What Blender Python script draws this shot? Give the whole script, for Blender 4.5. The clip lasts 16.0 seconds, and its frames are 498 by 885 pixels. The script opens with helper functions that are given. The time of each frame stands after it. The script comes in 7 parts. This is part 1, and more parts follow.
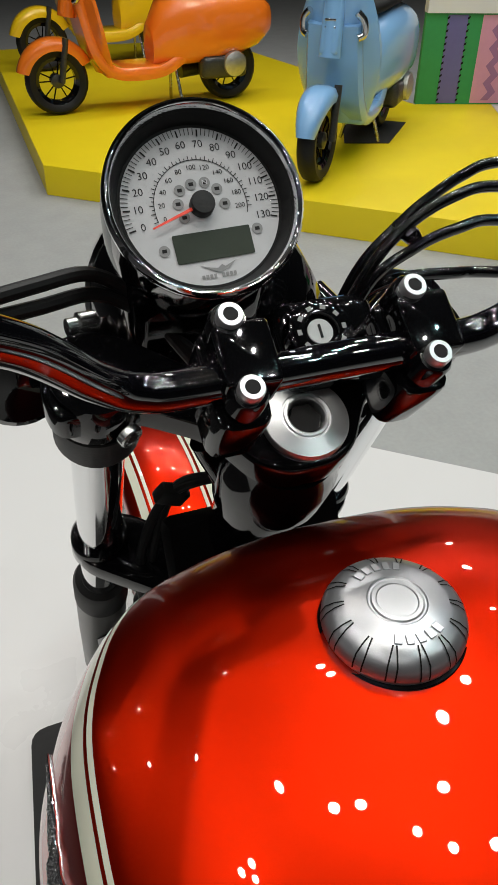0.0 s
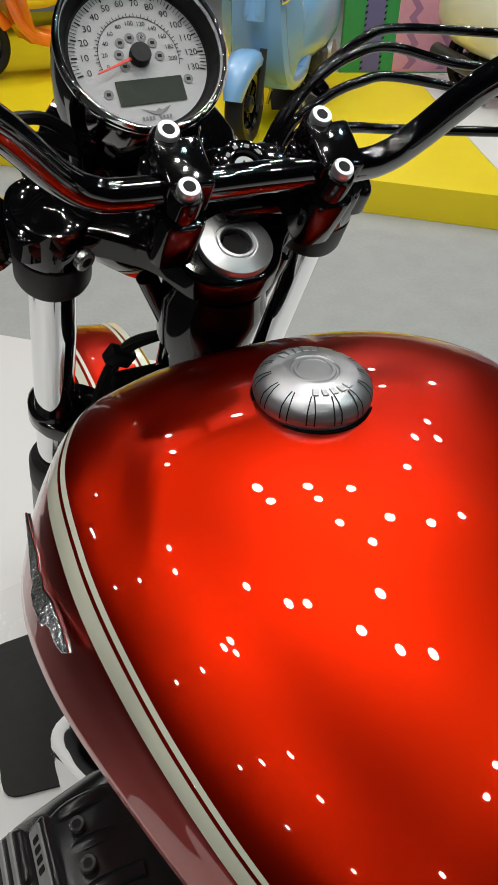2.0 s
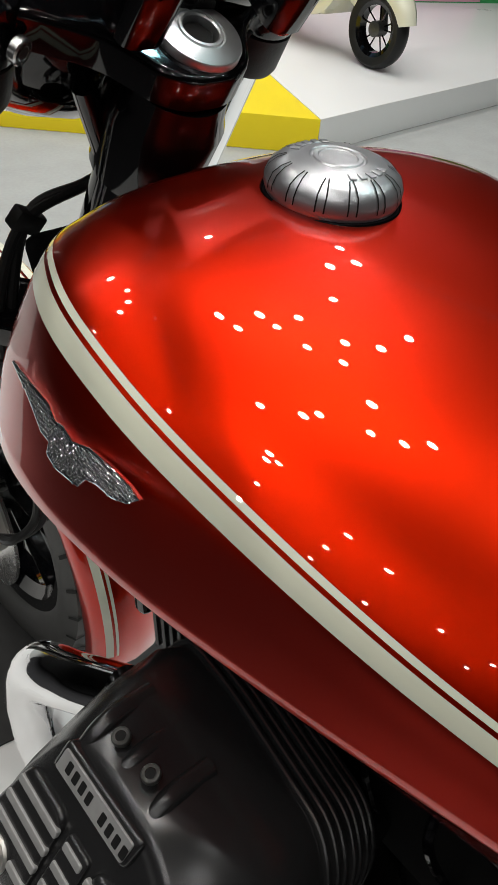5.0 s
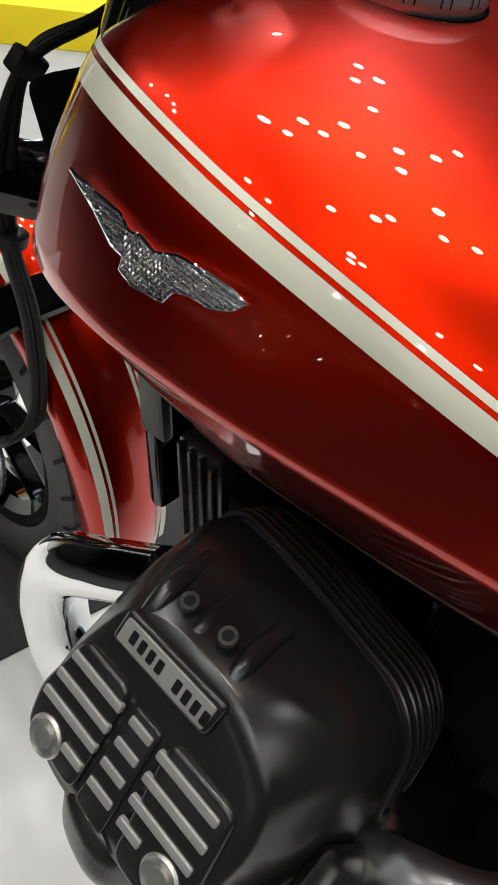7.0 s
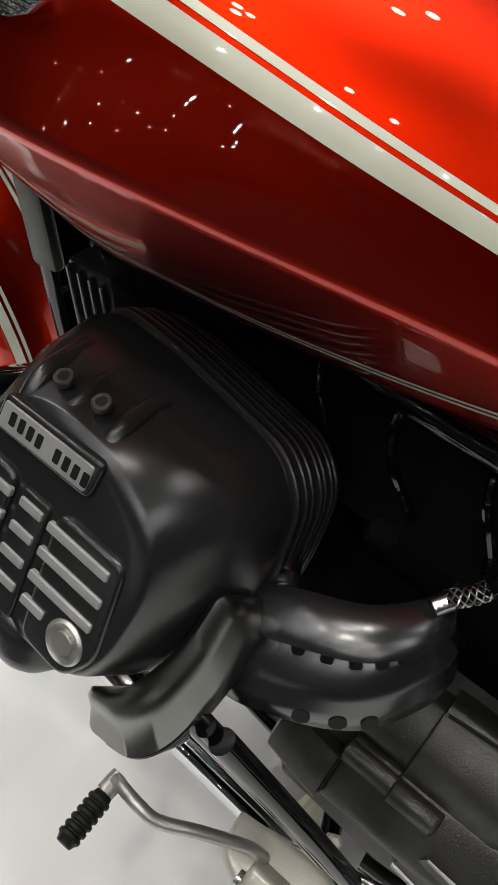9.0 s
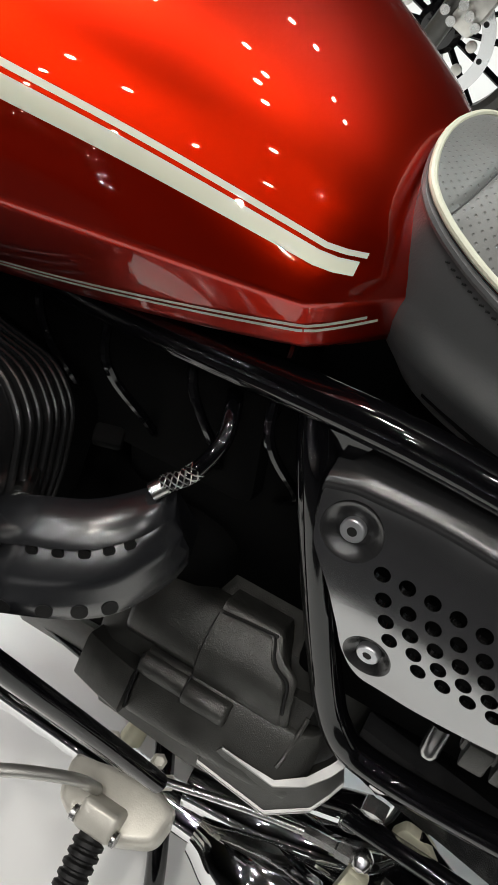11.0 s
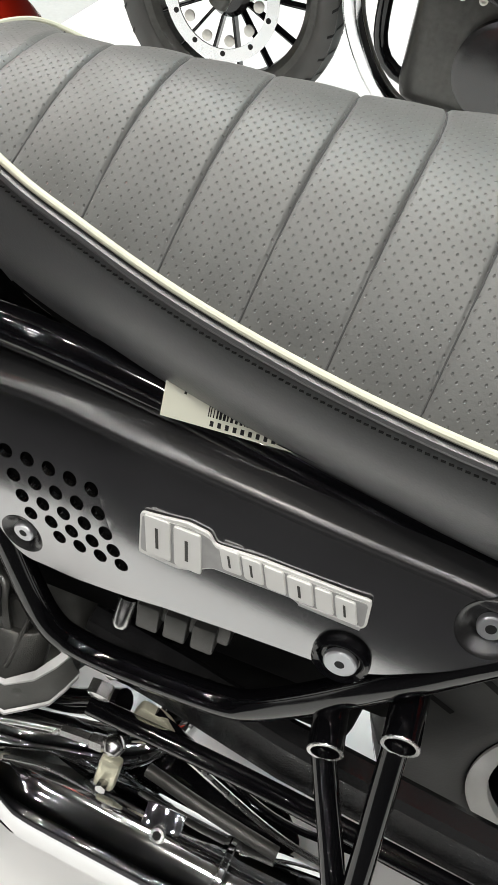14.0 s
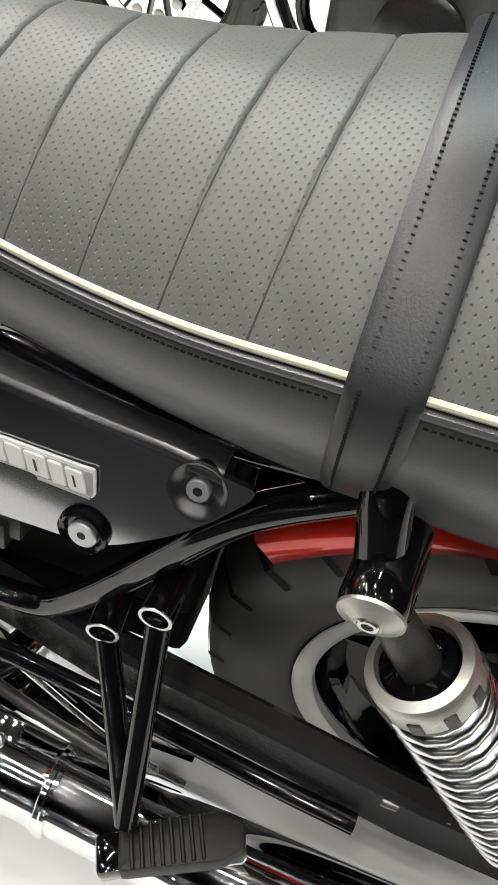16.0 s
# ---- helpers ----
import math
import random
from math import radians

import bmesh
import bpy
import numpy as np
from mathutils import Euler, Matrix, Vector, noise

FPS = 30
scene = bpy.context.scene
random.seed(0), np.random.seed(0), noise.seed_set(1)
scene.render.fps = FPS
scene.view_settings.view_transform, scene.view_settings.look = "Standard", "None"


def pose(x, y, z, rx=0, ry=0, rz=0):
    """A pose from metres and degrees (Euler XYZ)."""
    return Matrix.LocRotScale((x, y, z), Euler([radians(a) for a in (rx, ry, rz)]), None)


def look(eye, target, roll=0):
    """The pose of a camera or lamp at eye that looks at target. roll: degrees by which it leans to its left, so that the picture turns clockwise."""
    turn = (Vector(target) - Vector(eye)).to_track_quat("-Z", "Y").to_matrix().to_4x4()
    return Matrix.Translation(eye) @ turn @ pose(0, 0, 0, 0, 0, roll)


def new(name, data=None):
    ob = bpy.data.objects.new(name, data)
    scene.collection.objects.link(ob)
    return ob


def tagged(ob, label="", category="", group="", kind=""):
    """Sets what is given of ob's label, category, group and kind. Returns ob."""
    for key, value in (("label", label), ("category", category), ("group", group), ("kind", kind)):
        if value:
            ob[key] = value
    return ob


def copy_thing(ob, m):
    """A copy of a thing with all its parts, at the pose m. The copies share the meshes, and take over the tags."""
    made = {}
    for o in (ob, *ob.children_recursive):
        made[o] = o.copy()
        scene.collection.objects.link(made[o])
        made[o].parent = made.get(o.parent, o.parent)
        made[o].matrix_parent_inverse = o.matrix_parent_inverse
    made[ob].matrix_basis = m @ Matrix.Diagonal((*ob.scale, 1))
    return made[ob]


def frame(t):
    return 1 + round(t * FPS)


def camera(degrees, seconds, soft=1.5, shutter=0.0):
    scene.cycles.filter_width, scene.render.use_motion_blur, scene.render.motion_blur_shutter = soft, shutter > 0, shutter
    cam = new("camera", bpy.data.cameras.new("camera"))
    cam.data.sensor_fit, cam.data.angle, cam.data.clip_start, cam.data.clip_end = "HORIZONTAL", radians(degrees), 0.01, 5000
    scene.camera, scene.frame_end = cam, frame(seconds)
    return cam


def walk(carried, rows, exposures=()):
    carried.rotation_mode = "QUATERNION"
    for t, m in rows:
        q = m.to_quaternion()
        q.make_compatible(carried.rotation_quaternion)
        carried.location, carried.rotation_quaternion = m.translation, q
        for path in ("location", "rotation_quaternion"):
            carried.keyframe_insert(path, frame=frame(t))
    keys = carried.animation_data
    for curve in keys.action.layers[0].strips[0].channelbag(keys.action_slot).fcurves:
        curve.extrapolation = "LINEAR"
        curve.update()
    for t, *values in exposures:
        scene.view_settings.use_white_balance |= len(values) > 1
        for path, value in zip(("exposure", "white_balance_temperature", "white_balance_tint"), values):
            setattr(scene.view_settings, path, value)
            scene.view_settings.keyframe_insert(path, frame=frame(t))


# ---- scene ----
cam = camera(36.5, 16.0)
ROWS = [
    (0.0, (-0.1781, 0.1363, 1.2773), (-0.0091, 0.5858, 0.9176), 0.74),
    (0.5, (-0.1840, 0.1107, 1.2659), (-0.0103, 0.5570, 0.9045), 0.89),
    (1.0, (-0.1910, 0.0787, 1.2489), (-0.0088, 0.5183, 0.8835), 1.20),
    (1.5, (-0.2090, 0.0350, 1.2414), (-0.0159, 0.4669, 0.8724), 1.73),
    (2.0, (-0.2301, 0.0063, 1.2318), (-0.0196, 0.4293, 0.8620), 2.29),
    (2.5, (-0.2561, -0.0079, 1.2099), (-0.0249, 0.4013, 0.8370), 2.50),
    (3.0, (-0.2689, -0.0155, 1.1920), (-0.0135, 0.3778, 0.8178), 2.72),
    (3.2, (-0.2763, -0.0109, 1.1814), (-0.0101, 0.3754, 0.8073), 2.90),
    (5.3, (-0.3412, 0.0996, 1.1043), (-0.0104, 0.4128, 0.7138), 7.31),
    (5.5, (-0.3466, 0.1084, 1.0975), (-0.0119, 0.4161, 0.7059), 7.66),
    (6.0, (-0.3642, 0.1229, 1.0768), (-0.0233, 0.4164, 0.6797), 8.68),
    (6.5, (-0.3754, 0.1274, 1.0601), (-0.0346, 0.4044, 0.6512), 9.47),
    (7.0, (-0.3830, 0.1214, 1.0402), (-0.0464, 0.3894, 0.6221), 9.70),
    (7.5, (-0.3883, 0.1224, 1.0229), (-0.0626, 0.3788, 0.5891), 9.63),
    (8.0, (-0.3943, 0.1116, 1.0065), (-0.0767, 0.3580, 0.5611), 8.82),
    (8.5, (-0.3929, 0.0726, 0.9953), (-0.0757, 0.3070, 0.5431), 7.89),
    (9.0, (-0.3906, 0.0350, 0.9910), (-0.0674, 0.2520, 0.5344), 7.56),
    (9.5, (-0.3850, -0.0000, 0.9827), (-0.0543, 0.2005, 0.5240), 7.77),
    (10.0, (-0.3869, -0.0359, 0.9842), (-0.0463, 0.1521, 0.5274), 8.49),
    (10.2, (-0.3876, -0.0477, 0.9880), (-0.0409, 0.1320, 0.5325), 8.69),
    (12.3, (-0.3751, -0.1722, 0.9963), (0.0081, -0.0556, 0.5496), 9.30),
    (12.5, (-0.3776, -0.1821, 0.9969), (0.0065, -0.0734, 0.5490), 9.32),
    (13.0, (-0.3815, -0.2168, 1.0003), (0.0046, -0.1178, 0.5518), 9.02),
    (13.5, (-0.3816, -0.2567, 1.0042), (0.0058, -0.1617, 0.5560), 9.01),
    (14.0, (-0.3799, -0.3029, 1.0045), (0.0075, -0.2107, 0.5558), 9.22),
    (14.5, (-0.3830, -0.3448, 1.0054), (0.0044, -0.2539, 0.5564), 9.32),
    (15.0, (-0.3902, -0.3887, 1.0043), (-0.0023, -0.2978, 0.5557), 9.31),
    (15.5, (-0.3958, -0.4405, 1.0059), (-0.0089, -0.3468, 0.5570), 8.62),
    (16.0, (-0.3977, -0.4786, 1.0055), (-0.0114, -0.3943, 0.5542), 9.65),
]
EXPOSURES = [(0.0, -1.85), (3.2, -1.8), (5.3, -1.45), (8.5, -1.15), (10.2, -1.0), (12.3, -0.65), (16.0, -0.45)]
walk(cam, [(t, look(eye, aim, roll)) for t, eye, aim, roll in ROWS], EXPOSURES)


# ---- world and lights: an exhibition hall lit from its ceiling ----
world = bpy.data.worlds.new("hall")
scene.world = world
world.use_nodes = True
world.node_tree.nodes["Background"].inputs[0].default_value = (0.9, 0.93, 1.0, 1)
world.node_tree.nodes["Background"].inputs[1].default_value = 0.01


def lamp(name, x, y, z, size, watts, tint=(1.0, 0.97, 0.92), aim=None, shape="DISK", size_y=None):
    data = bpy.data.lights.new(name, "AREA")
    data.shape, data.size, data.energy, data.color = shape, size, watts, tint
    if size_y:
        data.size_y = size_y
    ob = new(name, data)
    ob.matrix_world = look((x, y, z), aim or (x, y + 0.001, 0))
    return ob


# round spot lamps on ceiling tracks; they show as bright dots in the paint
SPOTS = [(-0.26, 0.85), (0.22, 0.55), (0.46, 0.5), (0.86, 0.12), (1.15, -0.1), (1.56, -0.19), (-0.6, 2.77), (-0.26, 2.9), (0.0, 3.24),
         (1.33, 0.42), (-1.36, 0.26), (-1.14, 0.31), (-1.19, 0.16), (-1.17, 1.72), (-1.35, 1.37), (0.78, 2.1), (0.82, 1.88), (1.33, 1.97),
         (1.34, 1.74), (1.83, 1.8), (2.63, 1.97), (3.16, 2.49), (3.62, 2.5), (2.02, 1.26), (2.41, 1.06), (1.39, 1.33), (2.5, 5.7),
         (2.0, -1.33), (1.2, -1.75), (-0.26, -2.65), (-1.64, -1.0), (-1.78, -1.6), (4.4, -1.04), (3.65, -1.9), (3.4, -2.34), (-0.7, -3.6)]
rng = random.Random(11)
for x, y in SPOTS:
    lamp("spot_lamp", x, y, 4.6, rng.uniform(0.085, 0.115), 21, rng.choice(((1.0, 0.985, 0.965), (1.0, 0.985, 0.965), (1.0, 0.95, 0.86))))
for x, y, tint in ((1.64, 1.0, (0.45, 0.9, 1.0)), (2.9, 1.08, (0.6, 0.85, 1.0)), (3.7, 2.8, (1.0, 0.6, 0.85)), (2.4, -0.9, (0.5, 0.95, 0.95)), (4.35, -0.6, (0.6, 0.95, 0.95)), (1.6, -1.43, (0.6, 0.97, 0.95))):
    lamp("spot_lamp", x, y, 4.6, 0.1, 21, tint)
for i in range(6):        # fill lamps added on the left to brighten the bike's lower side
    for j in range(2):
        lamp("fill_lamp_left", -2.5 - 1.5 * j + rng.uniform(-0.3, 0.3), -4.2 + 1.5 * i + rng.uniform(-0.3, 0.3), 4.6, 0.08, 27, (1.0, 0.98, 0.96))
for i in range(13):       # small lamps over the stands across the hall
    for j in range(3):
        lamp("hall_lamp", -9.0 - 0.6 * j, -2.8 + 0.6 * i + rng.uniform(-0.25, 0.25), (2.2, 1.35, 0.8)[j] + rng.uniform(-0.15, 0.15), 0.03, 1.1, (1.0, 0.98, 0.96), (0, 0.2, 0.6))
for i in range(5):        # fill lamps added to brighten the scooters
    for j in range(2):
        lamp("scooter_fill_lamp", 0.2 + 1.1 * i, 4.0 + 2.2 * j, 4.3, 0.12, 62, (1.0, 0.98, 0.95))


# ---- materials ----
def mat(name, colour, rough=0.5, metal=0.0, coat=0.0, coat_rough=0.03, vary=0.0, scale=30.0, bump=0.0, bump_scale=200.0,
        ior=1.5, sheen=0.0, random_vary=0.0, rough_vary=0.0, transmission=0.0):
    m = bpy.data.materials.new(name)
    m.use_nodes = True
    n, l = m.node_tree.nodes, m.node_tree.links
    b = n["Principled BSDF"]
    b.inputs["Base Color"].default_value = (*colour, 1)
    b.inputs["Roughness"].default_value = rough
    b.inputs["Metallic"].default_value = metal
    b.inputs["Coat Weight"].default_value = coat
    b.inputs["Coat Roughness"].default_value = coat_rough
    b.inputs["IOR"].default_value = ior
    b.inputs["Sheen Weight"].default_value = sheen
    b.inputs["Transmission Weight"].default_value = transmission
    co = n.new("ShaderNodeTexCoord")
    out = None
    if vary or rough_vary:
        t1 = n.new("ShaderNodeTexNoise")
        t1.inputs["Scale"].default_value, t1.inputs["Detail"].default_value = scale, 6
        l.new(co.outputs["Object"], t1.inputs["Vector"])
        t2 = n.new("ShaderNodeTexNoise")
        t2.inputs["Scale"].default_value, t2.inputs["Detail"].default_value = scale * 0.12, 3
        l.new(co.outputs["Object"], t2.inputs["Vector"])
        add = n.new("ShaderNodeMath")
        add.operation = "ADD"
        l.new(t1.outputs["Fac"], add.inputs[0])
        l.new(t2.outputs["Fac"], add.inputs[1])
        if vary:
            ramp = n.new("ShaderNodeMapRange")
            ramp.inputs["From Min"].default_value, ramp.inputs["From Max"].default_value = 0.6, 1.4
            ramp.inputs["To Min"].default_value, ramp.inputs["To Max"].default_value = 1 - vary, 1 + vary
            l.new(add.outputs[0], ramp.inputs["Value"])
            mix = n.new("ShaderNodeVectorMath")
            mix.operation = "SCALE"
            mix.inputs[0].default_value = colour
            l.new(ramp.outputs[0], mix.inputs["Scale"])
            l.new(mix.outputs[0], b.inputs["Base Color"])
        if rough_vary:
            r2 = n.new("ShaderNodeMapRange")
            r2.inputs["From Min"].default_value, r2.inputs["From Max"].default_value = 0.6, 1.4
            r2.inputs["To Min"].default_value, r2.inputs["To Max"].default_value = max(0, rough - rough_vary), rough + rough_vary
            l.new(add.outputs[0], r2.inputs["Value"])
            l.new(r2.outputs[0], b.inputs["Roughness"])
    if bump:
        t3 = n.new("ShaderNodeTexNoise")
        t3.inputs["Scale"].default_value, t3.inputs["Detail"].default_value = bump_scale, 4
        l.new(co.outputs["Object"], t3.inputs["Vector"])
        bp = n.new("ShaderNodeBump")
        bp.inputs["Strength"].default_value, bp.inputs["Distance"].default_value = bump, 0.001
        l.new(t3.outputs["Fac"], bp.inputs["Height"])
        l.new(bp.outputs[0], b.inputs["Normal"])
    return m


def candy(name, colour, flake=0.45):
    """Metallic lacquer: fine flakes under a clear coat."""
    m = mat(name, colour, 0.36, flake, coat=1.0, coat_rough=0.012)
    n, l = m.node_tree.nodes, m.node_tree.links
    b = n["Principled BSDF"]
    co = n["Texture Coordinate"]
    v = n.new("ShaderNodeTexVoronoi")
    v.inputs["Scale"].default_value = 2600
    l.new(co.outputs["Object"], v.inputs["Vector"])
    bp = n.new("ShaderNodeBump")
    bp.inputs["Strength"].default_value, bp.inputs["Distance"].default_value = 0.1, 0.0002
    l.new(v.outputs["Distance"], bp.inputs["Height"])
    l.new(bp.outputs[0], b.inputs["Normal"])
    return m


RED = candy("red_lacquer", (0.46, 0.0125, 0.0011), 1.0)
CREAM = mat("cream_stripe", (0.62, 0.62, 0.5), 0.35, coat=1.0, vary=0.03)
GLOSS = mat("gloss_black", (0.0025, 0.0025, 0.003), 0.06, ior=1.5, vary=0.1, rough_vary=0.03)
SATIN = mat("satin_black", (0.014, 0.014, 0.0145), 0.25, ior=1.62, vary=0.06, scale=60, bump=0.05, bump_scale=900, rough_vary=0.015)
COVERBLK = mat("smooth_black_cover", (0.011, 0.0115, 0.013), 0.24, ior=1.85, vary=0.08, scale=50)
GUARDBLK = mat("satin_dark_metal", (0.26, 0.26, 0.25), 0.3, 1.0, vary=0.05, scale=60)
PANELBLK = mat("panel_black", (0.34, 0.34, 0.345), 0.16, 1.0, vary=0.05, scale=40, rough_vary=0.008)
# near black: the shade deep between the parts is put into this colour
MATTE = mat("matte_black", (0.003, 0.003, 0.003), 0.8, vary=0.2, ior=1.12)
RUBBER = mat("rubber", (0.008, 0.008, 0.008), 0.5, ior=1.35, vary=0.25, scale=50, bump=0.15, bump_scale=400)
TYRE = mat("tyre_rubber", (0.04, 0.04, 0.038), 0.5, vary=0.2, scale=25, bump=0.2, bump_scale=300)
CHROME = mat("chrome", (0.78, 0.79, 0.8), 0.06, 1.0, rough_vary=0.03, scale=20)
CHROME_BLACK = mat("black_chrome", (0.002, 0.002, 0.003), 0.03, 0.0, ior=2.2, rough_vary=0.02)
BADGE = mat("bright_badge_metal", (0.7, 0.7, 0.71), 0.17, 1.0, vary=0.1, scale=300)
STEEL = mat("steel", (0.55, 0.55, 0.54), 0.25, 1.0, vary=0.1, scale=60, rough_vary=0.08)
ALU = mat("cast_aluminium", (0.5, 0.49, 0.46), 0.42, 0.9, vary=0.15, scale=50, bump=0.2, bump_scale=600)
BRUSHED = mat("turned_aluminium", (0.62, 0.63, 0.64), 0.24, 1.0, vary=0.06, scale=80, rough_vary=0.08)
CAPALU = mat("blasted_aluminium", (0.5, 0.51, 0.53), 0.34, 0.85, vary=0.05, scale=90, bump=0.06, bump_scale=1500)
TURNED = mat("turned_metal", (0.68, 0.69, 0.7), 0.38, 0.9, vary=0.06, scale=80, rough_vary=0.06)
GREYSLAT = mat("grey_machined", (0.34, 0.34, 0.335), 0.4, 0.35, vary=0.15, scale=120)
GREYCAST = mat("grey_casting", (0.056, 0.056, 0.052), 0.3, 0.5, vary=0.3, scale=70, bump=0.45, bump_scale=900)
LEATHER = mat("leather", (0.034, 0.035, 0.036), 0.37, ior=1.75, vary=0.18, scale=30, bump=0.2, bump_scale=700, sheen=0.1)
STRAPLEATHER = mat("strap_leather", (0.022, 0.023, 0.025), 0.36, vary=0.15, scale=30, bump=0.2, bump_scale=800)
SEAMGREY = mat("seam_thread", (0.03, 0.03, 0.03), 0.7)
UNSEEN_DARK = mat("unseen_dark_floor", (0.022, 0.022, 0.024), 0.6, vary=0.2, scale=6)
SPRING = mat("spring_steel", (0.62, 0.62, 0.63), 0.2, 1.0, rough_vary=0.06, scale=60)
SILVER = mat("silver_paint", (0.6, 0.6, 0.58), 0.4, 0.2, vary=0.06, scale=20)
PIPING = mat("cream_piping", (0.43, 0.43, 0.34), 0.4, vary=0.06, scale=60)
DIAL = mat("dial_white", (0.45, 0.45, 0.46), 0.45)
DIALGREY = mat("dial_grey_print", (0.03, 0.03, 0.032), 0.6, ior=1.3)
# dial print and stitching; also stands in for shade in grooves, sockets and holes
INK = mat("ink_and_shade", (0.008, 0.008, 0.008), 0.6, ior=1.3)
GREYINK = mat("grey_ink", (0.2, 0.2, 0.2), 0.5)
LCD = mat("lcd", (0.022, 0.03, 0.02), 0.5, ior=1.3)
NEEDLE = mat("needle_red", (0.8, 0.06, 0.03), 0.4)
PAPER = mat("label_paper", (0.6, 0.6, 0.5), 0.5, vary=0.04)
FLOORWHITE = mat("white_stage", (0.7, 0.7, 0.69), 0.3, vary=0.015, scale=2, rough_vary=0.05)
CARPET = mat("grey_carpet", (0.34, 0.35, 0.34), 0.9, vary=0.08, scale=60, bump=0.3, bump_scale=250)
YELLOW = mat("yellow_platform", (0.8, 0.62, 0.004), 0.5, vary=0.05, scale=4)
HALLGREY = mat("hall_grey", (0.06, 0.06, 0.062), 0.8, vary=0.1, scale=2)
HALLDARK = mat("hall_dark", (0.012, 0.012, 0.013), 0.9, vary=0.2, scale=2)
MAT = mat("floor_mat", (0.02, 0.02, 0.02), 0.8, vary=0.2, scale=60)
ZINC = mat("yellow_zinc", (0.62, 0.6, 0.46), 0.34, 0.7, vary=0.15, scale=90)
CASTCREAM = mat("lacquered_casting", (0.56, 0.54, 0.48), 0.36, 0.3, vary=0.15, scale=50, bump=0.15, bump_scale=500)
GLASS = mat("cover_glass", (1, 1, 1), 0.0, transmission=1.0, ior=1.05)


def seat_fabric():
    """Perforated grey seat cover: rows of small holes in groups."""
    m = mat("seat_cover", (0.068, 0.069, 0.065), 0.46, vary=0.24, scale=45, sheen=0.15)
    n, l = m.node_tree.nodes, m.node_tree.links
    b = n["Principled BSDF"]
    at = n.new("ShaderNodeUVMap")
    sep = n.new("ShaderNodeSeparateXYZ")
    l.new(at.outputs[0], sep.inputs[0])

    def op(kind, a, c=None):
        q = n.new("ShaderNodeMath")
        q.operation = kind
        for i, v in enumerate((a, c)):
            if v is None:
                continue
            if isinstance(v, (int, float)):
                q.inputs[i].default_value = v
            else:
                l.new(v, q.inputs[i])
        return q.outputs[0]

    u, v = op("DIVIDE", sep.outputs[0], 0.0054), op("DIVIDE", sep.outputs[1], 0.003)
    row = op("FLOOR", v)
    shift = op("MULTIPLY", op("MODULO", op("ABSOLUTE", row), 2.0), 0.5)
    du = op("SUBTRACT", op("FRACT", op("ADD", u, shift)), 0.5)
    dv = op("SUBTRACT", op("FRACT", v), 0.5)
    d = op("SQRT", op("ADD", op("POWER", op("MULTIPLY", du, 0.0054), 2.0), op("POWER", op("MULTIPLY", dv, 0.003), 2.0)))
    hole = n.new("ShaderNodeMapRange")
    hole.inputs["From Min"].default_value, hole.inputs["From Max"].default_value = 0.0003, 0.0007
    l.new(d, hole.inputs["Value"])
    bp = n.new("ShaderNodeBump")
    bp.inputs["Strength"].default_value, bp.inputs["Distance"].default_value = 0.6, 0.0008
    grain = n.new("ShaderNodeTexNoise")
    grain.inputs["Scale"].default_value, grain.inputs["Detail"].default_value = 700, 4
    l.new(n["Texture Coordinate"].outputs["Object"], grain.inputs["Vector"])
    h = op("ADD", hole.outputs[0], op("MULTIPLY", grain.outputs["Fac"], 0.25))
    l.new(h, bp.inputs["Height"])
    l.new(bp.outputs[0], b.inputs["Normal"])
    old = b.inputs["Base Color"].links[0].from_socket
    mx = n.new("ShaderNodeMix")
    mx.data_type = "RGBA"
    mx.inputs["A"].default_value = (0.06, 0.06, 0.058, 1)
    l.new(hole.outputs[0], mx.inputs["Factor"])
    l.new(old, mx.inputs["B"])
    l.new(mx.outputs["Result"], b.inputs["Base Color"])
    return m


SEATTOP = seat_fabric()


# ---- mesh helpers ----
def finish(bm, smooth_angle=35):
    bm.normal_update()
    lim = radians(smooth_angle)
    for f in bm.faces:
        f.smooth = True
    for e in bm.edges:
        if len(e.link_faces) == 2 and e.calc_face_angle(0) > lim:
            e.smooth = False


def mesh_of(name, bm, material, smooth_angle=35):
    finish(bm, smooth_angle)
    me = bpy.data.meshes.new(name)
    bm.to_mesh(me)
    bm.free()
    me.materials.append(material)
    return me


def part(name, bm, material, parent=None, label="", smooth_angle=35):
    ob = new(name, mesh_of(name, bm, material, smooth_angle))
    if parent:
        ob.parent = parent
    if label:
        tagged(ob, label)
    return ob


def thing(name, label, category, group="", at=(0, 0, 0)):
    ob = new(name)
    ob.empty_display_size = 0.05
    ob.location = at
    return tagged(ob, label, category, group)


def grid_faces(bm, rings, closed=True, caps=False):
    vs = [[bm.verts.new(p) for p in ring] for ring in rings]
    n = len(vs[0])
    for a, b in zip(vs, vs[1:]):
        for k in range(n if closed else n - 1):
            k2 = (k + 1) % n
            try:
                bm.faces.new((a[k], a[k2], b[k2], b[k]))
            except ValueError:
                pass
    if caps:
        for ring, flip in ((vs[0], True), (vs[-1], False)):
            try:
                bm.faces.new(ring[::-1] if flip else ring)
            except ValueError:
                pass
    return vs


def loft(rings, closed=True, caps=True, bm=None):
    bm = bm or bmesh.new()
    grid_faces(bm, [[Vector(p) for p in r] for r in rings], closed, caps)
    bmesh.ops.recalc_face_normals(bm, faces=bm.faces)
    return bm


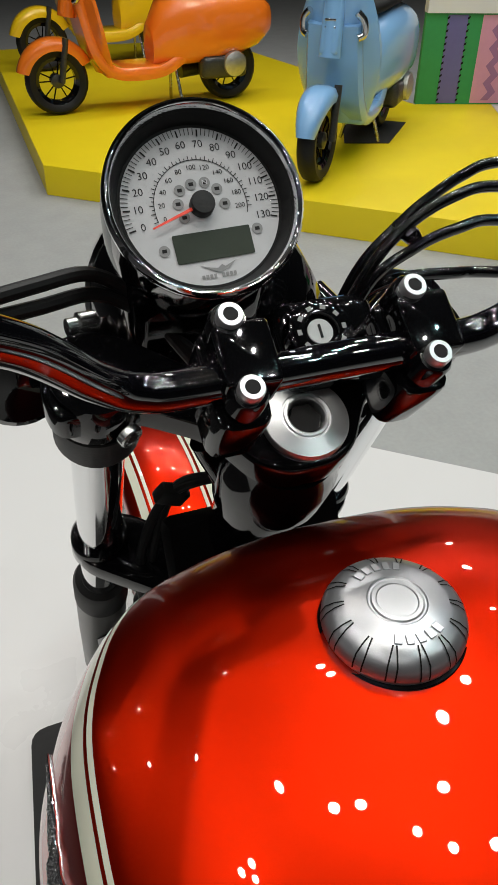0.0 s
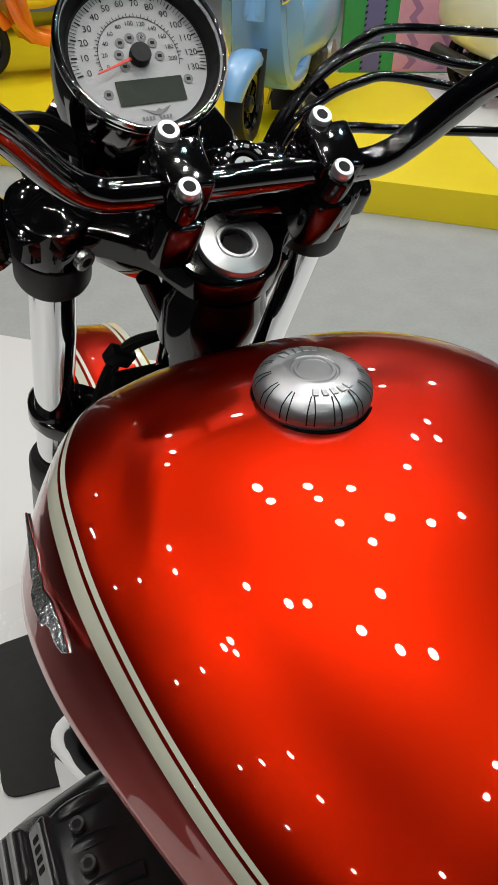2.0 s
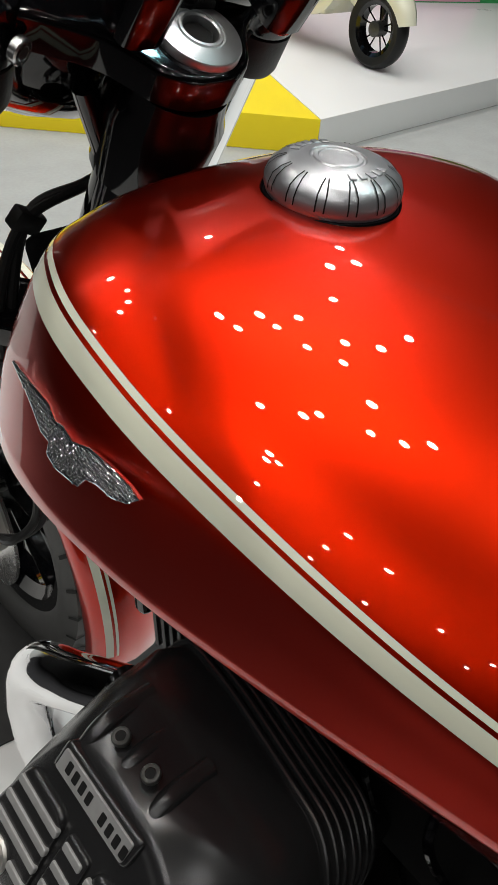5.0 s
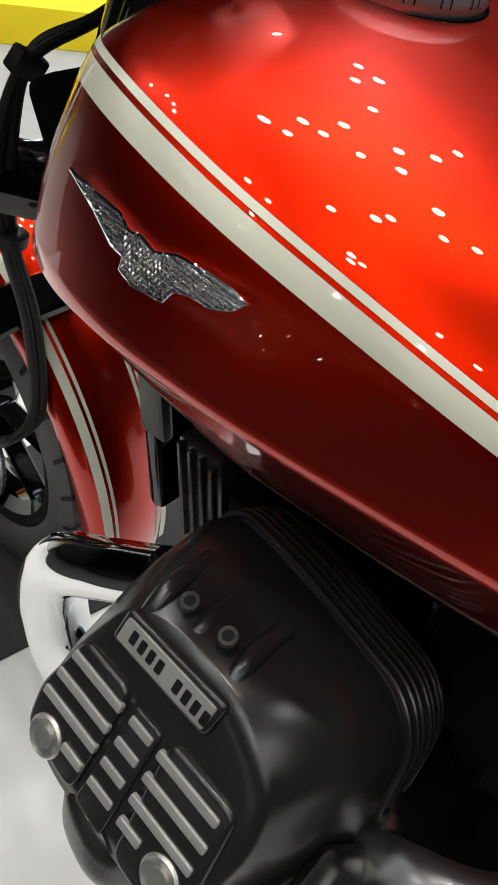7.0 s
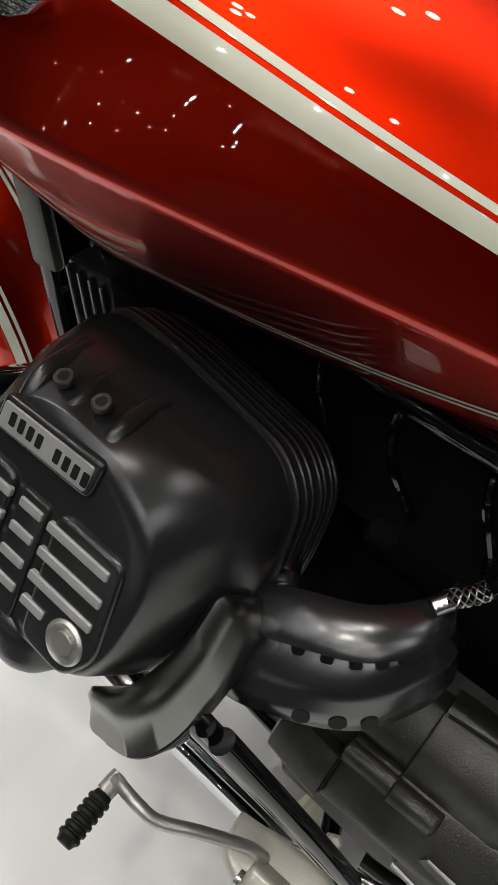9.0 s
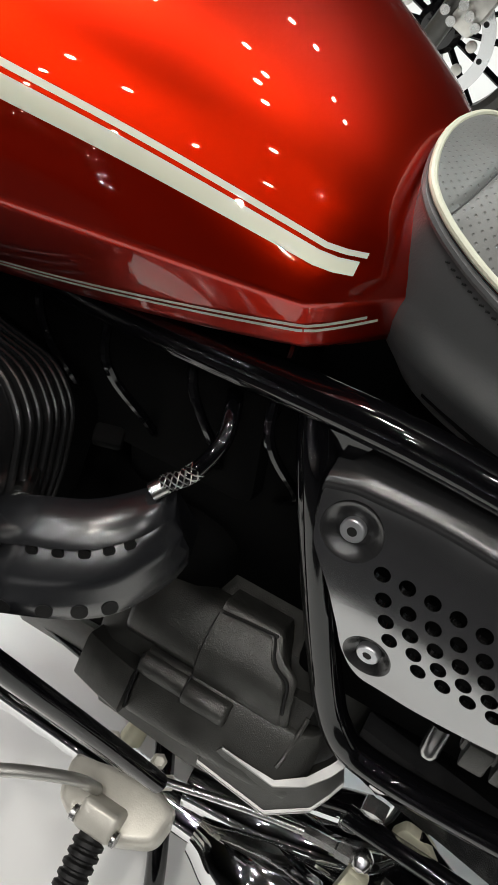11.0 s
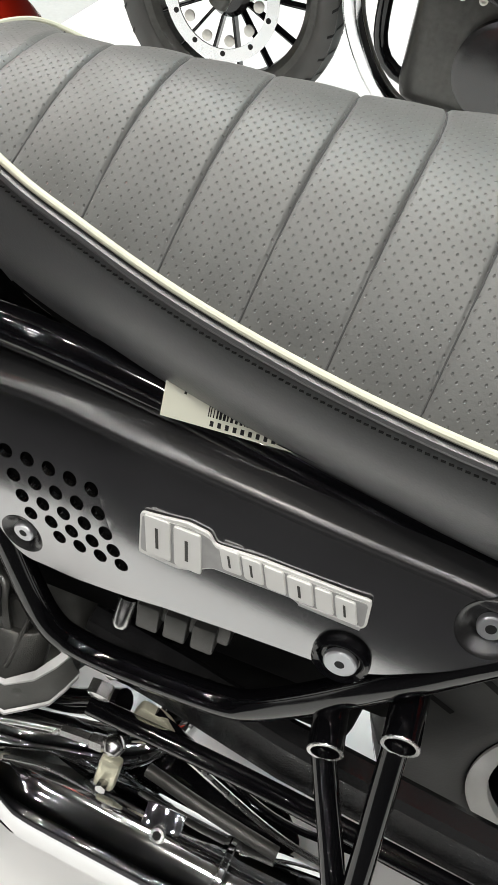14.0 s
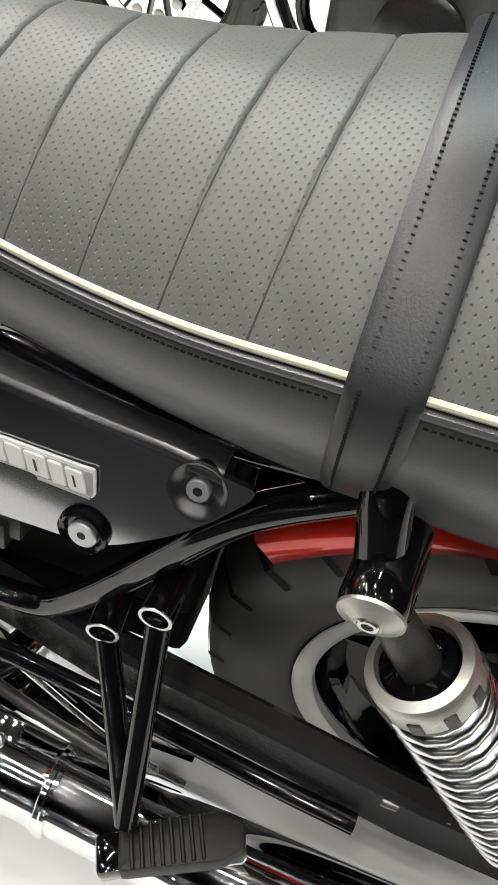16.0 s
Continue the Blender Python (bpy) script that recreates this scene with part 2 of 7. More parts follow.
def spline(points, steps=8):
    """Catmull-Rom through the points."""
    p = [Vector(q) for q in points]
    if len(p) < 3:
        return p
    p = [2 * p[0] - p[1]] + p + [2 * p[-1] - p[-2]]
    out = []
    for i in range(1, len(p) - 2):
        for s in range(steps):
            t = s / steps
            a, b, c, d = p[i - 1], p[i], p[i + 1], p[i + 2]
            out.append(0.5 * ((2 * b) + (c - a) * t + (2 * a - 5 * b + 4 * c - d) * t * t + (3 * b - a - 3 * c + d) * t ** 3))
    out.append(p[-2])
    return out


def tube(points, radius, sides=14, smooth=True, steps=8, caps=True, bm=None, squash=1.0, radii=None):
    """A round bar along the points; radii: one radius for each given point."""
    path = spline(points, steps) if smooth else [Vector(q) for q in points]
    n = len(path)
    rings = []
    up = Vector((0.13, 0.31, 0.94)).normalized()
    prev = None
    for i, p in enumerate(path):
        d = (path[min(i + 1, n - 1)] - path[max(i - 1, 0)]).normalized()
        if prev is None:
            x = d.cross(up)
            if x.length < 0.1:
                x = d.cross(Vector((1, 0, 0)))
        else:
            x = prev - d * prev.dot(d)
        x.normalize()
        prev = x
        y = d.cross(x)
        r = radius
        if radii:
            f = i / (n - 1) * (len(radii) - 1)
            k = min(int(f), len(radii) - 2)
            r = radii[k] + (radii[k + 1] - radii[k]) * (f - k)
        rings.append([p + (x * math.cos(a) + y * math.sin(a) * squash) * r for a in (2 * math.pi * k / sides for k in range(sides))])
    return loft(rings, True, caps, bm)


def frame_of(origin, z, x=(1, 0, 0)):
    """A pose with its z axis along z and its x axis near x."""
    z = Vector(z).normalized()
    x = Vector(x)
    if (x - z * x.dot(z)).length < 0.01:
        x = Vector((0, 1, 0))
    x = (x - z * x.dot(z)).normalized()
    y = z.cross(x)
    m = Matrix((x, y, z)).transposed().to_4x4()
    m.translation = Vector(origin)
    return m


def lathe(profile, m=None, sides=32, bm=None, caps=True, start=0.0, sweep=2 * math.pi):
    """Rings of (radius, height) about the local z axis."""
    m = m or Matrix()
    full = sweep > 6.28
    rings = []
    for r, h in profile:
        rings.append([m @ Vector((max(r, 1e-5) * math.cos(start + sweep * k / sides), max(r, 1e-5) * math.sin(start + sweep * k / sides), h)) for k in range(sides if full else sides + 1)])
    return loft(rings, full, caps, bm)


def box(m, sx, sy, sz, bevel=0.0, segs=2, bm=None, taper=1.0):
    b2 = bmesh.new()
    bmesh.ops.create_cube(b2, size=1)
    for v in b2.verts:
        k = taper if v.co.z > 0 else 1
        v.co = Vector((v.co.x * sx * k, v.co.y * sy * k, v.co.z * sz))
    if bevel:
        bmesh.ops.bevel(b2, geom=b2.edges[:], offset=bevel, segments=segs, profile=0.5, affect="EDGES")
    b2.transform(m)
    if m.determinant() < 0:
        bmesh.ops.reverse_faces(b2, faces=b2.faces[:])
    return merge(bm, b2)


def merge(bm, other):
    if bm is None:
        return other
    me = bpy.data.meshes.new("tmp")
    other.to_mesh(me)
    other.free()
    bm.from_mesh(me)
    bpy.data.meshes.remove(me)
    return bm


def plate(outline, m, thick, bevel=0.0, segs=2, bm=None, holes=()):
    """A flat piece: outline in the local xy plane, extruded from z=0 to thick."""
    b2 = bmesh.new()
    vs = [b2.verts.new((x, y, 0)) for x, y in outline]
    f = b2.faces.new(vs)
    r = bmesh.ops.extrude_face_region(b2, geom=[f])
    top = [g for g in r["geom"] if isinstance(g, bmesh.types.BMVert)]
    bmesh.ops.translate(b2, verts=top, vec=(0, 0, thick))
    bmesh.ops.recalc_face_normals(b2, faces=b2.faces)
    if bevel:
        tops = set(top)
        es = [e for e in b2.edges if e.verts[0] in tops and e.verts[1] in tops]
        bmesh.ops.bevel(b2, geom=es, offset=bevel, segments=segs, profile=0.5, affect="EDGES")
    b2.transform(m)
    if m.determinant() < 0:
        bmesh.ops.reverse_faces(b2, faces=b2.faces[:])
    return merge(bm, b2)


def rounded(points, r, steps=4):
    """The outline with its corners rounded off."""
    out = []
    n = len(points)
    for i in range(n):
        a, b, c = Vector(points[i - 1]), Vector(points[i]), Vector(points[(i + 1) % n])
        k = min(r, 0.45 * (a - b).length, 0.45 * (c - b).length)
        p, q = b + (a - b).normalized() * k, b + (c - b).normalized() * k
        for s in range(steps + 1):
            t = s / steps
            out.append(((1 - t) ** 2 * p + 2 * t * (1 - t) * b + t * t * q)[:])
    return out


def rect(w, h, r=0.0):
    pts = [(-w / 2, -h / 2), (w / 2, -h / 2), (w / 2, h / 2), (-w / 2, h / 2)]
    return rounded(pts, r) if r else pts


def hexhole_bolt(m, r, h, parent, material=None, name="bolt", hole=0.56):
    """A socket-head screw: head with a hexagonal hole."""
    bm = lathe([(r * 0.98, 0), (r, h * 0.15), (r, h * 0.8), (r * 0.9, h), (r * hole, h)], m, 24, caps=False)
    n = len(bm.faces)
    lathe([(r * (hole + 0.01), h), (r * (hole - 0.04), h * 0.95), (r * (hole - 0.06), h * 0.5), (0, h * 0.5)], m, 6, bm)
    b = part(name, bm, material or STEEL, parent)
    # socket faces are blackened for the shade inside the hole
    b.data.materials.append(INK)
    for f in b.data.polygons:
        if f.index >= n:
            f.material_index = 1
    return b


def text_bm(words, size, m, align="CENTER", thick=0.0):
    cu = bpy.data.curves.new("text", "FONT")
    cu.body, cu.size, cu.align_x, cu.align_y, cu.extrude = words, size, align, "CENTER", thick
    cu.resolution_u = 3
    ob = bpy.data.objects.new("text", cu)
    scene.collection.objects.link(ob)
    dg = bpy.context.evaluated_depsgraph_get()
    me = bpy.data.meshes.new_from_object(ob.evaluated_get(dg))
    bm = bmesh.new()
    bm.from_mesh(me)
    bm.transform(m)
    bpy.data.objects.remove(ob)
    bpy.data.curves.remove(cu)
    bpy.data.meshes.remove(me)
    return bm


def keyed(xs, ys):
    """A smooth curve through a few keys."""
    xs, ys = np.array(xs, float), np.array(ys, float)
    if xs[0] > xs[-1]:
        xs, ys = xs[::-1], ys[::-1]
    d = np.gradient(ys, xs)

    def f(x):
        x = min(max(x, xs[0]), xs[-1])
        i = int(min(np.searchsorted(xs, x, "right") - 1, len(xs) - 2))
        h = xs[i + 1] - xs[i]
        t = (x - xs[i]) / h
        return float((2 * t ** 3 - 3 * t * t + 1) * ys[i] + (t ** 3 - 2 * t * t + t) * h * d[i] + (-2 * t ** 3 + 3 * t * t) * ys[i + 1] + (t ** 3 - t * t) * h * d[i + 1])

    return f

# ---- structure ----
ZP, ZC = -0.12, -0.30                                # yellow platform top, carpet


def slab(name, outline, z0, z1, material, bevel=0.004):
    bm = plate(outline, Matrix.Translation((0, 0, z0)), z1 - z0, bevel)
    ob = part(name, bm, material)
    return tagged(ob, kind="structure")


ground = slab("ground", [(-14, -12), (16, -12), (16, 18), (-14, 18)], ZC - 0.2, ZC, CARPET, 0)
tagged(ground, "grey exhibition carpet on the hall floor", "floor")
stage = slab("floor", [(-1.0, 3.03), (-1.0, -6.0), (6.0, -6.0), (6.0, 1.05), (1.35, 1.09), (1.0, 1.385), (-0.1, 2.29)], ZC + 0.001, 0.0, FLOORWHITE)
tagged(stage, "glossy white display stage under the motorcycle", "floor")
# assumed dark floor, out of view; it keeps the tank's flank reflections dark
unseen_floor = slab("unseen_floor", [(-14, -12), (-1.01, -12), (-1.01, 3.0), (-1.01, 16), (-14, 16)], ZC + 0.001, ZC + 0.006, UNSEEN_DARK, 0)
tagged(unseen_floor, "assumed dark carpet beside the stage, out of view", "floor")
platform = slab("platform", [(0.27, 4.9), (2.69, 2.84), (3.25, 4.2), (4.0, 5.9), (3.2, 5.56), (2.6, 8.8), (0.3, 8.8)], ZC + 0.002, ZP, YELLOW)
tagged(platform, "low bright yellow display platform for scooters", "platform")
platform2 = slab("platform_white", [(2.694, 2.84), (3.2, 2.87), (9.0, 3.1), (9.0, 6.0), (4.004, 5.9), (3.254, 4.2)], ZC + 0.002, ZP, FLOORWHITE)
tagged(platform2, "low white display platform beside the yellow one", "platform")
for nm, a, b in (("wall_north", (-14, 16), (16, 16.2)), ("wall_south", (-14, -12.2), (16, -12)), ("wall_west", (-14.2, -12), (-14, 16)), ("wall_east", (16, -12), (16.2, 16))):
    w = slab(nm, [a, (b[0], a[1]), b, (a[0], b[1])], ZC, 6.0, HALLGREY, 0)
    tagged(w, "plain grey hall wall", "wall")
ceil = slab("ceiling", [(-14, -12), (16, -12), (16, 16), (-14, 16)], 6.0, 6.2, HALLDARK, 0)
tagged(ceil, "dark hall ceiling", "ceiling")

# printed wall beside the platform: green and violet bands, white top, pink ornament
wallp = thing("printed_panel", "low wall panel printed with green and violet stripes and pink ornament", "wall panel", at=(3.2, 5.56, ZP))
PW = frame_of((0, 0, 0), Vector((-0.3, -0.954, 0.0)), (0.954, -0.3, 0))
part("board", plate([(0, 0), (4.5, 0), (4.5, 0.62), (0, 0.62)], PW @ Matrix.Translation((0, 0, -0.06)), 0.06), mat("panel_green", (0.03, 0.28, 0.08), 0.6, vary=0.06), wallp)
VIOLET = mat("panel_violet", (0.13, 0.12, 0.3), 0.6, vary=0.05)
PINK = mat("panel_pink", (0.62, 0.3, 0.42), 0.6, vary=0.05)
part("top_rail", plate([(0, 0.622), (4.5, 0.622), (4.5, 1.0), (0, 1.0)], PW @ Matrix.Translation((0, 0, -0.08)), 0.1), FLOORWHITE, wallp)
part("stripe", plate([(0.16, 0.01), (0.31, 0.01), (0.31, 0.61), (0.16, 0.61)], PW @ Matrix.Translation((0, 0, 0.001)), 0.002), VIOLET, wallp)
part("ornament_field", plate([(0.42, 0.01), (3.4, 0.01), (3.4, 0.61), (0.42, 0.61)], PW @ Matrix.Translation((0, 0, 0.001)), 0.002), PINK, wallp)
# dark hatching along the stripe edges
for e in (0.155, 0.305):
    for j in range(14):
        part("hatch", plate([(e, 0.02 + 0.043 * j), (e + 0.018, 0.03 + 0.043 * j), (e + 0.018, 0.045 + 0.043 * j), (e, 0.035 + 0.043 * j)], PW @ Matrix.Translation((0, 0, 0.0036)), 0.001), INK, wallp)
PURPLE = mat("panel_purple", (0.33, 0.16, 0.3), 0.6)
for i in range(10):
    zig = [(0.5 + 0.28 * i + (0.05 if j % 2 else 0) , 0.03 + 0.06 * j) for j in range(10)]
    part("zigzag", plate(zig + [(x + 0.06, y) for x, y in zig[::-1]], PW @ Matrix.Translation((0, 0, 0.004)), 0.001), PURPLE, wallp)

mat_ob = slab("floor_mat", rounded([(-0.3, 0.71), (-0.27, 1.02), (0.33, 1.04), (0.33, 0.62)], 0.03), 0.001, 0.006, MAT, 0)
tagged(mat_ob, "dark grey rubber mat under the front wheel", "mat")

# ---- the motorcycle ----
bike = thing("motorcycle", "red and black motorcycle with cream stripes on a white stage", "motorcycle")

# tank: sections along the bike, each from the ridge down to the seam
Y0, Y1 = 0.5046, -0.09
t_top = keyed([-0.06, 0.0, 0.08, 0.2, 0.3, 0.38, 0.44, 0.485], [0.774, 0.826, 0.872, 0.915, 0.937, 0.944, 0.936, 0.9])
t_xs = keyed([-0.06, 0.0, 0.08, 0.16, 0.24, 0.32, 0.4, 0.45, 0.485], [0.08, 0.1, 0.132, 0.161, 0.179, 0.185, 0.175, 0.152, 0.09])
t_zs = keyed([-0.06, 0.0, 0.08, 0.16, 0.24, 0.32, 0.4, 0.45, 0.485], [0.768, 0.793, 0.829, 0.859, 0.884, 0.902, 0.914, 0.908, 0.88])
t_xr = keyed([-0.06, 0.0, 0.1, 0.2, 0.3, 0.36, 0.4, 0.44, 0.485], [0.09, 0.115, 0.153, 0.189, 0.215, 0.217, 0.21, 0.193, 0.135])
t_zr = keyed([-0.06, 0.0, 0.1, 0.2, 0.3, 0.4, 0.44, 0.485], [0.762, 0.774, 0.794, 0.813, 0.828, 0.824, 0.818, 0.82])
t_xl = keyed([-0.06, 0.0, 0.05, 0.15, 0.25, 0.35, 0.42, 0.485], [0.074, 0.102, 0.113, 0.126, 0.136, 0.144, 0.13, 0.08])
t_zl = keyed([-0.06, 0.0, 0.05, 0.15, 0.25, 0.35, 0.42, 0.485], [0.738, 0.738, 0.733, 0.722, 0.717, 0.724, 0.74, 0.785])


def tank_section(y):
    """Half of the section at y, ridge to seam, as a list of (x, z) and the index where the stripe runs."""
    u = min(max((y - 0.36) / 0.145, 0), 1)
    nose, blunt = (1 - u ** 2.6) ** (1 / 2.2), (1 - u ** 3.3) ** (1 / 2.3)      # the flank is blunter than the ridge
    y = y if y < 0.36 else 0.36 + 0.06 * math.tanh((y - 0.36) / 0.06)
    top, xs, zs = t_top(y), t_xs(y), t_zs(y)
    d = top - zs
    key = [(0, top), (0.3 * xs, top - 0.04 * d), (0.6 * xs, top - 0.2 * d), (0.84 * xs, top - 0.52 * d), (xs, zs),
           (xs + 0.53 * (t_xr(y) - xs), zs + 0.42 * (t_zr(y) - zs)), (t_xr(y), t_zr(y)), (0.52 * t_xr(y) + 0.48 * t_xl(y), 0.5 * t_zr(y) + 0.5 * t_zl(y)), (t_xl(y), t_zl(y)), (0.75 * t_xl(y), t_zl(y) - 0.014), (0.3 * t_xl(y), t_zl(y) - 0.004)]
    # the curves meet in a soft crease low on the flank and in the lower edge
    pts = spline([(-key[1][0], 0, key[1][1])] + [(x, 0, z) for x, z in key[:7]], 6)[6:] + spline([(x, 0, z) for x, z in key[6:9]], 6)[1:] + spline([(x, 0, z) for x, z in key[8:]], 6)[1:]
    tail = 1 - 0.6 * min(max((0.0 - y) / 0.06, 0), 1) ** 1.4
    out = []
    for i, p in enumerate(pts):
        k = nose + (blunt - nose) * min(max((i - 25) / 8, 0), 1)
        out.append((p.x * k * tail, 0.85 + (p.z - 0.85) * k ** 0.7))
    return out


def tank_point(y, s, side=-1, lift=0.0):
    """The point of the tank at y, s metres down the flank from the stripe's middle; lifted off the surface."""
    sec = tank_section(y)
    acc = [0.0]
    for a, b in zip(sec, sec[1:]):
        acc.append(acc[-1] + math.hypot(b[0] - a[0], b[1] - a[1]))
    want = acc[24] + s
    i = min(max(int(np.searchsorted(acc, want)) - 1, 0), len(sec) - 2)
    f = (want - acc[i]) / max(acc[i + 1] - acc[i], 1e-6)
    x, z = sec[i][0] + (sec[i + 1][0] - sec[i][0]) * f, sec[i][1] + (sec[i + 1][1] - sec[i][1]) * f
    tx, tz = sec[i + 1][0] - sec[i][0], sec[i + 1][1] - sec[i][1]
    n = math.hypot(tx, tz)
    x, z = x - tz / n * lift, z + tx / n * lift
    return Vector((side * x, y, z))


def low_s(y):
    """Metres from the stripe's middle down to the low pinstripe."""
    sec = tank_section(y)
    return sum(math.hypot(b[0] - a[0], b[1] - a[1]) for a, b in zip(sec[24:48], sec[25:49])) - 0.0155


tank_ys = [Y1 + (Y0 - Y1) * (1 - (1 - k / 70) ** 1.35) for k in range(71)]
rings = []
for y in tank_ys:
    half = tank_section(y)
    rings.append([(-x, y, z) for x, z in half] + [(x, y, z) for x, z in half[:0:-1]])
tank = part("fuel_tank", loft(rings, True, True), RED, bike, "glossy metallic red fuel tank with cream stripes", 60)


def tank_stripe(name, s0, s1, ya, yb, material, side, lift=0.0005, parent=tank):
    rows = []
    n = 60
    for k in range(n + 1):
        y = ya + (yb - ya) * k / n
        mid = (s0(y) + s1(y)) / 2 if callable(s0) else (s0 + s1) / 2
        h = (s1(y) - s0(y)) / 2 if callable(s0) else (s1 - s0) / 2
        rows.append([tank_point(y, mid + h * (2 * j / 3 - 1), side, lift) for j in range(4)])
    return part(name, loft(rows, False, False), material, parent, smooth_angle=60)


for side in (-1, 1):
    tank_stripe("stripe", lambda y: -0.0012 - 0.004 * y, lambda y: 0.0065 + 0.008 * y, 0.478, -0.014, CREAM, side)
    tank_stripe("stripe", lambda y: -0.006 - 0.009 * y, lambda y: -0.0032 - 0.006 * y, 0.478, -0.016, CREAM, side)
    tank_stripe("pinstripe", lambda y: low_s(y) - 0.006, lambda y: low_s(y) - 0.0035, 0.42, -0.024, CREAM, side)
    tank_stripe("pinstripe", lambda y: low_s(y) - 0.0015, lambda y: low_s(y) + 0.001, 0.42, -0.028, CREAM, side)

# filler cap
CAPM = frame_of((-0.004, 0.368, 0.9425), (0.0, -0.03, 1.0))
cap = part("filler_cap", lathe([(0.039, 0.0), (0.0405, 0.004), (0.0405, 0.0085), (0.0385, 0.0135), (0.034, 0.0175), (0.028, 0.0198), (0.0168, 0.0215), (0.016, 0.0208), (0.0148, 0.0208), (0.014, 0.0216), (0.0118, 0.0217), (0.0112, 0.0211), (0.0, 0.0212)], CAPM, 64), CAPALU, bike, "fluted satin aluminium filler cap", 40)
# each flute's shaded sides are two black strips laid on the cap
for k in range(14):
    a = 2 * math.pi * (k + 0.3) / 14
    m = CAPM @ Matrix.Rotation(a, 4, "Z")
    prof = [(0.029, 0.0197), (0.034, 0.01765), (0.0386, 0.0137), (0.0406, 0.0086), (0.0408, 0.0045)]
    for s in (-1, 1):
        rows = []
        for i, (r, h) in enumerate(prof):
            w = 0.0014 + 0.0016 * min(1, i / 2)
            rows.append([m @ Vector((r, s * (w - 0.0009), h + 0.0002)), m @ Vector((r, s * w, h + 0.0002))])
        part("flute_shade", loft(rows, False, False), INK, cap)
part("rim", lathe([(0.0385, -0.006), (0.0425, -0.006), (0.0425, -0.001), (0.0415, 0.0005), (0.0385, 0.0005)], CAPM, 64), GLOSS, cap)
for k in range(5):        # raised marks round the middle
    for s in (-1, 1):
        a = s * math.pi / 2 + (k - 2) * 0.24
        m = CAPM @ Matrix.Rotation(a, 4, "Z") @ Matrix.Translation((0.0255, 0, 0.0206)) @ Matrix.Rotation(0.12, 4, "Y")
        part("raised_mark", box(m, 0.0058, 0.0042, 0.0009, 0.0003, 1), CAPALU, cap)


# winged badge on both flanks
def wing_outline():
    """A spread-winged bird in plain outline, head forward; x along the bike, y up."""
    return [(0.0595, 0.0), (0.0384, -0.0018), (0.0222, -0.0026), (0.0132, -0.0068), (0.0063, -0.0053), (-0.0033, -0.0076), (-0.0156, -0.0028), (-0.0328, -0.0012), (-0.0473, -0.001), (-0.0555, -0.0022),
            (-0.05, -0.0078), (-0.0405, -0.0119), (-0.0284, -0.0132), (-0.0202, -0.016), (-0.017, -0.0225), (-0.0093, -0.0237), (0.0006, -0.0252), (0.0076, -0.024), (0.011, -0.0231), (0.0116, -0.0172), (0.0205, -0.0166), (0.0286, -0.0126), (0.0381, -0.0081), (0.0492, -0.004)]


for side in (-1, 1):
    o = tank_point(0.333, 0.027, side, 0.0)
    n = (tank_point(0.333, 0.027, side, 0.01) - o).normalized()
    m = frame_of(o - n * 0.0006, n, tank_point(0.38, 0.0325, side) - tank_point(0.286, 0.0175, side))
    if side < 0:
        m = m @ Matrix.Diagonal((1, -1, 1, 1))
    out = wing_outline()
    bm = plate(out, m, 0.0032, 0.001, 2)
    emblem = part("winged_badge", bm, BADGE, bike, "chrome winged badge with relief feathers")
    rim = [m @ Vector((x, y, 0.0028)) for x, y in out]
    part("badge_rim", tube(rim + rim[:1], 0.0008, 8, False), CHROME, emblem)

    def inside(px, py):
        hits = False
        for (xa, ya), (xb, yb) in zip(out, out[1:] + out[:1]):
            if (ya > py) != (yb > py) and px < xa + (py - ya) * (xb - xa) / (yb - ya):
                hits = not hits
        return hits and min(math.hypot(px - xa, py - ya) for xa, ya in out) > 0.0012

    tip = random.Random(5)
    for k in range(48):
        for h in range(16):
            x = -0.055 + 0.0025 * k + 0.00125 * (h % 2)
            y = -0.029 + 0.0021 * h
            if inside(x, y):
                turn = -0.35 if x > 0.014 else (0.2 if x < -0.016 else 1.1)
                part("feather", box(m @ Matrix.Translation((x, y, 0.0034)) @ Matrix.Rotation(turn, 4, "Z") @ Matrix.Rotation(tip.uniform(0.05, 0.6), 4, "Y") @ Matrix.Rotation(tip.uniform(-0.35, 0.35), 4, "X"), 0.0027, 0.0013, 0.0011, 0.0005, 2), BADGE, emblem)

# ---- seat ----
SEATZ = 0.002
s_x = keyed([-0.018, -0.0185, -0.0198, -0.0222, -0.026, -0.032, -0.041, -0.055, -0.085, -0.13, -0.18, -0.25, -0.32, -0.38, -0.46, -0.56, -0.68, -0.78, -0.82], [0.0, 0.01, 0.02, 0.0315, 0.0425, 0.0515, 0.0585, 0.065, 0.0745, 0.0875, 0.1, 0.114, 0.129, 0.141, 0.152, 0.157, 0.15, 0.11, 0.03])
s_z = keyed([-0.018, -0.03, -0.05, -0.08, -0.13, -0.18, -0.25, -0.32, -0.38, -0.46, -0.56, -0.68, -0.82], [0.818, 0.812, 0.802, 0.79, 0.780, 0.771, 0.763, 0.763, 0.768, 0.779, 0.787, 0.795, 0.79])
s_c = keyed([-0.018, -0.035, -0.05, -0.07, -0.1, -0.15, -0.2, -0.4, -0.7, -0.82], [0.0, 0.009, 0.019, 0.03, 0.042, 0.055, 0.064, 0.078, 0.07, 0.0])
s_b = keyed([-0.018, -0.08, -0.14, -0.2, -0.3, -0.46, -0.6, -0.82], [0.705, 0.688, 0.681, 0.679, 0.682, 0.687, 0.69, 0.74])
SEAMS = [-0.0405] + [-0.08 - 0.0477 * k for k in range(8)] + [-0.53, -0.577, -0.624, -0.67]


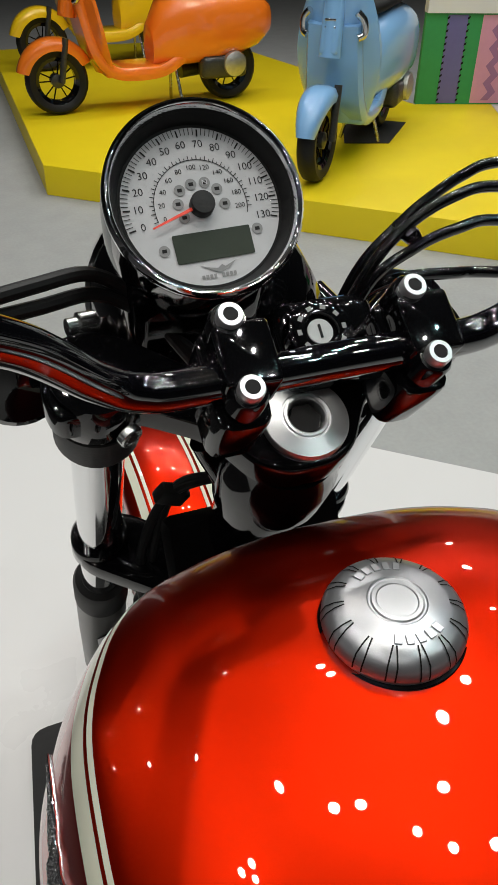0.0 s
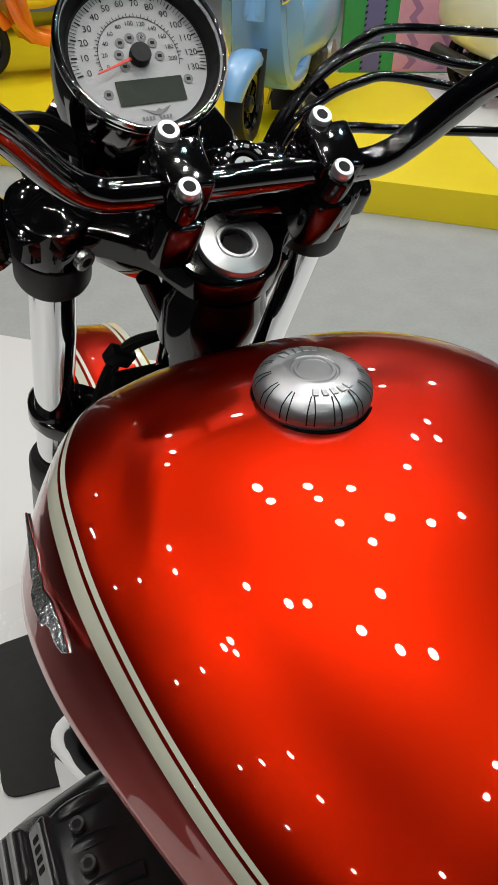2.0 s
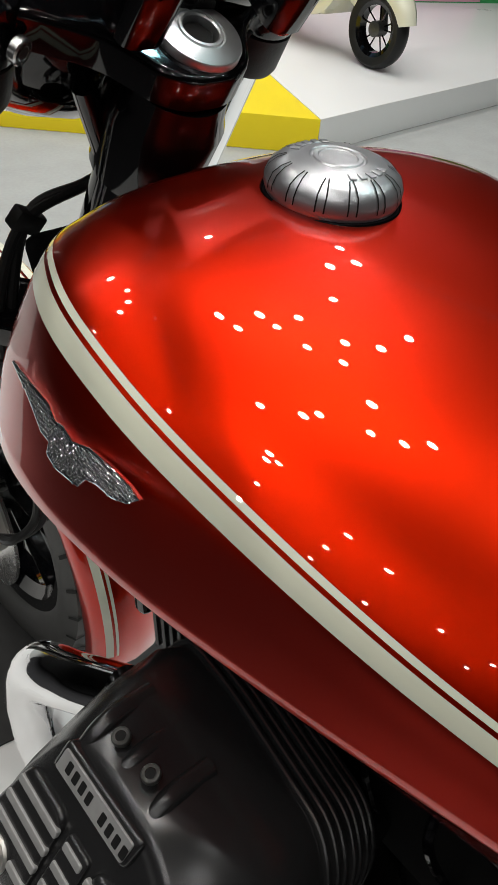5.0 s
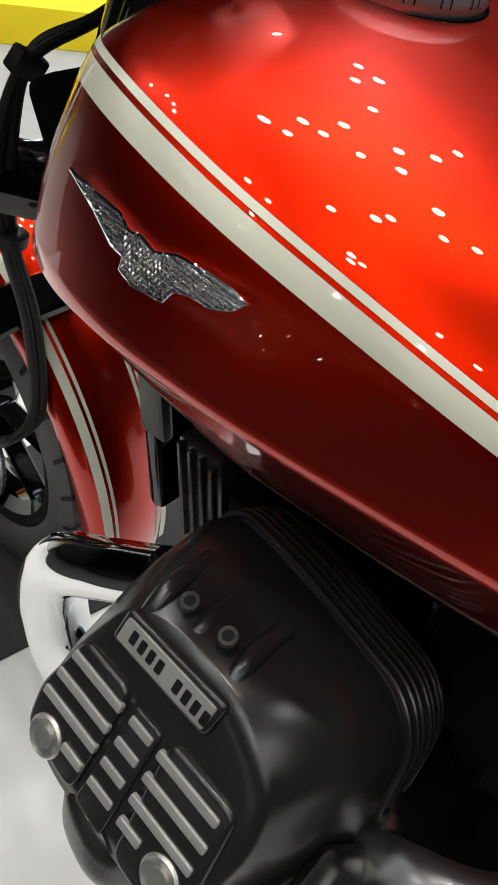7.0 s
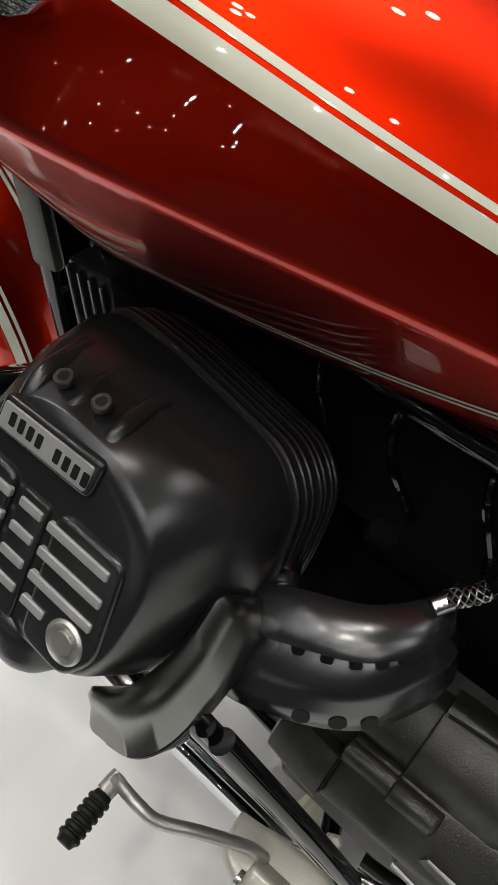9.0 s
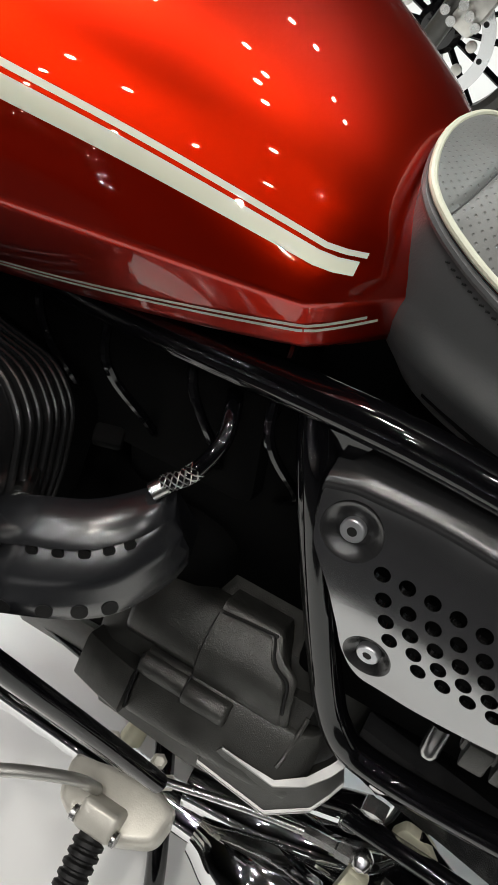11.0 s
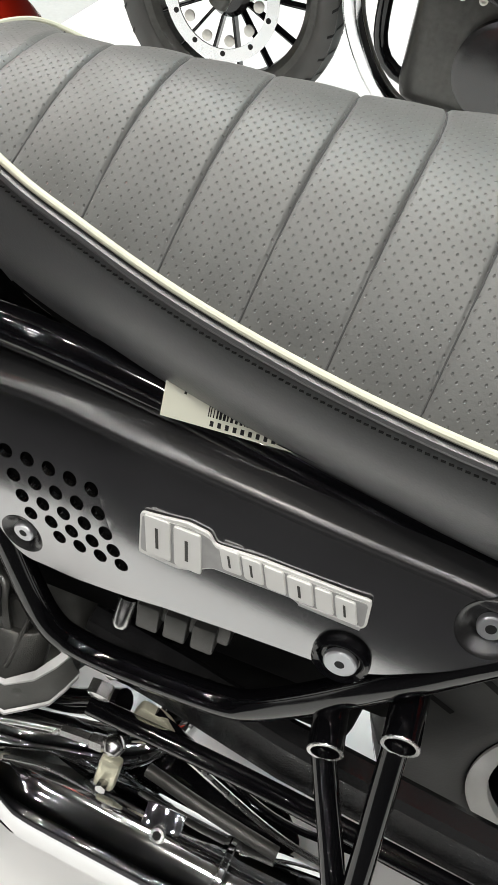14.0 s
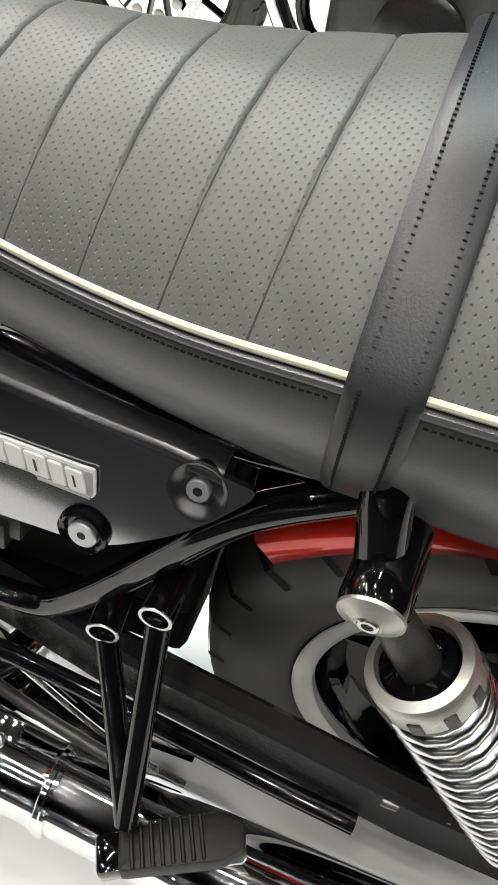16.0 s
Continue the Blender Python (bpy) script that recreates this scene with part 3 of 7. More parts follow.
def seam_bow(q):
    """How far the seams sweep back towards the seat's middle."""
    return 0.014 * (1 - abs(q) ** 1.4)


def seat_top(y, q):
    """The seat cover: q from -1 (left piping) to 1."""
    bow = seam_bow(q)
    groove = sum(math.exp(-((y - s + bow) / 0.0011) ** 2) for s in SEAMS)
    puff = min(abs(y - s + bow) for s in SEAMS)
    z = s_z(y) + s_c(y) * (1 - abs(q) ** (1.9 + 0.3 * min(1, max(0, (-0.15 - y) / 0.25)))) - 0.0021 * groove * (1 - q ** 10) + 0.0016 * min(1, puff / 0.02) ** 0.5 * (1 - q ** 10)
    return Vector((s_x(y) * q, y, z + SEATZ))


seat = part("seat", loft([[(s_x(y) * 0.9 * c, y, s_b(y) + 0.01) for c in (-1, -0.5, 0, 0.5, 1)] for y in np.linspace(-0.06, -0.8, 20)], False, False), MATTE, bike, "grey ribbed dual seat with cream piping")
ys = sorted(set([round(-0.018 - 0.042 * (k / 30) ** 2, 5) for k in range(31)] + [round(v, 4) for v in np.linspace(-0.06, -0.8, 560)] + [round(v, 4) for v in np.linspace(-0.8, -0.82, 6)]), reverse=True)
qs = [-1, -0.985, -0.95, -0.9, -0.82, -0.7, -0.55, -0.4, -0.2, 0, 0.2, 0.4, 0.55, 0.7, 0.82, 0.9, 0.95, 0.985, 1]
bm = loft([[seat_top(y - seam_bow(q) * min(1, max(0, (-0.018 - y) / 0.022), max(0, (y + 0.82) / 0.08)), q) for q in qs] for y in ys], False, False)
uvl = bm.loops.layers.uv.new("cover")
for f in bm.faces:
    for lo in f.loops:
        lo[uvl].uv = (lo.vert.co.x, lo.vert.co.y)
part("seat_cover", bm, SEATTOP, seat, "grey perforated seat cover with stitched ribs", 80)
# side band: from the piping, bulging, to the lower edge; it wraps the nose
for side in (-1, 1):
    rows = []
    for y in ys[:30] + ys[30::3] + [ys[-1]]:
        x, z, b = s_x(y), s_z(y) + SEATZ, s_b(y)
        nose = 1 - min(1, max(0, (-0.018 - y) / 0.1))
        prof = []
        for k in range(11):
            v = k / 10
            bulge = (0.007 + 0.005 * nose) * math.sin(math.pi * min(1, v * 1.15)) - 0.02 * v ** 2.5 * (1 - 0.6 * nose)
            prof.append((side * max(0.001, x + bulge * (1 if x > 0.03 else x / 0.03)), y + nose * (0.019 * math.sin(math.pi * v * 0.8) - 0.022 * v * v), z - 0.003 - (z - b) * v))
        prof.append((side * max(0.0005, x - 0.05), y - 0.03 * nose, b - 0.006))
        rows.append(prof)
    part("side_band", loft(rows, False, False), LEATHER, seat, "black leather side band", 60)
    pip = [Vector((side * s_x(y), y, s_z(y) + SEATZ + 0.0005)) for y in ys[:30] + ys[30::4]]
    part("piping", tube(pip, 0.0023, 10, False), PIPING, seat, "cream piping")
    part("under_piping", tube([p + Vector((side * 0.0025, 0.001, -0.0055)) for p in pip], 0.0026, 8, False), LEATHER, seat)
    st = bmesh.new()
    for k in range(190):
        y = -0.05 - 0.0038 * k
        if -0.502 < y < -0.459:
            continue
        p = Vector((side * (s_x(y) + 0.0042), y, s_z(y) + SEATZ - 0.0115))
        box(frame_of(p, (side, 0, 0.25), (0, 1, 0)), 0.0024, 0.0007, 0.0011, 0, bm=st)
    tagged(part("stitching", st, INK, seat), kind="stuff")
for s in SEAMS:
    if -0.5 < s < -0.44:
        continue
    line = [seat_top(s - seam_bow(q), q) + Vector((0, 0, 0.0004)) for q in np.linspace(-0.985, 0.985, 25)]
    part("seam", tube(line, 0.0006, 6, False), SEAMGREY, seat)
# strap across the seat
def strap_pt(y, v, lift):
    if abs(v) <= 1:
        p = seat_top(-0.47, v)
        p.y, p.z = y, p.z + lift + 0.004 + 0.002 * (1 - v * v)
        p.x *= 1.035
        return p
    k = abs(v) - 1
    s = 1 if v > 0 else -1
    return Vector((s * (s_x(-0.47) * 1.035 + 0.006 * math.sin(math.pi * min(1, k * 1.1)) + lift - 0.028 * k ** 2.5), y, s_z(-0.47) + SEATZ + 0.003 - 0.104 * k))


vs_ = [float(v) for v in np.linspace(-2, 2, 121)]
rows = []
for v in vs_:
    y0, y1 = -0.4635, -0.4985
    ring = [strap_pt(y0, v, -0.004), strap_pt(y0, v, 0.0), strap_pt(y0 - 0.003, v, 0.0022), strap_pt(y0 - 0.008, v, 0.003), strap_pt((y0 + y1) / 2, v, 0.0028), strap_pt(y1 + 0.008, v, 0.003), strap_pt(y1 + 0.003, v, 0.0022), strap_pt(y1, v, 0.0), strap_pt(y1, v, -0.004)]
    rows.append(ring)
strap = part("strap", loft(rows, True, True), STRAPLEATHER, seat, "black leather grab strap with stitching", 50)
st = bmesh.new()
for k in range(210):
    v = -1.92 + 3.84 * k / 209
    for y in (-0.4705, -0.4915):
        p, p2 = strap_pt(y, v, 0.0033), strap_pt(y, v + 0.012, 0.0033)
        up = (p2 - p).cross(Vector((0, 1, 0))).normalized()
        box(frame_of(p + up * 0.0002, up, p2 - p), 0.0017, 0.0006, 0.0009, 0, bm=st)
tagged(part("strap_stitching", st, INK, seat), kind="stuff")

# ---- side panel ----
panel_bulge = keyed([-0.03, -0.1, -0.18, -0.26, -0.33, -0.39, -0.45], [0.003, 0.0045, 0.014, 0.020, 0.024, 0.025, 0.024])


def panel_x(y, z):
    """The panel's outer face leans out towards its foot and swells to the rear."""
    return 0.128 - 0.2 * (z - 0.6) - 1.6 * (z - 0.585) ** 2 + panel_bulge(y)


PANEL = [(-0.033, 0.657), (-0.0385, 0.622), (-0.0595, 0.593), (-0.073, 0.567), (-0.08, 0.55), (-0.0906, 0.5353), (-0.1, 0.5295), (-0.136, 0.534), (-0.1575, 0.5405), (-0.2095, 0.555), (-0.254, 0.563), (-0.29, 0.5685),
         (-0.3315, 0.5735), (-0.352, 0.584), (-0.385, 0.607), (-0.408, 0.627), (-0.429, 0.65), (-0.43, 0.656), (-0.41, 0.6585), (-0.375, 0.6615), (-0.32, 0.663), (-0.25, 0.664), (-0.176, 0.665), (-0.1, 0.665), (-0.05, 0.663)]
HOLES = [(-0.0846 - 0.0161 * i - 0.0068 * j, 0.6227 + 0.0004 * i - 0.0165 * j + 0.00086 * j * j + 0.0003 * i * j) for j in range(5) for i in range(5) if not (j == 4 and i == 0)]

DIMPLES = (((-0.0586, 0.638), 0.0195), ((-0.0972, 0.556), 0.0165), ((-0.396, 0.644), 0.0195))


def side_cover(side):
    cover = part("side_cover", panel_mesh(side), PANELBLK, bike, "satin black perforated side cover with chrome badge", 50)
    return cover


def inside(p, poly):
    hit, n = False, len(poly)
    for i in range(n):
        (x1, y1), (x2, y2) = poly[i - 1], poly[i]
        if (y1 > p[1]) != (y2 > p[1]) and p[0] < (x2 - x1) * (p[1] - y1) / (y2 - y1) + x1:
            hit = not hit
    return hit


def panel_mesh(side):
    """Face with round holes, rolled rim, and a shelf folded inwards along its top."""
    out = rounded(PANEL, 0.007, 3)
    bm = bmesh.new()
    edges = []

    def loop(points):
        vs = [bm.verts.new((y, z, 0)) for y, z in points]
        es = [bm.edges.new((vs[k], vs[(k + 1) % len(vs)])) for k in range(len(vs))]
        edges.extend(es)
        return es

    loop(out)
    for y, z in HOLES:
        (loop([(y + 0.0052 * math.cos(2 * math.pi * k / 16), z + 0.0052 * math.sin(2 * math.pi * k / 16)) for k in range(16)]))
    for (y, z), r in DIMPLES:
        loop([(y + r * math.cos(2 * math.pi * k / 32), z + r * math.sin(2 * math.pi * k / 32)) for k in range(32)])
    bmesh.ops.triangle_fill(bm, use_beauty=True, use_dissolve=False, edges=edges)
    bmesh.ops.recalc_face_normals(bm, faces=bm.faces)
    for _ in range(5):
        long = [e for e in bm.edges if e.calc_length() > 0.012]
        if not long:
            break
        bmesh.ops.subdivide_edges(bm, edges=long, cuts=1)
        bmesh.ops.triangulate(bm, faces=[f for f in bm.faces if len(f.verts) > 3])
    rim = [e for e in bm.edges if e.is_boundary]
    r = bmesh.ops.extrude_edge_only(bm, edges=rim)
    lower = [g for g in r["geom"] if isinstance(g, bmesh.types.BMVert)]
    for v in lower:
        v.co.z = -0.004
    for v in bm.verts:
        y, z, d = v.co
        v.co = Vector((side * (panel_x(y, z) + d), y, z))
    return bm


for side in (-1,):
    cover = side_cover(side)
    # top shelf rolled over the ridge
    rows = []
    for k in range(41):
        y = -0.033 - 0.376 * k / 40
        zr = float(np.interp(-y, [0.03, 0.05, 0.1, 0.176, 0.25, 0.32, 0.375, 0.433], [0.657, 0.663, 0.665, 0.665, 0.664, 0.663, 0.6615, 0.656])) - 0.001
        x = panel_x(y, zr)
        w = float(np.interp(-y, [0.03, 0.1, 0.3, 0.433], [0.026, 0.04, 0.06, 0.04]))
        rows.append([(side * (x + 0.0012), y, zr - 0.004), (side * (x + 0.0006), y, zr), (side * (x - 0.0015), y, zr + 0.003), (side * (x - 0.005), y, zr + 0.0048), (side * (x - 0.5 * w), y, zr + 0.0068), (side * (x - w), y, zr + 0.008), (side * (x - w), y, zr + 0.003), (side * (x - 0.008), y, zr - 0.003)])
    part("top_fold", loft(rows, True, True), SATIN, cover, smooth_angle=70)

    def face_m(y, z, lift=0.0):
        dy = (panel_x(y + 0.004, z) - panel_x(y - 0.004, z)) / 0.008
        dz = (panel_x(y, z + 0.004) - panel_x(y, z - 0.004)) / 0.008
        n = Vector((side, -dy, -dz)).normalized()
        return frame_of(Vector((side * panel_x(y, z), y, z)) + n * lift, n, (0, -1, 0))

    for (y, z), r in DIMPLES:
        # blacker than the panel: the dimple's shade is put into its material
        part("dimple", lathe([(r * 1.03, -0.0014), (r * 1.01, 0.0003), (r * 0.95, 0.0), (r * 0.82, -0.0016), (r * 0.64, -0.0046), (r * 0.5, -0.006), (0, -0.006)], face_m(y, z, 0.0), 40, caps=False), SATIN, cover, smooth_angle=70)
        hexhole_bolt(face_m(y, z, -0.006), 0.0078, 0.0055, cover, CAPALU, hole=0.4)
    part("dimple", lathe([(0.0185, -0.001), (0.0178, 0.004), (0.016, 0.0055), (0.0135, 0.004), (0.012, 0.001), (0, 0.001)], face_m(-0.327, 0.5855, 0.0005), 32, caps=False), GLOSS, cover)
    hexhole_bolt(face_m(-0.3275, 0.5845, 0.001), 0.0105, 0.0045, cover, CAPALU, hole=0.3)
    # model badge: chrome block shapes on a dark backing, rising in size to the front
    bk = rounded([(-0.1854, 0.6306), (-0.2018, 0.6333), (-0.2167, 0.6362), (-0.231, 0.635), (-0.2356, 0.629), (-0.2658, 0.6325), (-0.3207, 0.6345), (-0.3318, 0.6355), (-0.334, 0.617), (-0.331, 0.6135), (-0.2926, 0.6125), (-0.289, 0.6145), (-0.2442, 0.6121), (-0.2365, 0.6115), (-0.226, 0.604), (-0.2155, 0.6005), (-0.1884, 0.601)], 0.0025, 2)
    BM = face_m(-0.258, 0.618)

    def badge_piece(name, pts, lift, thick, material, parent):
        flat = [(-(y + 0.258), (z - 0.618) * 1.045) for y, z in pts]
        a = sum(p[0] * q[1] - q[0] * p[1] for p, q in zip(flat, flat[1:] + flat[:1]))
        return part(name, plate(flat if a > 0 else flat[::-1], BM @ Matrix.Translation((0, 0, lift)), thick, min(0.0005, thick * 0.4), 1), material, parent)

    badge_piece("badge_backing", bk, 0.0006, 0.002, SILVER, cover)
    badge_piece("badge_field", [(-0.258 + (y + 0.258) * 0.98, 0.6185 + (z - 0.6185) * 0.84) for y, z in bk], 0.0026, 0.0003, GREYSLAT, cover)

    def badge_block(y, w, z0, z1, slot):
        """A leaning chrome block with one shallow slot; no lettering."""
        s = 0.0055
        badge_piece("badge_block", rounded([(y, z1), (y - w, z1 + 0.0006), (y - w - s, z0 + 0.0006), (y - s, z0)], 0.0018, 2), 0.0029, 0.0017, SILVER, cover)
        if slot:
            h = (z1 - z0) * 0.24
            badge_piece("badge_cut", [(y - w * 0.5, z1 - h), (y - w * 0.62, z1 - h), (y - w * 0.62 - s * 0.5, z0 + h), (y - w * 0.5 - s * 0.5, z0 + h)], 0.0047, 0.0003, GREYCAST, cover)

    yy = -0.1888
    for w, slot in ((0.017, True), (0.018, True)):
        badge_block(yy, w, 0.6045, 0.6315, slot)
        yy -= w + 0.0025
    yy = -0.2385
    for w, slot in ((0.0125, True), (0.0125, True), (0.0125, False), (0.0155, True), (0.0105, False), (0.0125, True)):
        badge_block(yy, w, 0.616, 0.6305, slot)
        yy -= w + 0.0018
    badge_piece("badge_strip", [(-0.293, 0.6155), (-0.331, 0.6165), (-0.331, 0.6135), (-0.293, 0.6128)], 0.003, 0.001, GREYSLAT, cover)
cover_r = copy_thing(cover, Matrix())
cover_r.matrix_basis = Matrix.Diagonal((-1, 1, 1, 1))

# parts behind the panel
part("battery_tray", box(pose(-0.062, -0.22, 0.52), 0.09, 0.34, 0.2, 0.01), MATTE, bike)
# black boxes added to fill the gap inside the frame with dark
part("frame_gap_fill", box(pose(-0.02, -0.235, 0.475), 0.13, 0.27, 0.18, 0.012), MATTE, bike)
part("belly_gap_fill", box(pose(0.03, -0.25, 0.335), 0.2, 0.25, 0.14, 0.012), MATTE, bike)
part("relay_block", box(pose(-0.118, -0.215, 0.497, 0, 12), 0.02, 0.075, 0.022, 0.003), GREYCAST, bike)
for k in range(3):
    part("relay", box(pose(-0.126, -0.19 - 0.022 * k, 0.494, 0, 12), 0.02, 0.018, 0.026, 0.002), GREYCAST, bike)
part("drain_plug", lathe([(0.0075, 0), (0.0075, 0.02), (0.005, 0.024), (0, 0.0245)], frame_of((-0.115, -0.165, 0.475), (-0.7, 0, -0.7)), 18), STEEL, bike)
# identity label: plain bars
lab = part("label", plate([(0, 0), (0.125, 0), (0.125, 0.03), (0, 0.03)], frame_of((-0.1055, -0.183, 0.684), (-0.85, 0, 0.5), (0, -1, 0.07)), 0.0006), PAPER, bike, "cream paper label with printed bars")
lm = frame_of((-0.1055, -0.183, 0.684), (-0.85, 0, 0.5), (0, -1, 0.07))
bars, xx = bmesh.new(), 0.028
rb = random.Random(2)
while xx < 0.115:
    w = rb.choice((0.0006, 0.001, 0.0016))
    plate([(xx, 0.007), (xx + w, 0.007), (xx + w, 0.029), (xx, 0.029)], lm @ Matrix.Translation((0, 0, 0.0007)), 0.0002, bm=bars)
    xx += w + rb.choice((0.0007, 0.0012))
tagged(part("printed_bars", bars, INK, lab), kind="stuff")
bars = bmesh.new()
for k in range(17):
    plate([(0.03 + 0.0046 * k, 0.0018), (0.0322 + 0.0046 * k, 0.0018), (0.0322 + 0.0046 * k, 0.005), (0.03 + 0.0046 * k, 0.005)], lm @ Matrix.Translation((0, 0, 0.0007)), 0.0002, bm=bars)
plate([(0.012, 0.016), (0.0135, 0.016), (0.0135, 0.028), (0.012, 0.028)], lm @ Matrix.Translation((0, 0, 0.0007)), 0.0002, bm=bars)
tagged(part("print", bars, INK, lab), kind="stuff")

# ---- frame ----
frame_ob = part("frame", tube([(0, 0.47, 0.86), (0, 0.3, 0.78), (0, 0.0, 0.71)], 0.028, 16), GLOSS, bike, "gloss black tubular steel frame")
for s in (-1, 1):
    part("rail", tube([(s * 0.05, 0.36, 0.7), (s * 0.08, 0.2, 0.69), (s * 0.085, 0.09, 0.69), (s * 0.085, -0.07, 0.692), (s * 0.088, -0.2, 0.678), (s * 0.1, -0.36, 0.66), (s * 0.105, -0.47, 0.668), (s * 0.105, -0.6, 0.69), (s * 0.1, -0.75, 0.7)], 0.0135, 14), GLOSS, frame_ob)
    part("loop", tube([(s * 0.08, -0.008, 0.69), (s * 0.1, -0.024, 0.65), (s * 0.108, -0.038, 0.6), (s * 0.118, -0.06, 0.53), (s * 0.13, -0.086, 0.458), (s * 0.136, -0.105, 0.425), (s * 0.136, -0.125, 0.408), (s * 0.136, -0.165, 0.402), (s * 0.136, -0.225, 0.406), (s * 0.136, -0.262, 0.412), (s * 0.136, -0.285, 0.428), (s * 0.135, -0.325, 0.478), (s * 0.132, -0.38, 0.558), (s * 0.125, -0.43, 0.625), (s * 0.11, -0.5, 0.668)], 0.0125, 14), GLOSS, frame_ob)
    part("gusset", plate(rounded([(0.0, 0.7), (-0.06, 0.7), (-0.035, 0.655), (-0.028, 0.62)], 0.006), frame_of((s * 0.092, 0, 0), (-1 if s < 0 else 1, 0, 0), (0, 1, 0)) if s > 0 else Matrix(((0, 0, -1, -0.09), (1, 0, 0, 0), (0, 1, 0, 0), (0, 0, 0, 1))), 0.004), GLOSS, frame_ob)
    part("down_tube", tube([(s * 0.03, 0.47, 0.83), (s * 0.055, 0.42, 0.68), (s * 0.075, 0.4, 0.5), (s * 0.08, 0.36, 0.28), (s * 0.1, 0.2, 0.2), (s * 0.12, -0.05, 0.21), (s * 0.12, -0.16, 0.28)], 0.013, 12), GLOSS, frame_ob)
    part("cross_lug", lathe([(0.011, 0), (0.011, 0.012), (0.006, 0.014), (0, 0.014)], frame_of((s * 0.145, -0.155, 0.372), (s, 0, -0.2)), 6), STEEL, frame_ob)
    # passenger peg hanger
    A, B, P = Vector((s * 0.168, -0.342, 0.474)), Vector((s * 0.165, -0.383, 0.522)), Vector((s * 0.252, -0.4, 0.348))
    for q, top in ((A, A + Vector((-s * 0.032, 0.004, -0.001))), (B, B + Vector((-s * 0.032, 0.0, -0.001)))):
        d = (q - top).normalized()
        part("socket", lathe([(0, -0.012), (0.0128, -0.012), (0.0128, (q - top).length), (0.0102, (q - top).length), (0.0102, (q - top).length - 0.016), (0, (q - top).length - 0.016)], frame_of(top, d), 28), GLOSS, frame_ob)
        part("socket_rim", lathe([(0.0104, 0), (0.0129, 0), (0.0132, 0.0006), (0.0129, 0.0014), (0.0104, 0.0014)], frame_of(q - d * 0.0006, d), 28, caps=False), STEEL, frame_ob)
        part("hanger_tube", tube([q - d * 0.011 + Vector((0, 0, -0.002)), q - d * 0.008 + Vector((0, 0, -0.014)), q + (P - q) * 0.5 + Vector((-s * 0.004, 0, -0.006)), P], 0.0095, 18), GLOSS, frame_ob)
    peg_m = frame_of(Vector((s * 0.246, -0.447, 0.33)), (0, 0.1, 1), Vector((-s * 0.045, -0.085, 0)))
    peg = part("passenger_footpeg", plate(rounded([(-0.052, -0.016), (0.03, -0.02), (0.05, -0.012), (0.052, 0.01), (0.03, 0.018), (-0.05, 0.016)], 0.005), peg_m @ Matrix.Translation((0, 0, -0.012)), 0.024, 0.004), RUBBER, bike, "folding footpeg with ribbed rubber")
    for k in range(8):
        part("rib", box(peg_m @ Matrix.Translation((-0.04 + 0.008 * k, 0, 0.0125)), 0.0035, 0.034, 0.004, 0.001, 1), RUBBER, peg)
    part("peg_plate", plate(rounded([(-0.055, -0.014), (0.05, -0.018), (0.053, 0.012), (-0.055, 0.012)], 0.004), peg_m @ Matrix.Translation((0, 0, -0.017)), 0.005), STEEL, peg)
    part("peg_clevis", box(peg_m @ Matrix.Translation((-0.058, 0, -0.004)), 0.022, 0.03, 0.026, 0.004), GLOSS, peg)

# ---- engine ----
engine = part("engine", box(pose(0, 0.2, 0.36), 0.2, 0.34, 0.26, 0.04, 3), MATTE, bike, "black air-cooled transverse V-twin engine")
# added black blocks; they close the view through the engine with dark
part("upper_gap_fill", box(pose(0, 0.22, 0.63), 0.15, 0.4, 0.19, 0.02), MATTE, engine)
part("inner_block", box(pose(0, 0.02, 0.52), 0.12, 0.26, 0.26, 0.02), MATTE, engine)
FN = Vector((-0.8556, 0.0254, 0.517)).normalized()
HEAD = frame_of((-0.2625, 0.24, 0.6444), FN, (0.03, 1, 0))       # x forward (u), y down-out or up (v), z outward
if (HEAD.to_3x3() @ Vector((0, 1, 0))).z < 0:
    HEAD = HEAD @ Matrix.Diagonal((1, -1, 1, 1))


HEAD_BACK = [(0.083, 0.09), (0.1, 0.02), (0.098, -0.045), (0.09, -0.08), (0.055, -0.094), (-0.04, -0.094), (-0.07, -0.084), (-0.089, -0.05), (-0.094, 0.0), (-0.088, 0.05), (-0.064, 0.074), (0.03, 0.088)]


def head_cover():
    """The rocker cover as a loft from its face back to the fins."""
    face = [(0.064, 0.046), (0.083, -0.005), (0.087, -0.045), (0.08, -0.068), (0.05, -0.078), (-0.03, -0.078), (-0.052, -0.072), (-0.064, -0.048), (-0.07, 0.0), (-0.06, 0.036), (-0.02, 0.058), (0.03, 0.06)]
    mid = [(0.077, 0.073), (0.095, 0.01), (0.097, -0.045), (0.09, -0.075), (0.055, -0.09), (-0.035, -0.09), (-0.062, -0.08), (-0.078, -0.05), (-0.086, 0.0), (-0.078, 0.048), (-0.048, 0.07), (0.035, 0.08)]
    back = HEAD_BACK

    def ring(pts, z, shrink=1.0):
        return [HEAD @ Vector((x * shrink, (y + 0.012) * shrink - 0.012, z)) for x, y in rounded(pts, 0.018, 4)]

    return [ring(back, -0.088), ring(back, -0.07), ring(mid, -0.036), ring([(0.75 * a + 0.25 * c, 0.75 * b + 0.25 * d) for (a, b), (c, d) in zip(face, mid)], -0.01), ring(face, -0.003, 0.995), ring(face, 0.0, 0.965), ring(face, 0.0005, 0.8), ring(face, 0.0005, 0.4)]


hc = part("rocker_cover", loft(head_cover(), True, True), SATIN, bike, "satin black rocker cover with grey slats", 62)


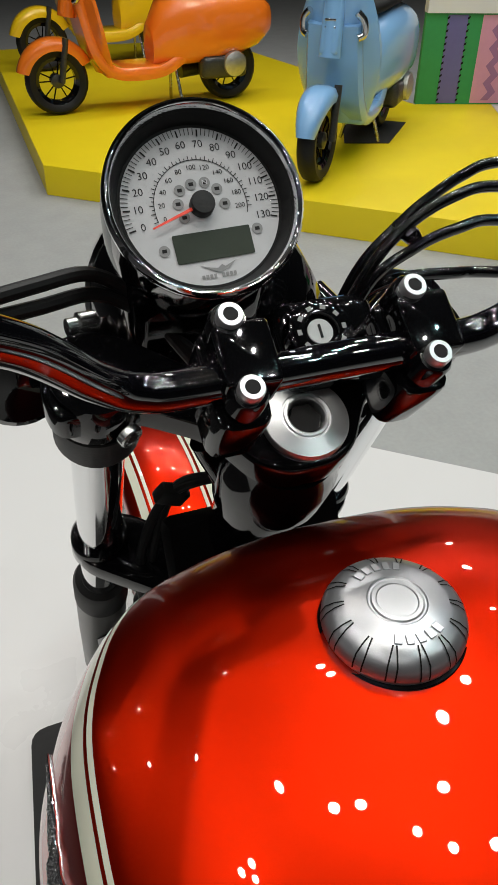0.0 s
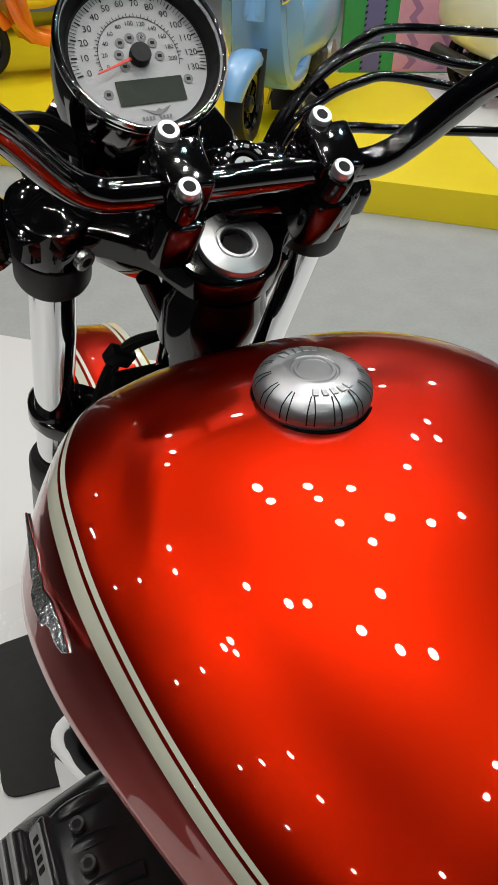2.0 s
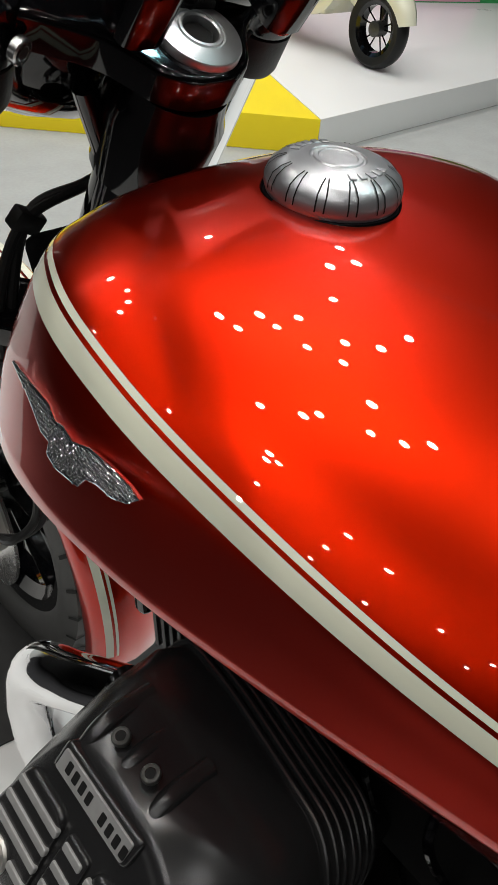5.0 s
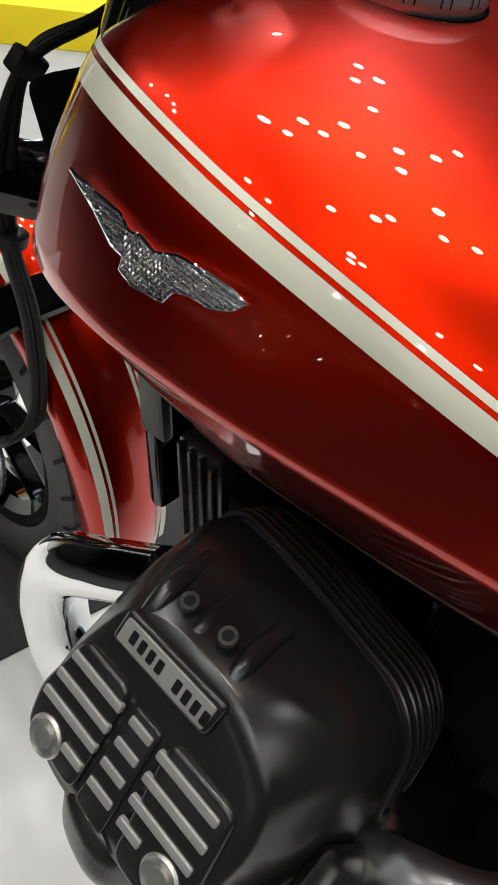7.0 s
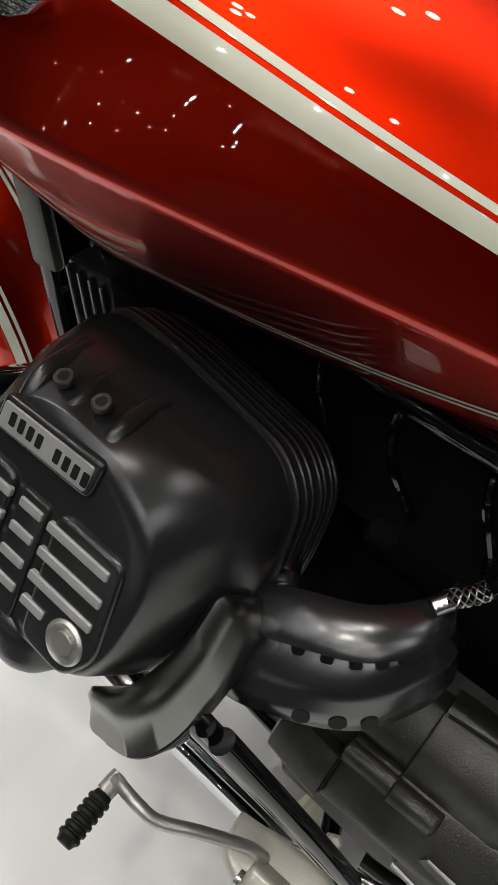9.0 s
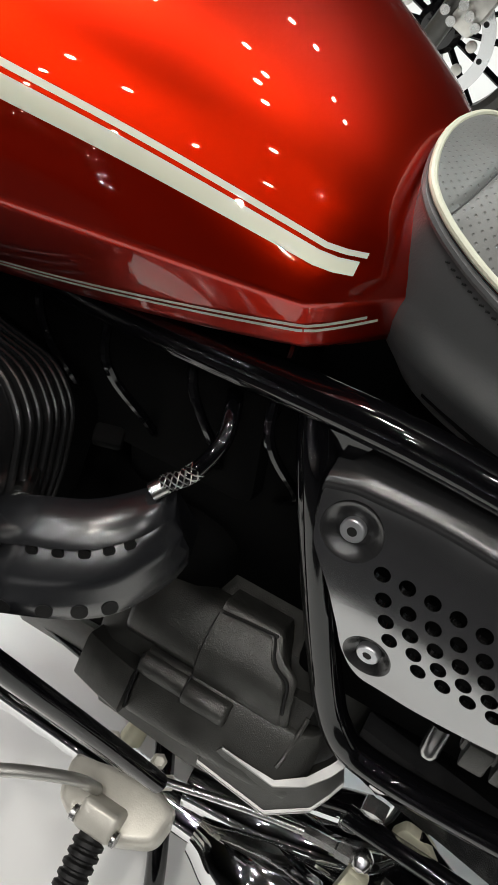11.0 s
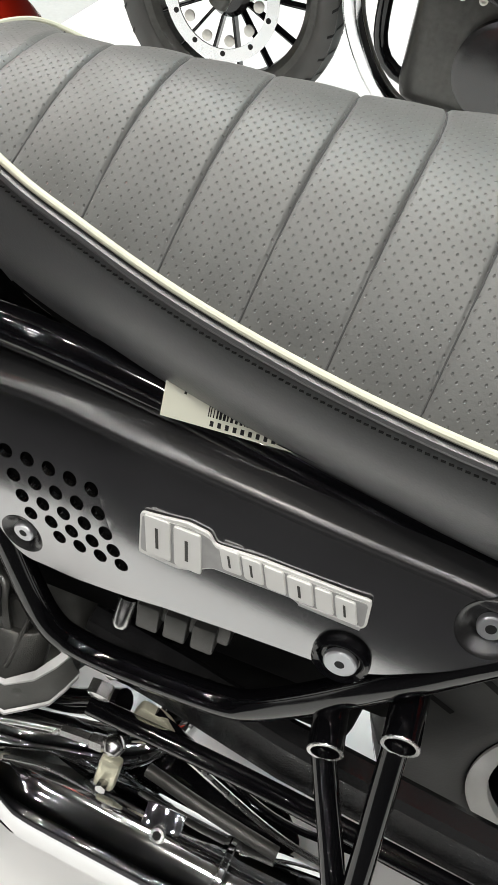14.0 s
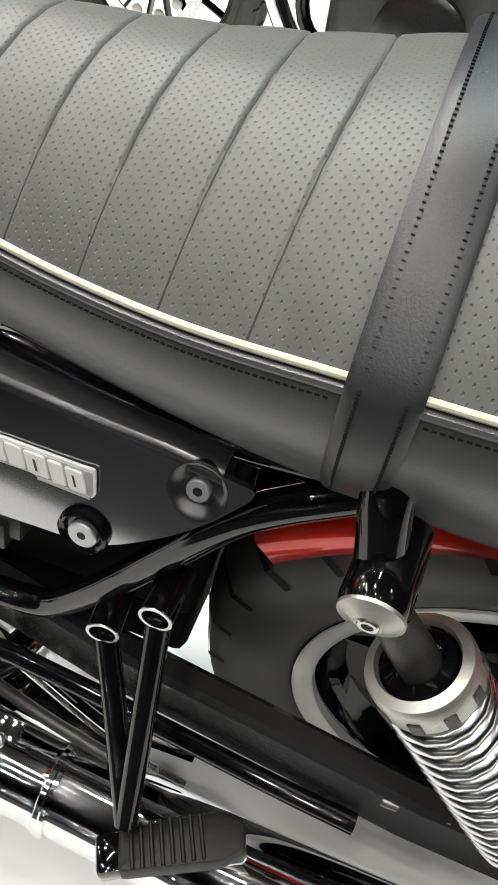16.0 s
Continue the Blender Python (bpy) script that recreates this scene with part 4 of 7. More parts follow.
def pad(pts, z0, thick, bevel, material, name, r=0.006, parent=None):
    a = sum(p[0] * q[1] - q[0] * p[1] for p, q in zip(pts, pts[1:] + pts[:1]))
    o = rounded(pts if a > 0 else pts[::-1], r, 4)
    m = HEAD @ Matrix.Translation((0, 0, z0))
    bm = plate(o, m, thick, bevel, 3)
    bmesh.ops.recalc_face_normals(bm, faces=bm.faces)
    return part(name, bm, material, parent or hc)


pad([(0.031, 0.012), (0.073, 0.012), (0.086, -0.035), (0.082, -0.064), (0.032, -0.07)], -0.003, 0.0075, 0.0035, SATIN, "raised_field", 0.01)
pad([(0.003, 0.008), (0.0255, 0.008), (0.029, -0.07), (0.003, -0.072)], -0.003, 0.006, 0.002, SATIN, "raised_field", 0.004)
pad([(-0.002, 0.012), (-0.054, 0.012), (-0.06, -0.05), (-0.045, -0.074), (-0.008, -0.072)], -0.003, 0.0075, 0.0035, SATIN, "raised_field", 0.01)
for s, a, b in ((0.0, 0.0745, 0.030), (-0.0165, 0.078, 0.0305), (-0.0325, 0.0805, 0.031), (-0.0495, 0.051, 0.0325)):
    pad([(a, s + 0.003), (a, s - 0.003), (b, s - 0.003), (b, s + 0.003)], 0.003, 0.0032, 0.0008, GREYSLAT, "slat", 0.0015)
for s, a, b in ((0.0, 0.0235, 0.0055), (-0.0168, 0.0245, 0.006), (-0.0337, 0.0255, 0.006), (-0.0503, 0.0265, 0.0055)):
    pad([(a, s + 0.003), (a, s - 0.003), (b, s - 0.003), (b, s + 0.003)], 0.001, 0.0035, 0.0008, GREYSLAT, "slat", 0.0015)
for s, a, b in ((0.0012, -0.001, -0.048), (-0.0155, -0.001, -0.0505), (-0.032, -0.001, -0.051), (-0.0487, -0.002, -0.0205)):
    pad([(a, s + 0.003), (a, s - 0.003), (b, s - 0.003), (b, s + 0.003)], 0.003, 0.0032, 0.0008, GREYSLAT, "slat", 0.0015)
pad([(0.058, 0.049), (0.06, 0.026), (-0.017, 0.028), (-0.019, 0.052)], -0.004, 0.0085, 0.003, SATIN, "badge_mount", 0.005)
pad([(0.0545, 0.0455), (0.0555, 0.0295), (-0.014, 0.0315), (-0.015, 0.0475)], 0.0035, 0.0022, 0.0006, GREYSLAT, "name_plate", 0.002)
for k in range(9):
    if k != 4:
        u = 0.0475 - 0.0072 * k
        pad([(u, 0.0425), (u - 0.0045, 0.0427), (u - 0.0045, 0.0345), (u, 0.0343)], 0.0056, 0.0005, 0, INK, "raised_mark", 0.001, hc)
for u, v in ((0.064, -0.0565), (-0.039, -0.0515)):
    m = HEAD @ Matrix.Translation((u, v, 0.001))
    p = part("plug", lathe([(0.0135, 0), (0.0135, 0.004), (0.012, 0.0055), (0.0105, 0.0045), (0.007, 0.004), (0.0068, 0.006), (0.003, 0.0062), (0, 0.0058)], m, 32), ALU, hc, "cast metal plug")
for u, v in ((0.0355, 0.064), (0.0065, 0.066)):
    m = HEAD @ Matrix.Translation((u, v + 0.003, -0.0115)) @ Matrix.Rotation(-0.85, 4, "X")
    hexhole_bolt(m @ Matrix.Translation((0, 0, 0.001)), 0.0058, 0.004, hc, GREYCAST)
for u in (0.051, 0.0215, -0.009):
    part("rib", tube([HEAD @ Vector(p) for p in ((u, 0.046, -0.007), (u + 0.001, 0.058, -0.012), (u + 0.003, 0.0665, -0.024), (u + 0.005, 0.075, -0.046))], 0.0068, 18), SATIN, hc)
# lower guard: a smooth flange curving up beside the cover, ribbed below
COLS = [spline(c, 6) for c in (
    [(-0.086, 0.002, -0.041), (-0.085, -0.028, -0.033), (-0.078, -0.055, -0.028), (-0.066, -0.08, -0.028), (-0.05, -0.094, -0.03)],
    [(-0.09, 0.004, -0.037), (-0.09, -0.029, -0.027), (-0.083, -0.058, -0.0195), (-0.069, -0.083, -0.02), (-0.052, -0.097, -0.026)],
    [(-0.1, -0.002, -0.041), (-0.101, -0.036, -0.029), (-0.094, -0.067, -0.019), (-0.077, -0.092, -0.019), (-0.056, -0.102, -0.026)],
    [(-0.101, -0.006, -0.047), (-0.102, -0.04, -0.035), (-0.095, -0.072, -0.026), (-0.079, -0.097, -0.025), (-0.057, -0.107, -0.029)],
    [(-0.108, -0.012, -0.055), (-0.112, -0.046, -0.04), (-0.107, -0.084, -0.028), (-0.092, -0.11, -0.025), (-0.062, -0.122, -0.03)],
    [(-0.112, -0.02, -0.072), (-0.114, -0.056, -0.06), (-0.108, -0.094, -0.052), (-0.092, -0.12, -0.05), (-0.062, -0.134, -0.046)],
    [(-0.098, -0.01, -0.085), (-0.1, -0.045, -0.08), (-0.09, -0.08, -0.075), (-0.078, -0.105, -0.075), (-0.055, -0.115, -0.075)])]
grows = [[HEAD @ c[k] for c in COLS] for k in range(len(COLS[0]))]
for end, nxt in ((0, 1), (-1, -2)):       # rounded ends
    mid, step = sum(grows[end], Vector()) / 7, (sum(grows[end], Vector()) - sum(grows[nxt], Vector())) / 7
    caps_ = [[mid + (p - mid) * g + step.normalized() * d for p in grows[end]] for g, d in ((0.94, 0.0025), (0.8, 0.005), (0.5, 0.0068), (0.2, 0.0074))]
    grows = caps_[::-1] + grows if end == 0 else grows + caps_
gd = part("guard", loft(grows, True, True), GUARDBLK, bike, "ribbed heat guard under the cylinder", 70)
# dark tubes put the shade of the guard's grooves into the colour
for f in (0.25, 0.5, 0.75, 1.0):
    run = [HEAD @ (COLS[4][k].lerp(COLS[5][k], f) + Vector((0, -0.0006, 0.0002))) for k in range(9 + int(3 * f), 23)]
    part("rib", tube(run, 0.0016, 8, False), SATIN, gd)
LOBE = [spline(r, 4) for r in (
    [(0.046, -0.066, -0.05), (0.046, -0.068, -0.012), (0.043, -0.08, -0.008), (0.04, -0.092, -0.02), (0.039, -0.096, -0.05)],
    [(0.034, -0.066, -0.05), (0.034, -0.068, -0.004), (0.031, -0.088, -0.0015), (0.028, -0.104, -0.012), (0.026, -0.11, -0.05)],
    [(0.01, -0.066, -0.05), (0.01, -0.068, -0.001), (0.006, -0.092, 0.001), (0.002, -0.11, -0.01), (0.0, -0.116, -0.05)],
    [(-0.01, -0.07, -0.05), (-0.008, -0.072, -0.005), (-0.011, -0.092, -0.004), (-0.014, -0.108, -0.014), (-0.015, -0.113, -0.05)],
    [(-0.02, -0.074, -0.05), (-0.018, -0.076, -0.016), (-0.021, -0.09, -0.015), (-0.023, -0.102, -0.024), (-0.022, -0.108, -0.05)])]
cols = [spline([r[i] for r in LOBE], 4) for i in range(len(LOBE[0]))]
part("lower_lobe", loft([[HEAD @ c[k] for c in cols] for k in range(len(cols[0]))], True, True), SATIN, hc, smooth_angle=70)
# cooling fins
fins = part("cylinder_head", box(HEAD @ Matrix.Translation((0, 0.0, -0.15)), 0.15, 0.11, 0.13, 0.01), MATTE, bike, "finned cylinder head")
for k in range(7):
    z = -0.093 - 0.0095 * k
    g = 1.03 + 0.006 * (k % 2) - 0.008 * max(0, k - 3)
    fin = rounded([(x * g, (y + 0.012) * g - 0.012) for x, y in HEAD_BACK], 0.018, 4)
    part("fin", plate(fin, HEAD @ Matrix.Translation((0, 0, z)), 0.0035, 0.001, 1), SATIN, fins)
part("stud", lathe([(0.007, 0), (0.007, 0.016), (0.0095, 0.0165), (0.0095, 0.026), (0.006, 0.028), (0, 0.028)], frame_of((-0.163, 0.145, 0.594), (-0.8, -0.45, 0.1)), 16), STEEL, fins)

# right cylinder: the same parts mirrored
for o in (hc, fins, gd):
    r = copy_thing(o, Matrix())
    r.matrix_basis = Matrix.Diagonal((-1, 1, 1, 1))

# throttle body cover: a domed shell above a wider vented one
low_rim = spline([(-0.233, 0.146, 0.55), (-0.239, 0.128, 0.552), (-0.234, 0.1, 0.562), (-0.219, 0.071, 0.562), (-0.2, 0.05, 0.562), (-0.17, 0.034, 0.566), (-0.15, 0.03, 0.57)], 6)
seam = spline([(-0.2, 0.152, 0.588), (-0.213, 0.138, 0.588), (-0.208, 0.106, 0.6), (-0.196, 0.076, 0.605), (-0.177, 0.057, 0.607), (-0.16, 0.048, 0.608), (-0.145, 0.045, 0.608)], 6)
crest, inner = [], []
for i, p in enumerate(seam):
    e = math.sin(math.pi * min(max(i / (len(seam) - 1), 0.04), 0.96)) ** 0.4
    crest.append(p + Vector((0.006, 0.003, 0.011 * e)))
    inner.append(p + Vector((0.025, 0.013, 0.012 * e)))
OUT = Vector((-0.85, -0.5, 0)).normalized()
low_rows, up_rows = [], []
for a, b, c, d in zip(low_rim, seam, crest, inner):
    mid = (a + b) / 2
    low_rows.append([a + Vector((0.03, 0.01, -0.004)), a + Vector((0, 0, -0.003)), a + OUT * 0.002, a + Vector((0, 0, 0.012)) - OUT * 0.002, mid + OUT * 0.006, mid + OUT * 0.003 + Vector((0, 0, 0.01)), b - Vector((0, 0, 0.006)) + OUT * 0.003, b - Vector((0, 0, 0.002)), b - OUT * 0.02 - Vector((0, 0, 0.002))])
    up_rows.append([b - OUT * 0.02, b, b + OUT * 0.0025 + Vector((0, 0, 0.002)), b.lerp(c, 0.35) + OUT * 0.006, b.lerp(c, 0.7) + OUT * 0.005, c, c.lerp(d, 0.5) + Vector((0, 0, 0.002)), d, d - Vector((0, 0, 0.03))])
part("upper_cover", loft(up_rows, True, True), COVERBLK, engine, "satin black domed cover", 70)
lowc = part("lower_cover", loft(low_rows, True, True), COVERBLK, engine, "satin black cover with round vents", 70)
# vents are black discs on the surface, their dark inside put into the colour
for f in (0.3, 0.42, 0.535, 0.65):
    i = int(f * (len(low_rim) - 1))
    p, t = low_rim[i], (low_rim[i + 1] - low_rim[i - 1]).normalized()
    n = Vector((t.y, -t.x, 0.25)).normalized()
    if n.x > 0:
        n = Vector((-n.x, -n.y, n.z))
    part("vent_hole", lathe([(0.0054, -0.006), (0.0054, 0.0), (0, 0.0)], frame_of(p + Vector((0, 0, 0.0055)) + n * 0.0006, n), 18), INK, lowc)
for f in (0.36, 0.44, 0.52, 0.6, 0.68):
    i = int(f * (len(seam) - 1))
    p, t = seam[i], (seam[i + 1] - seam[i - 1]).normalized()
    n = Vector((t.y, -t.x, 0.3)).normalized()
    if n.x > 0:
        n = Vector((-n.x, -n.y, n.z))
    part("vent_hole", lathe([(0.0038, -0.006), (0.0038, 0.0), (0, 0.0)], frame_of(p - Vector((0, 0, 0.004)) + n * 0.0026, n), 16), INK, lowc)
part("hose_ferrule", tube([(-0.15, 0.06, 0.622), (-0.142, 0.054, 0.626)], 0.006, 14, False), STEEL, engine)
HOSE = spline([Vector(p) for p in ((-0.144, 0.056, 0.626), (-0.13, 0.042, 0.634), (-0.112, 0.034, 0.65), (-0.09, 0.04, 0.66), (-0.07, 0.05, 0.65))], 8)
hose = part("hose", tube(HOSE, 0.0055, 12, False), GLOSS, engine, "black hose in a braided steel sleeve")
for k in range(5):        # the braid's strands wind both ways
    for s in (-1, 1):
        strand = []
        for i, p in enumerate(HOSE[:10]):
            m = frame_of(p, HOSE[i + 1] - p, (0, 0, 1))
            a = 2 * math.pi * k / 5 + s * 0.75 * i
            strand.append(m @ Vector((0.0057 * math.cos(a), 0.0057 * math.sin(a), 0)))
        part("strand", tube(strand, 0.0005, 5, False), STEEL, hose)
part("connector", box(pose(-0.128, 0.108, 0.622, 10, -20, 20), 0.014, 0.02, 0.012, 0.003), MATTE, engine)
for k in range(4):
    part("wire", tube([(-0.06, 0.2 - 0.06 * k, 0.7), (-0.09 - 0.01 * (k % 2), 0.19 - 0.06 * k, 0.66), (-0.085, 0.17 - 0.06 * k, 0.6), (-0.06, 0.16 - 0.05 * k, 0.55)], 0.0035, 8), GLOSS, engine)

# gearbox: its flank leans back; along it run a domed cover, a stepped ridge and a skirt above the bracket
G_O, G_V, G_N = Vector((-0.14, 0, 0.4163)), Vector((0.6606, 0, 0.7507)), Vector((-0.7507, 0, 0.6606))


def flank(u, v, w=0.0):
    """A point by its place along the bike, up the gearbox's flank and out from it."""
    return G_O + Vector((0, u, 0)) + G_V * v + G_N * w


def ridge(us, profile, steps=5):
    """A form that runs along the flank: rows (u, shift of v, scale of w) of one rounded profile (v, w)."""
    prof = spline([(v, 0, w) for v, w in profile], steps)
    return loft([[flank(u, p.x + dv, -0.03 + (p.z + 0.03) * k) for p in prof] for u, dv, k in us], True, True)


GM = frame_of(G_O, G_N, (0, 1, 0))
gb = part("gearbox", loft([[(-x * k, y, z) for x, z in ((0.03, 0.27), (0.15, 0.28), (0.178, 0.3), (0.17, 0.345), (0.15, 0.375), (0.1, 0.425), (0.03, 0.43))] for y, k in ((0.122, 0.85), (0.1, 0.97), (0.0, 1.0), (-0.06, 0.97), (-0.09, 0.85), (-0.125, 0.5))], True, True), GREYCAST, bike, "grey-black cast gearbox with long ribs", 30)
part("skirt", ridge([(0.0625, 0, 0.93), (0.06, 0, 1), (-0.02, 0, 1), (-0.075, 0.001, 1), (-0.088, 0.004, 0.8), (-0.098, 0.012, 0.4)], [(-0.015, -0.03), (-0.016, -0.012), (-0.022, -0.0075), (-0.045, -0.006), (-0.068, -0.0085), (-0.077, -0.0125), (-0.081, -0.019), (-0.083, -0.034)]), GREYCAST, gb, smooth_angle=60)
part("front_step", ridge([(0.09, 0, 0.85), (0.085, 0, 1.0), (0.0195, 0, 1.0)], [(0.05, -0.034), (0.046, -0.012), (0.03, -0.003), (0.01, 0.0005), (-0.004, -0.002), (-0.011, -0.0075), (-0.014, -0.014), (-0.015, -0.03)]), GREYCAST, gb, smooth_angle=60)
part("front_block", loft([[flank(u, v, w) for v, w in ((-0.034 - t_, -0.04), (-0.036 - t_, w0), (-0.04 - t_, w0 + 0.003), (-0.074 + t_, w0 + 0.0025), (-0.0795 + t_, w0 - 0.004), (-0.0805 + t_, -0.04))] for u, w0, t_ in ((0.122, -0.024, 0.004), (0.119, -0.016, 0.0), (0.092, -0.0065, 0.0), (0.0645, 0.0005, 0.0))], True, True), GREYCAST, gb, smooth_angle=50)
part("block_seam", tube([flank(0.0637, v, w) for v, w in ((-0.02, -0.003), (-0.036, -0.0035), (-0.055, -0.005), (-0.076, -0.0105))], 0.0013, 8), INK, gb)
boss = [(-0.0195, -0.03), (-0.0205, -0.006), (-0.024, 0.0005), (-0.0305, 0.003), (-0.037, 0.0005), (-0.0415, -0.006), (-0.0425, -0.03)]
part("boss_front", ridge([(0.0635, 0.001, 0.95), (0.0199, 0.001, 0.95)], [(v, w - 0.002) for v, w in boss]), GREYCAST, gb, smooth_angle=60)
part("boss", ridge([(0.0192, 0, 1), (0.018, 0, 1.03), (-0.0165, 0, 1.03), (-0.02, 0, 0.97), (-0.0215, 0, 0.8)], boss), GREYCAST, gb, smooth_angle=50)
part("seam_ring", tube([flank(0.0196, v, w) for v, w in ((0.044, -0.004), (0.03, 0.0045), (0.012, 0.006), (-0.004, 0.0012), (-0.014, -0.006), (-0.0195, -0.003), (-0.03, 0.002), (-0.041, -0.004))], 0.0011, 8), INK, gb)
dome = [(0.052, -0.034), (0.0495, -0.006), (0.04, 0.0005), (0.026, 0.005), (0.012, 0.0062), (-0.002, 0.002), (-0.012, -0.004), (-0.0175, -0.01), (-0.0185, -0.03)]
# the cover's rear edge runs down in a hollow curve, with a flange outside a groove
rear = spline([(-0.0265, 0, 0.0495), (-0.031, 0, 0.044), (-0.0345, 0, 0.036), (-0.041, 0, 0.029), (-0.053, 0, 0.0225), (-0.0575, 0, 0.005), (-0.0605, 0, -0.012), (-0.0615, 0, -0.0185)], 5)
prof = spline([(v, 0, w) for v, w in dome], 5)


def cover_form(grow, lift, name):
    """The domed cover, cut off along its rear edge."""
    end = [(p.x - grow, p.z) for p in rear][::-1]
    rows = []
    for k in range(9):
        row = []
        for p in prof:
            v = p.x + (grow if p.x > 0.02 else 0)
            u1 = float(np.interp(p.x, [q[1] for q in end], [q[0] for q in end]))
            f = 1 - (1 - k / 8) ** 1.6
            drop = 0.003 * (k == 8)
            row.append(flank(0.019 + (u1 - 0.019) * f, v, p.z + lift - drop if p.z > -0.02 else p.z))
        rows.append(row)
    return part(name, loft(rows, True, True), GREYCAST, gb, smooth_angle=50)


cover_form(0.0, 0.0015, "cover_plate")
cover_form(0.0062, -0.0015, "cover_flange")
# the groove's shade: a black tube laid along the cover's edge
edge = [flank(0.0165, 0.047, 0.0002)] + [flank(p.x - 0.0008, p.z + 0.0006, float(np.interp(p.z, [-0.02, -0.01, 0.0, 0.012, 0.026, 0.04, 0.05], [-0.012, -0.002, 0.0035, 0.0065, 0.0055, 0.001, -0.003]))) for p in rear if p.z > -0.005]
part("cover_groove_shade", tube(edge, 0.0014, 8), INK, gb)
part("tail_gusset", loft([[flank(u, v, w) for v, w in ((0.012, -0.03), (0.01, -0.012), (-0.03, -0.016), (-0.034, -0.034))] for u in (-0.056, -0.071, -0.08)], True, True), GREYCAST, gb, smooth_angle=40)
part("tail_web", tube([flank(-0.079, 0.0, -0.012), flank(-0.076, -0.03, -0.008), flank(-0.074, -0.046, -0.004)], 0.0022, 8), GREYCAST, gb)
# bracket: a dished pressing with two bright machined edges
TOP = [Vector(p) for p in ((-0.1755, -0.029, 0.3745), (-0.1765, -0.053, 0.371), (-0.1775, -0.0775, 0.3685), (-0.1665, -0.1, 0.3745), (-0.152, -0.114, 0.382), (-0.14, -0.121, 0.386))]
LOW = [Vector(p) for p in ((-0.184, -0.012, 0.337), (-0.187, -0.048, 0.336), (-0.1895, -0.08, 0.3355), (-0.169, -0.112, 0.3395), (-0.154, -0.121, 0.346), (-0.141, -0.127, 0.352))]
wide = (0.0012, 0.0028, 0.005, 0.0085, 0.0115, 0.013)
IN = Vector((0.8, 0.25, 0.25))
part("bracket_edge", loft([[p, p + IN * w, p + IN * w - Vector((0, 0, 0.003)), p - Vector((0, 0, 0.003))] for p, w in zip(TOP, wide)], True, True), GREYSLAT, gb, "bright machined edge", 30)
part("bracket_edge", loft([[p, p + IN * 0.006, p + IN * 0.006 - Vector((0, 0, 0.004)), p + Vector((-0.001, 0, -0.002)), p - Vector((0, 0, 0.004))] for p in LOW], True, True), GREYSLAT, gb, "bright machined edge", 30)
part("bracket", loft([[a + Vector((0.001, 0.001, -0.003)), b + Vector((0.002, 0.001, 0.0)), b + Vector((0.02, 0.008, 0.0)), a + Vector((0.016, 0.008, -0.014))] for a, b in zip(TOP, LOW)], True, True), GREYCAST, gb, smooth_angle=30)
part("sump", box(pose(0, 0.12, 0.22), 0.22, 0.32, 0.1, 0.02), GREYCAST, engine)

# shift lever, its bracket and rod
sh = part("shift_lever", tube([(-0.268, 0.212, 0.268), (-0.2705, 0.2, 0.276), (-0.2725, 0.178, 0.28), (-0.269, 0.158, 0.272), (-0.248, 0.125, 0.258), (-0.226, 0.09, 0.235), (-0.215, 0.075, 0.2)], 0.0062, 14), ALU, bike, "cast aluminium gear lever with ribbed rubber tip")
part("lever_elbow", lathe([(0.009, -0.008), (0.0095, 0), (0.009, 0.012), (0, 0.013)], frame_of((-0.27, 0.213, 0.262), (-1, 0, 0)), 18), ALU, sh)
part("tip_stud", tube([(-0.27, 0.213, 0.2625), (-0.286, 0.212, 0.2635)], 0.0075, 16, False), ALU, sh)
tipm = frame_of((-0.283, 0.212, 0.2635), (-1, -0.06, 0.0))
tip = part("rubber_tip", lathe([(0.0085, 0)] + [(r, 0.004 + 0.0072 * k + h) for k in range(6) for r, h in ((0.0095, 0), (0.0114, 0.0015), (0.0114, 0.0045), (0.0095, 0.006))] + [(0.0075, 0.051), (0, 0.0515)], tipm, 18), RUBBER, sh)
bk_ = part("peg_bracket", plate(rounded([(-0.205, 0.118), (-0.246, 0.108), (-0.262, 0.07), (-0.255, 0.035), (-0.238, -0.002), (-0.2, -0.006), (-0.19, 0.02), (-0.193, 0.075)], 0.012, 5)[::-1], frame_of((0, 0, 0.0), (-0.12, 0.05, 1), (1, 0, 0)) @ Matrix.Translation((0, 0, 0.145)), 0.034, 0.009, 4), CASTCREAM, bike, "cast aluminium footpeg bracket", 60)
part("rib", box(frame_of((-0.215, 0.055, 0.202), (-0.1, 0, 1), (0.1, 1, 0)), 0.075, 0.014, 0.014, 0.005, 3), CASTCREAM, bk_)
part("clevis", box(frame_of((-0.262, 0.062, 0.152), (-0.5, 0.0, 0.8), (0, 1, 0)), 0.042, 0.03, 0.034, 0.006, 3), CASTCREAM, bk_)
part("clevis_pin", lathe([(0.006, -0.026), (0.008, -0.025), (0.008, -0.021), (0.005, -0.02), (0.005, 0.02), (0.008, 0.021), (0.008, 0.026), (0, 0.027)], frame_of((-0.272, 0.062, 0.156), (0, 1, 0)), 16), STEEL, bk_)
part("footpeg", lathe([(0.012, 0)] + [(r, 0.01 + 0.01 * k + h) for k in range(8) for r, h in ((0.013, 0), (0.016, 0.002), (0.016, 0.006), (0.013, 0.008))] + [(0.011, 0.095), (0, 0.096)], frame_of((-0.272, 0.062, 0.146), (-0.9, -0.1, -0.3)), 20), RUBBER, bk_, "ribbed rubber footpeg")
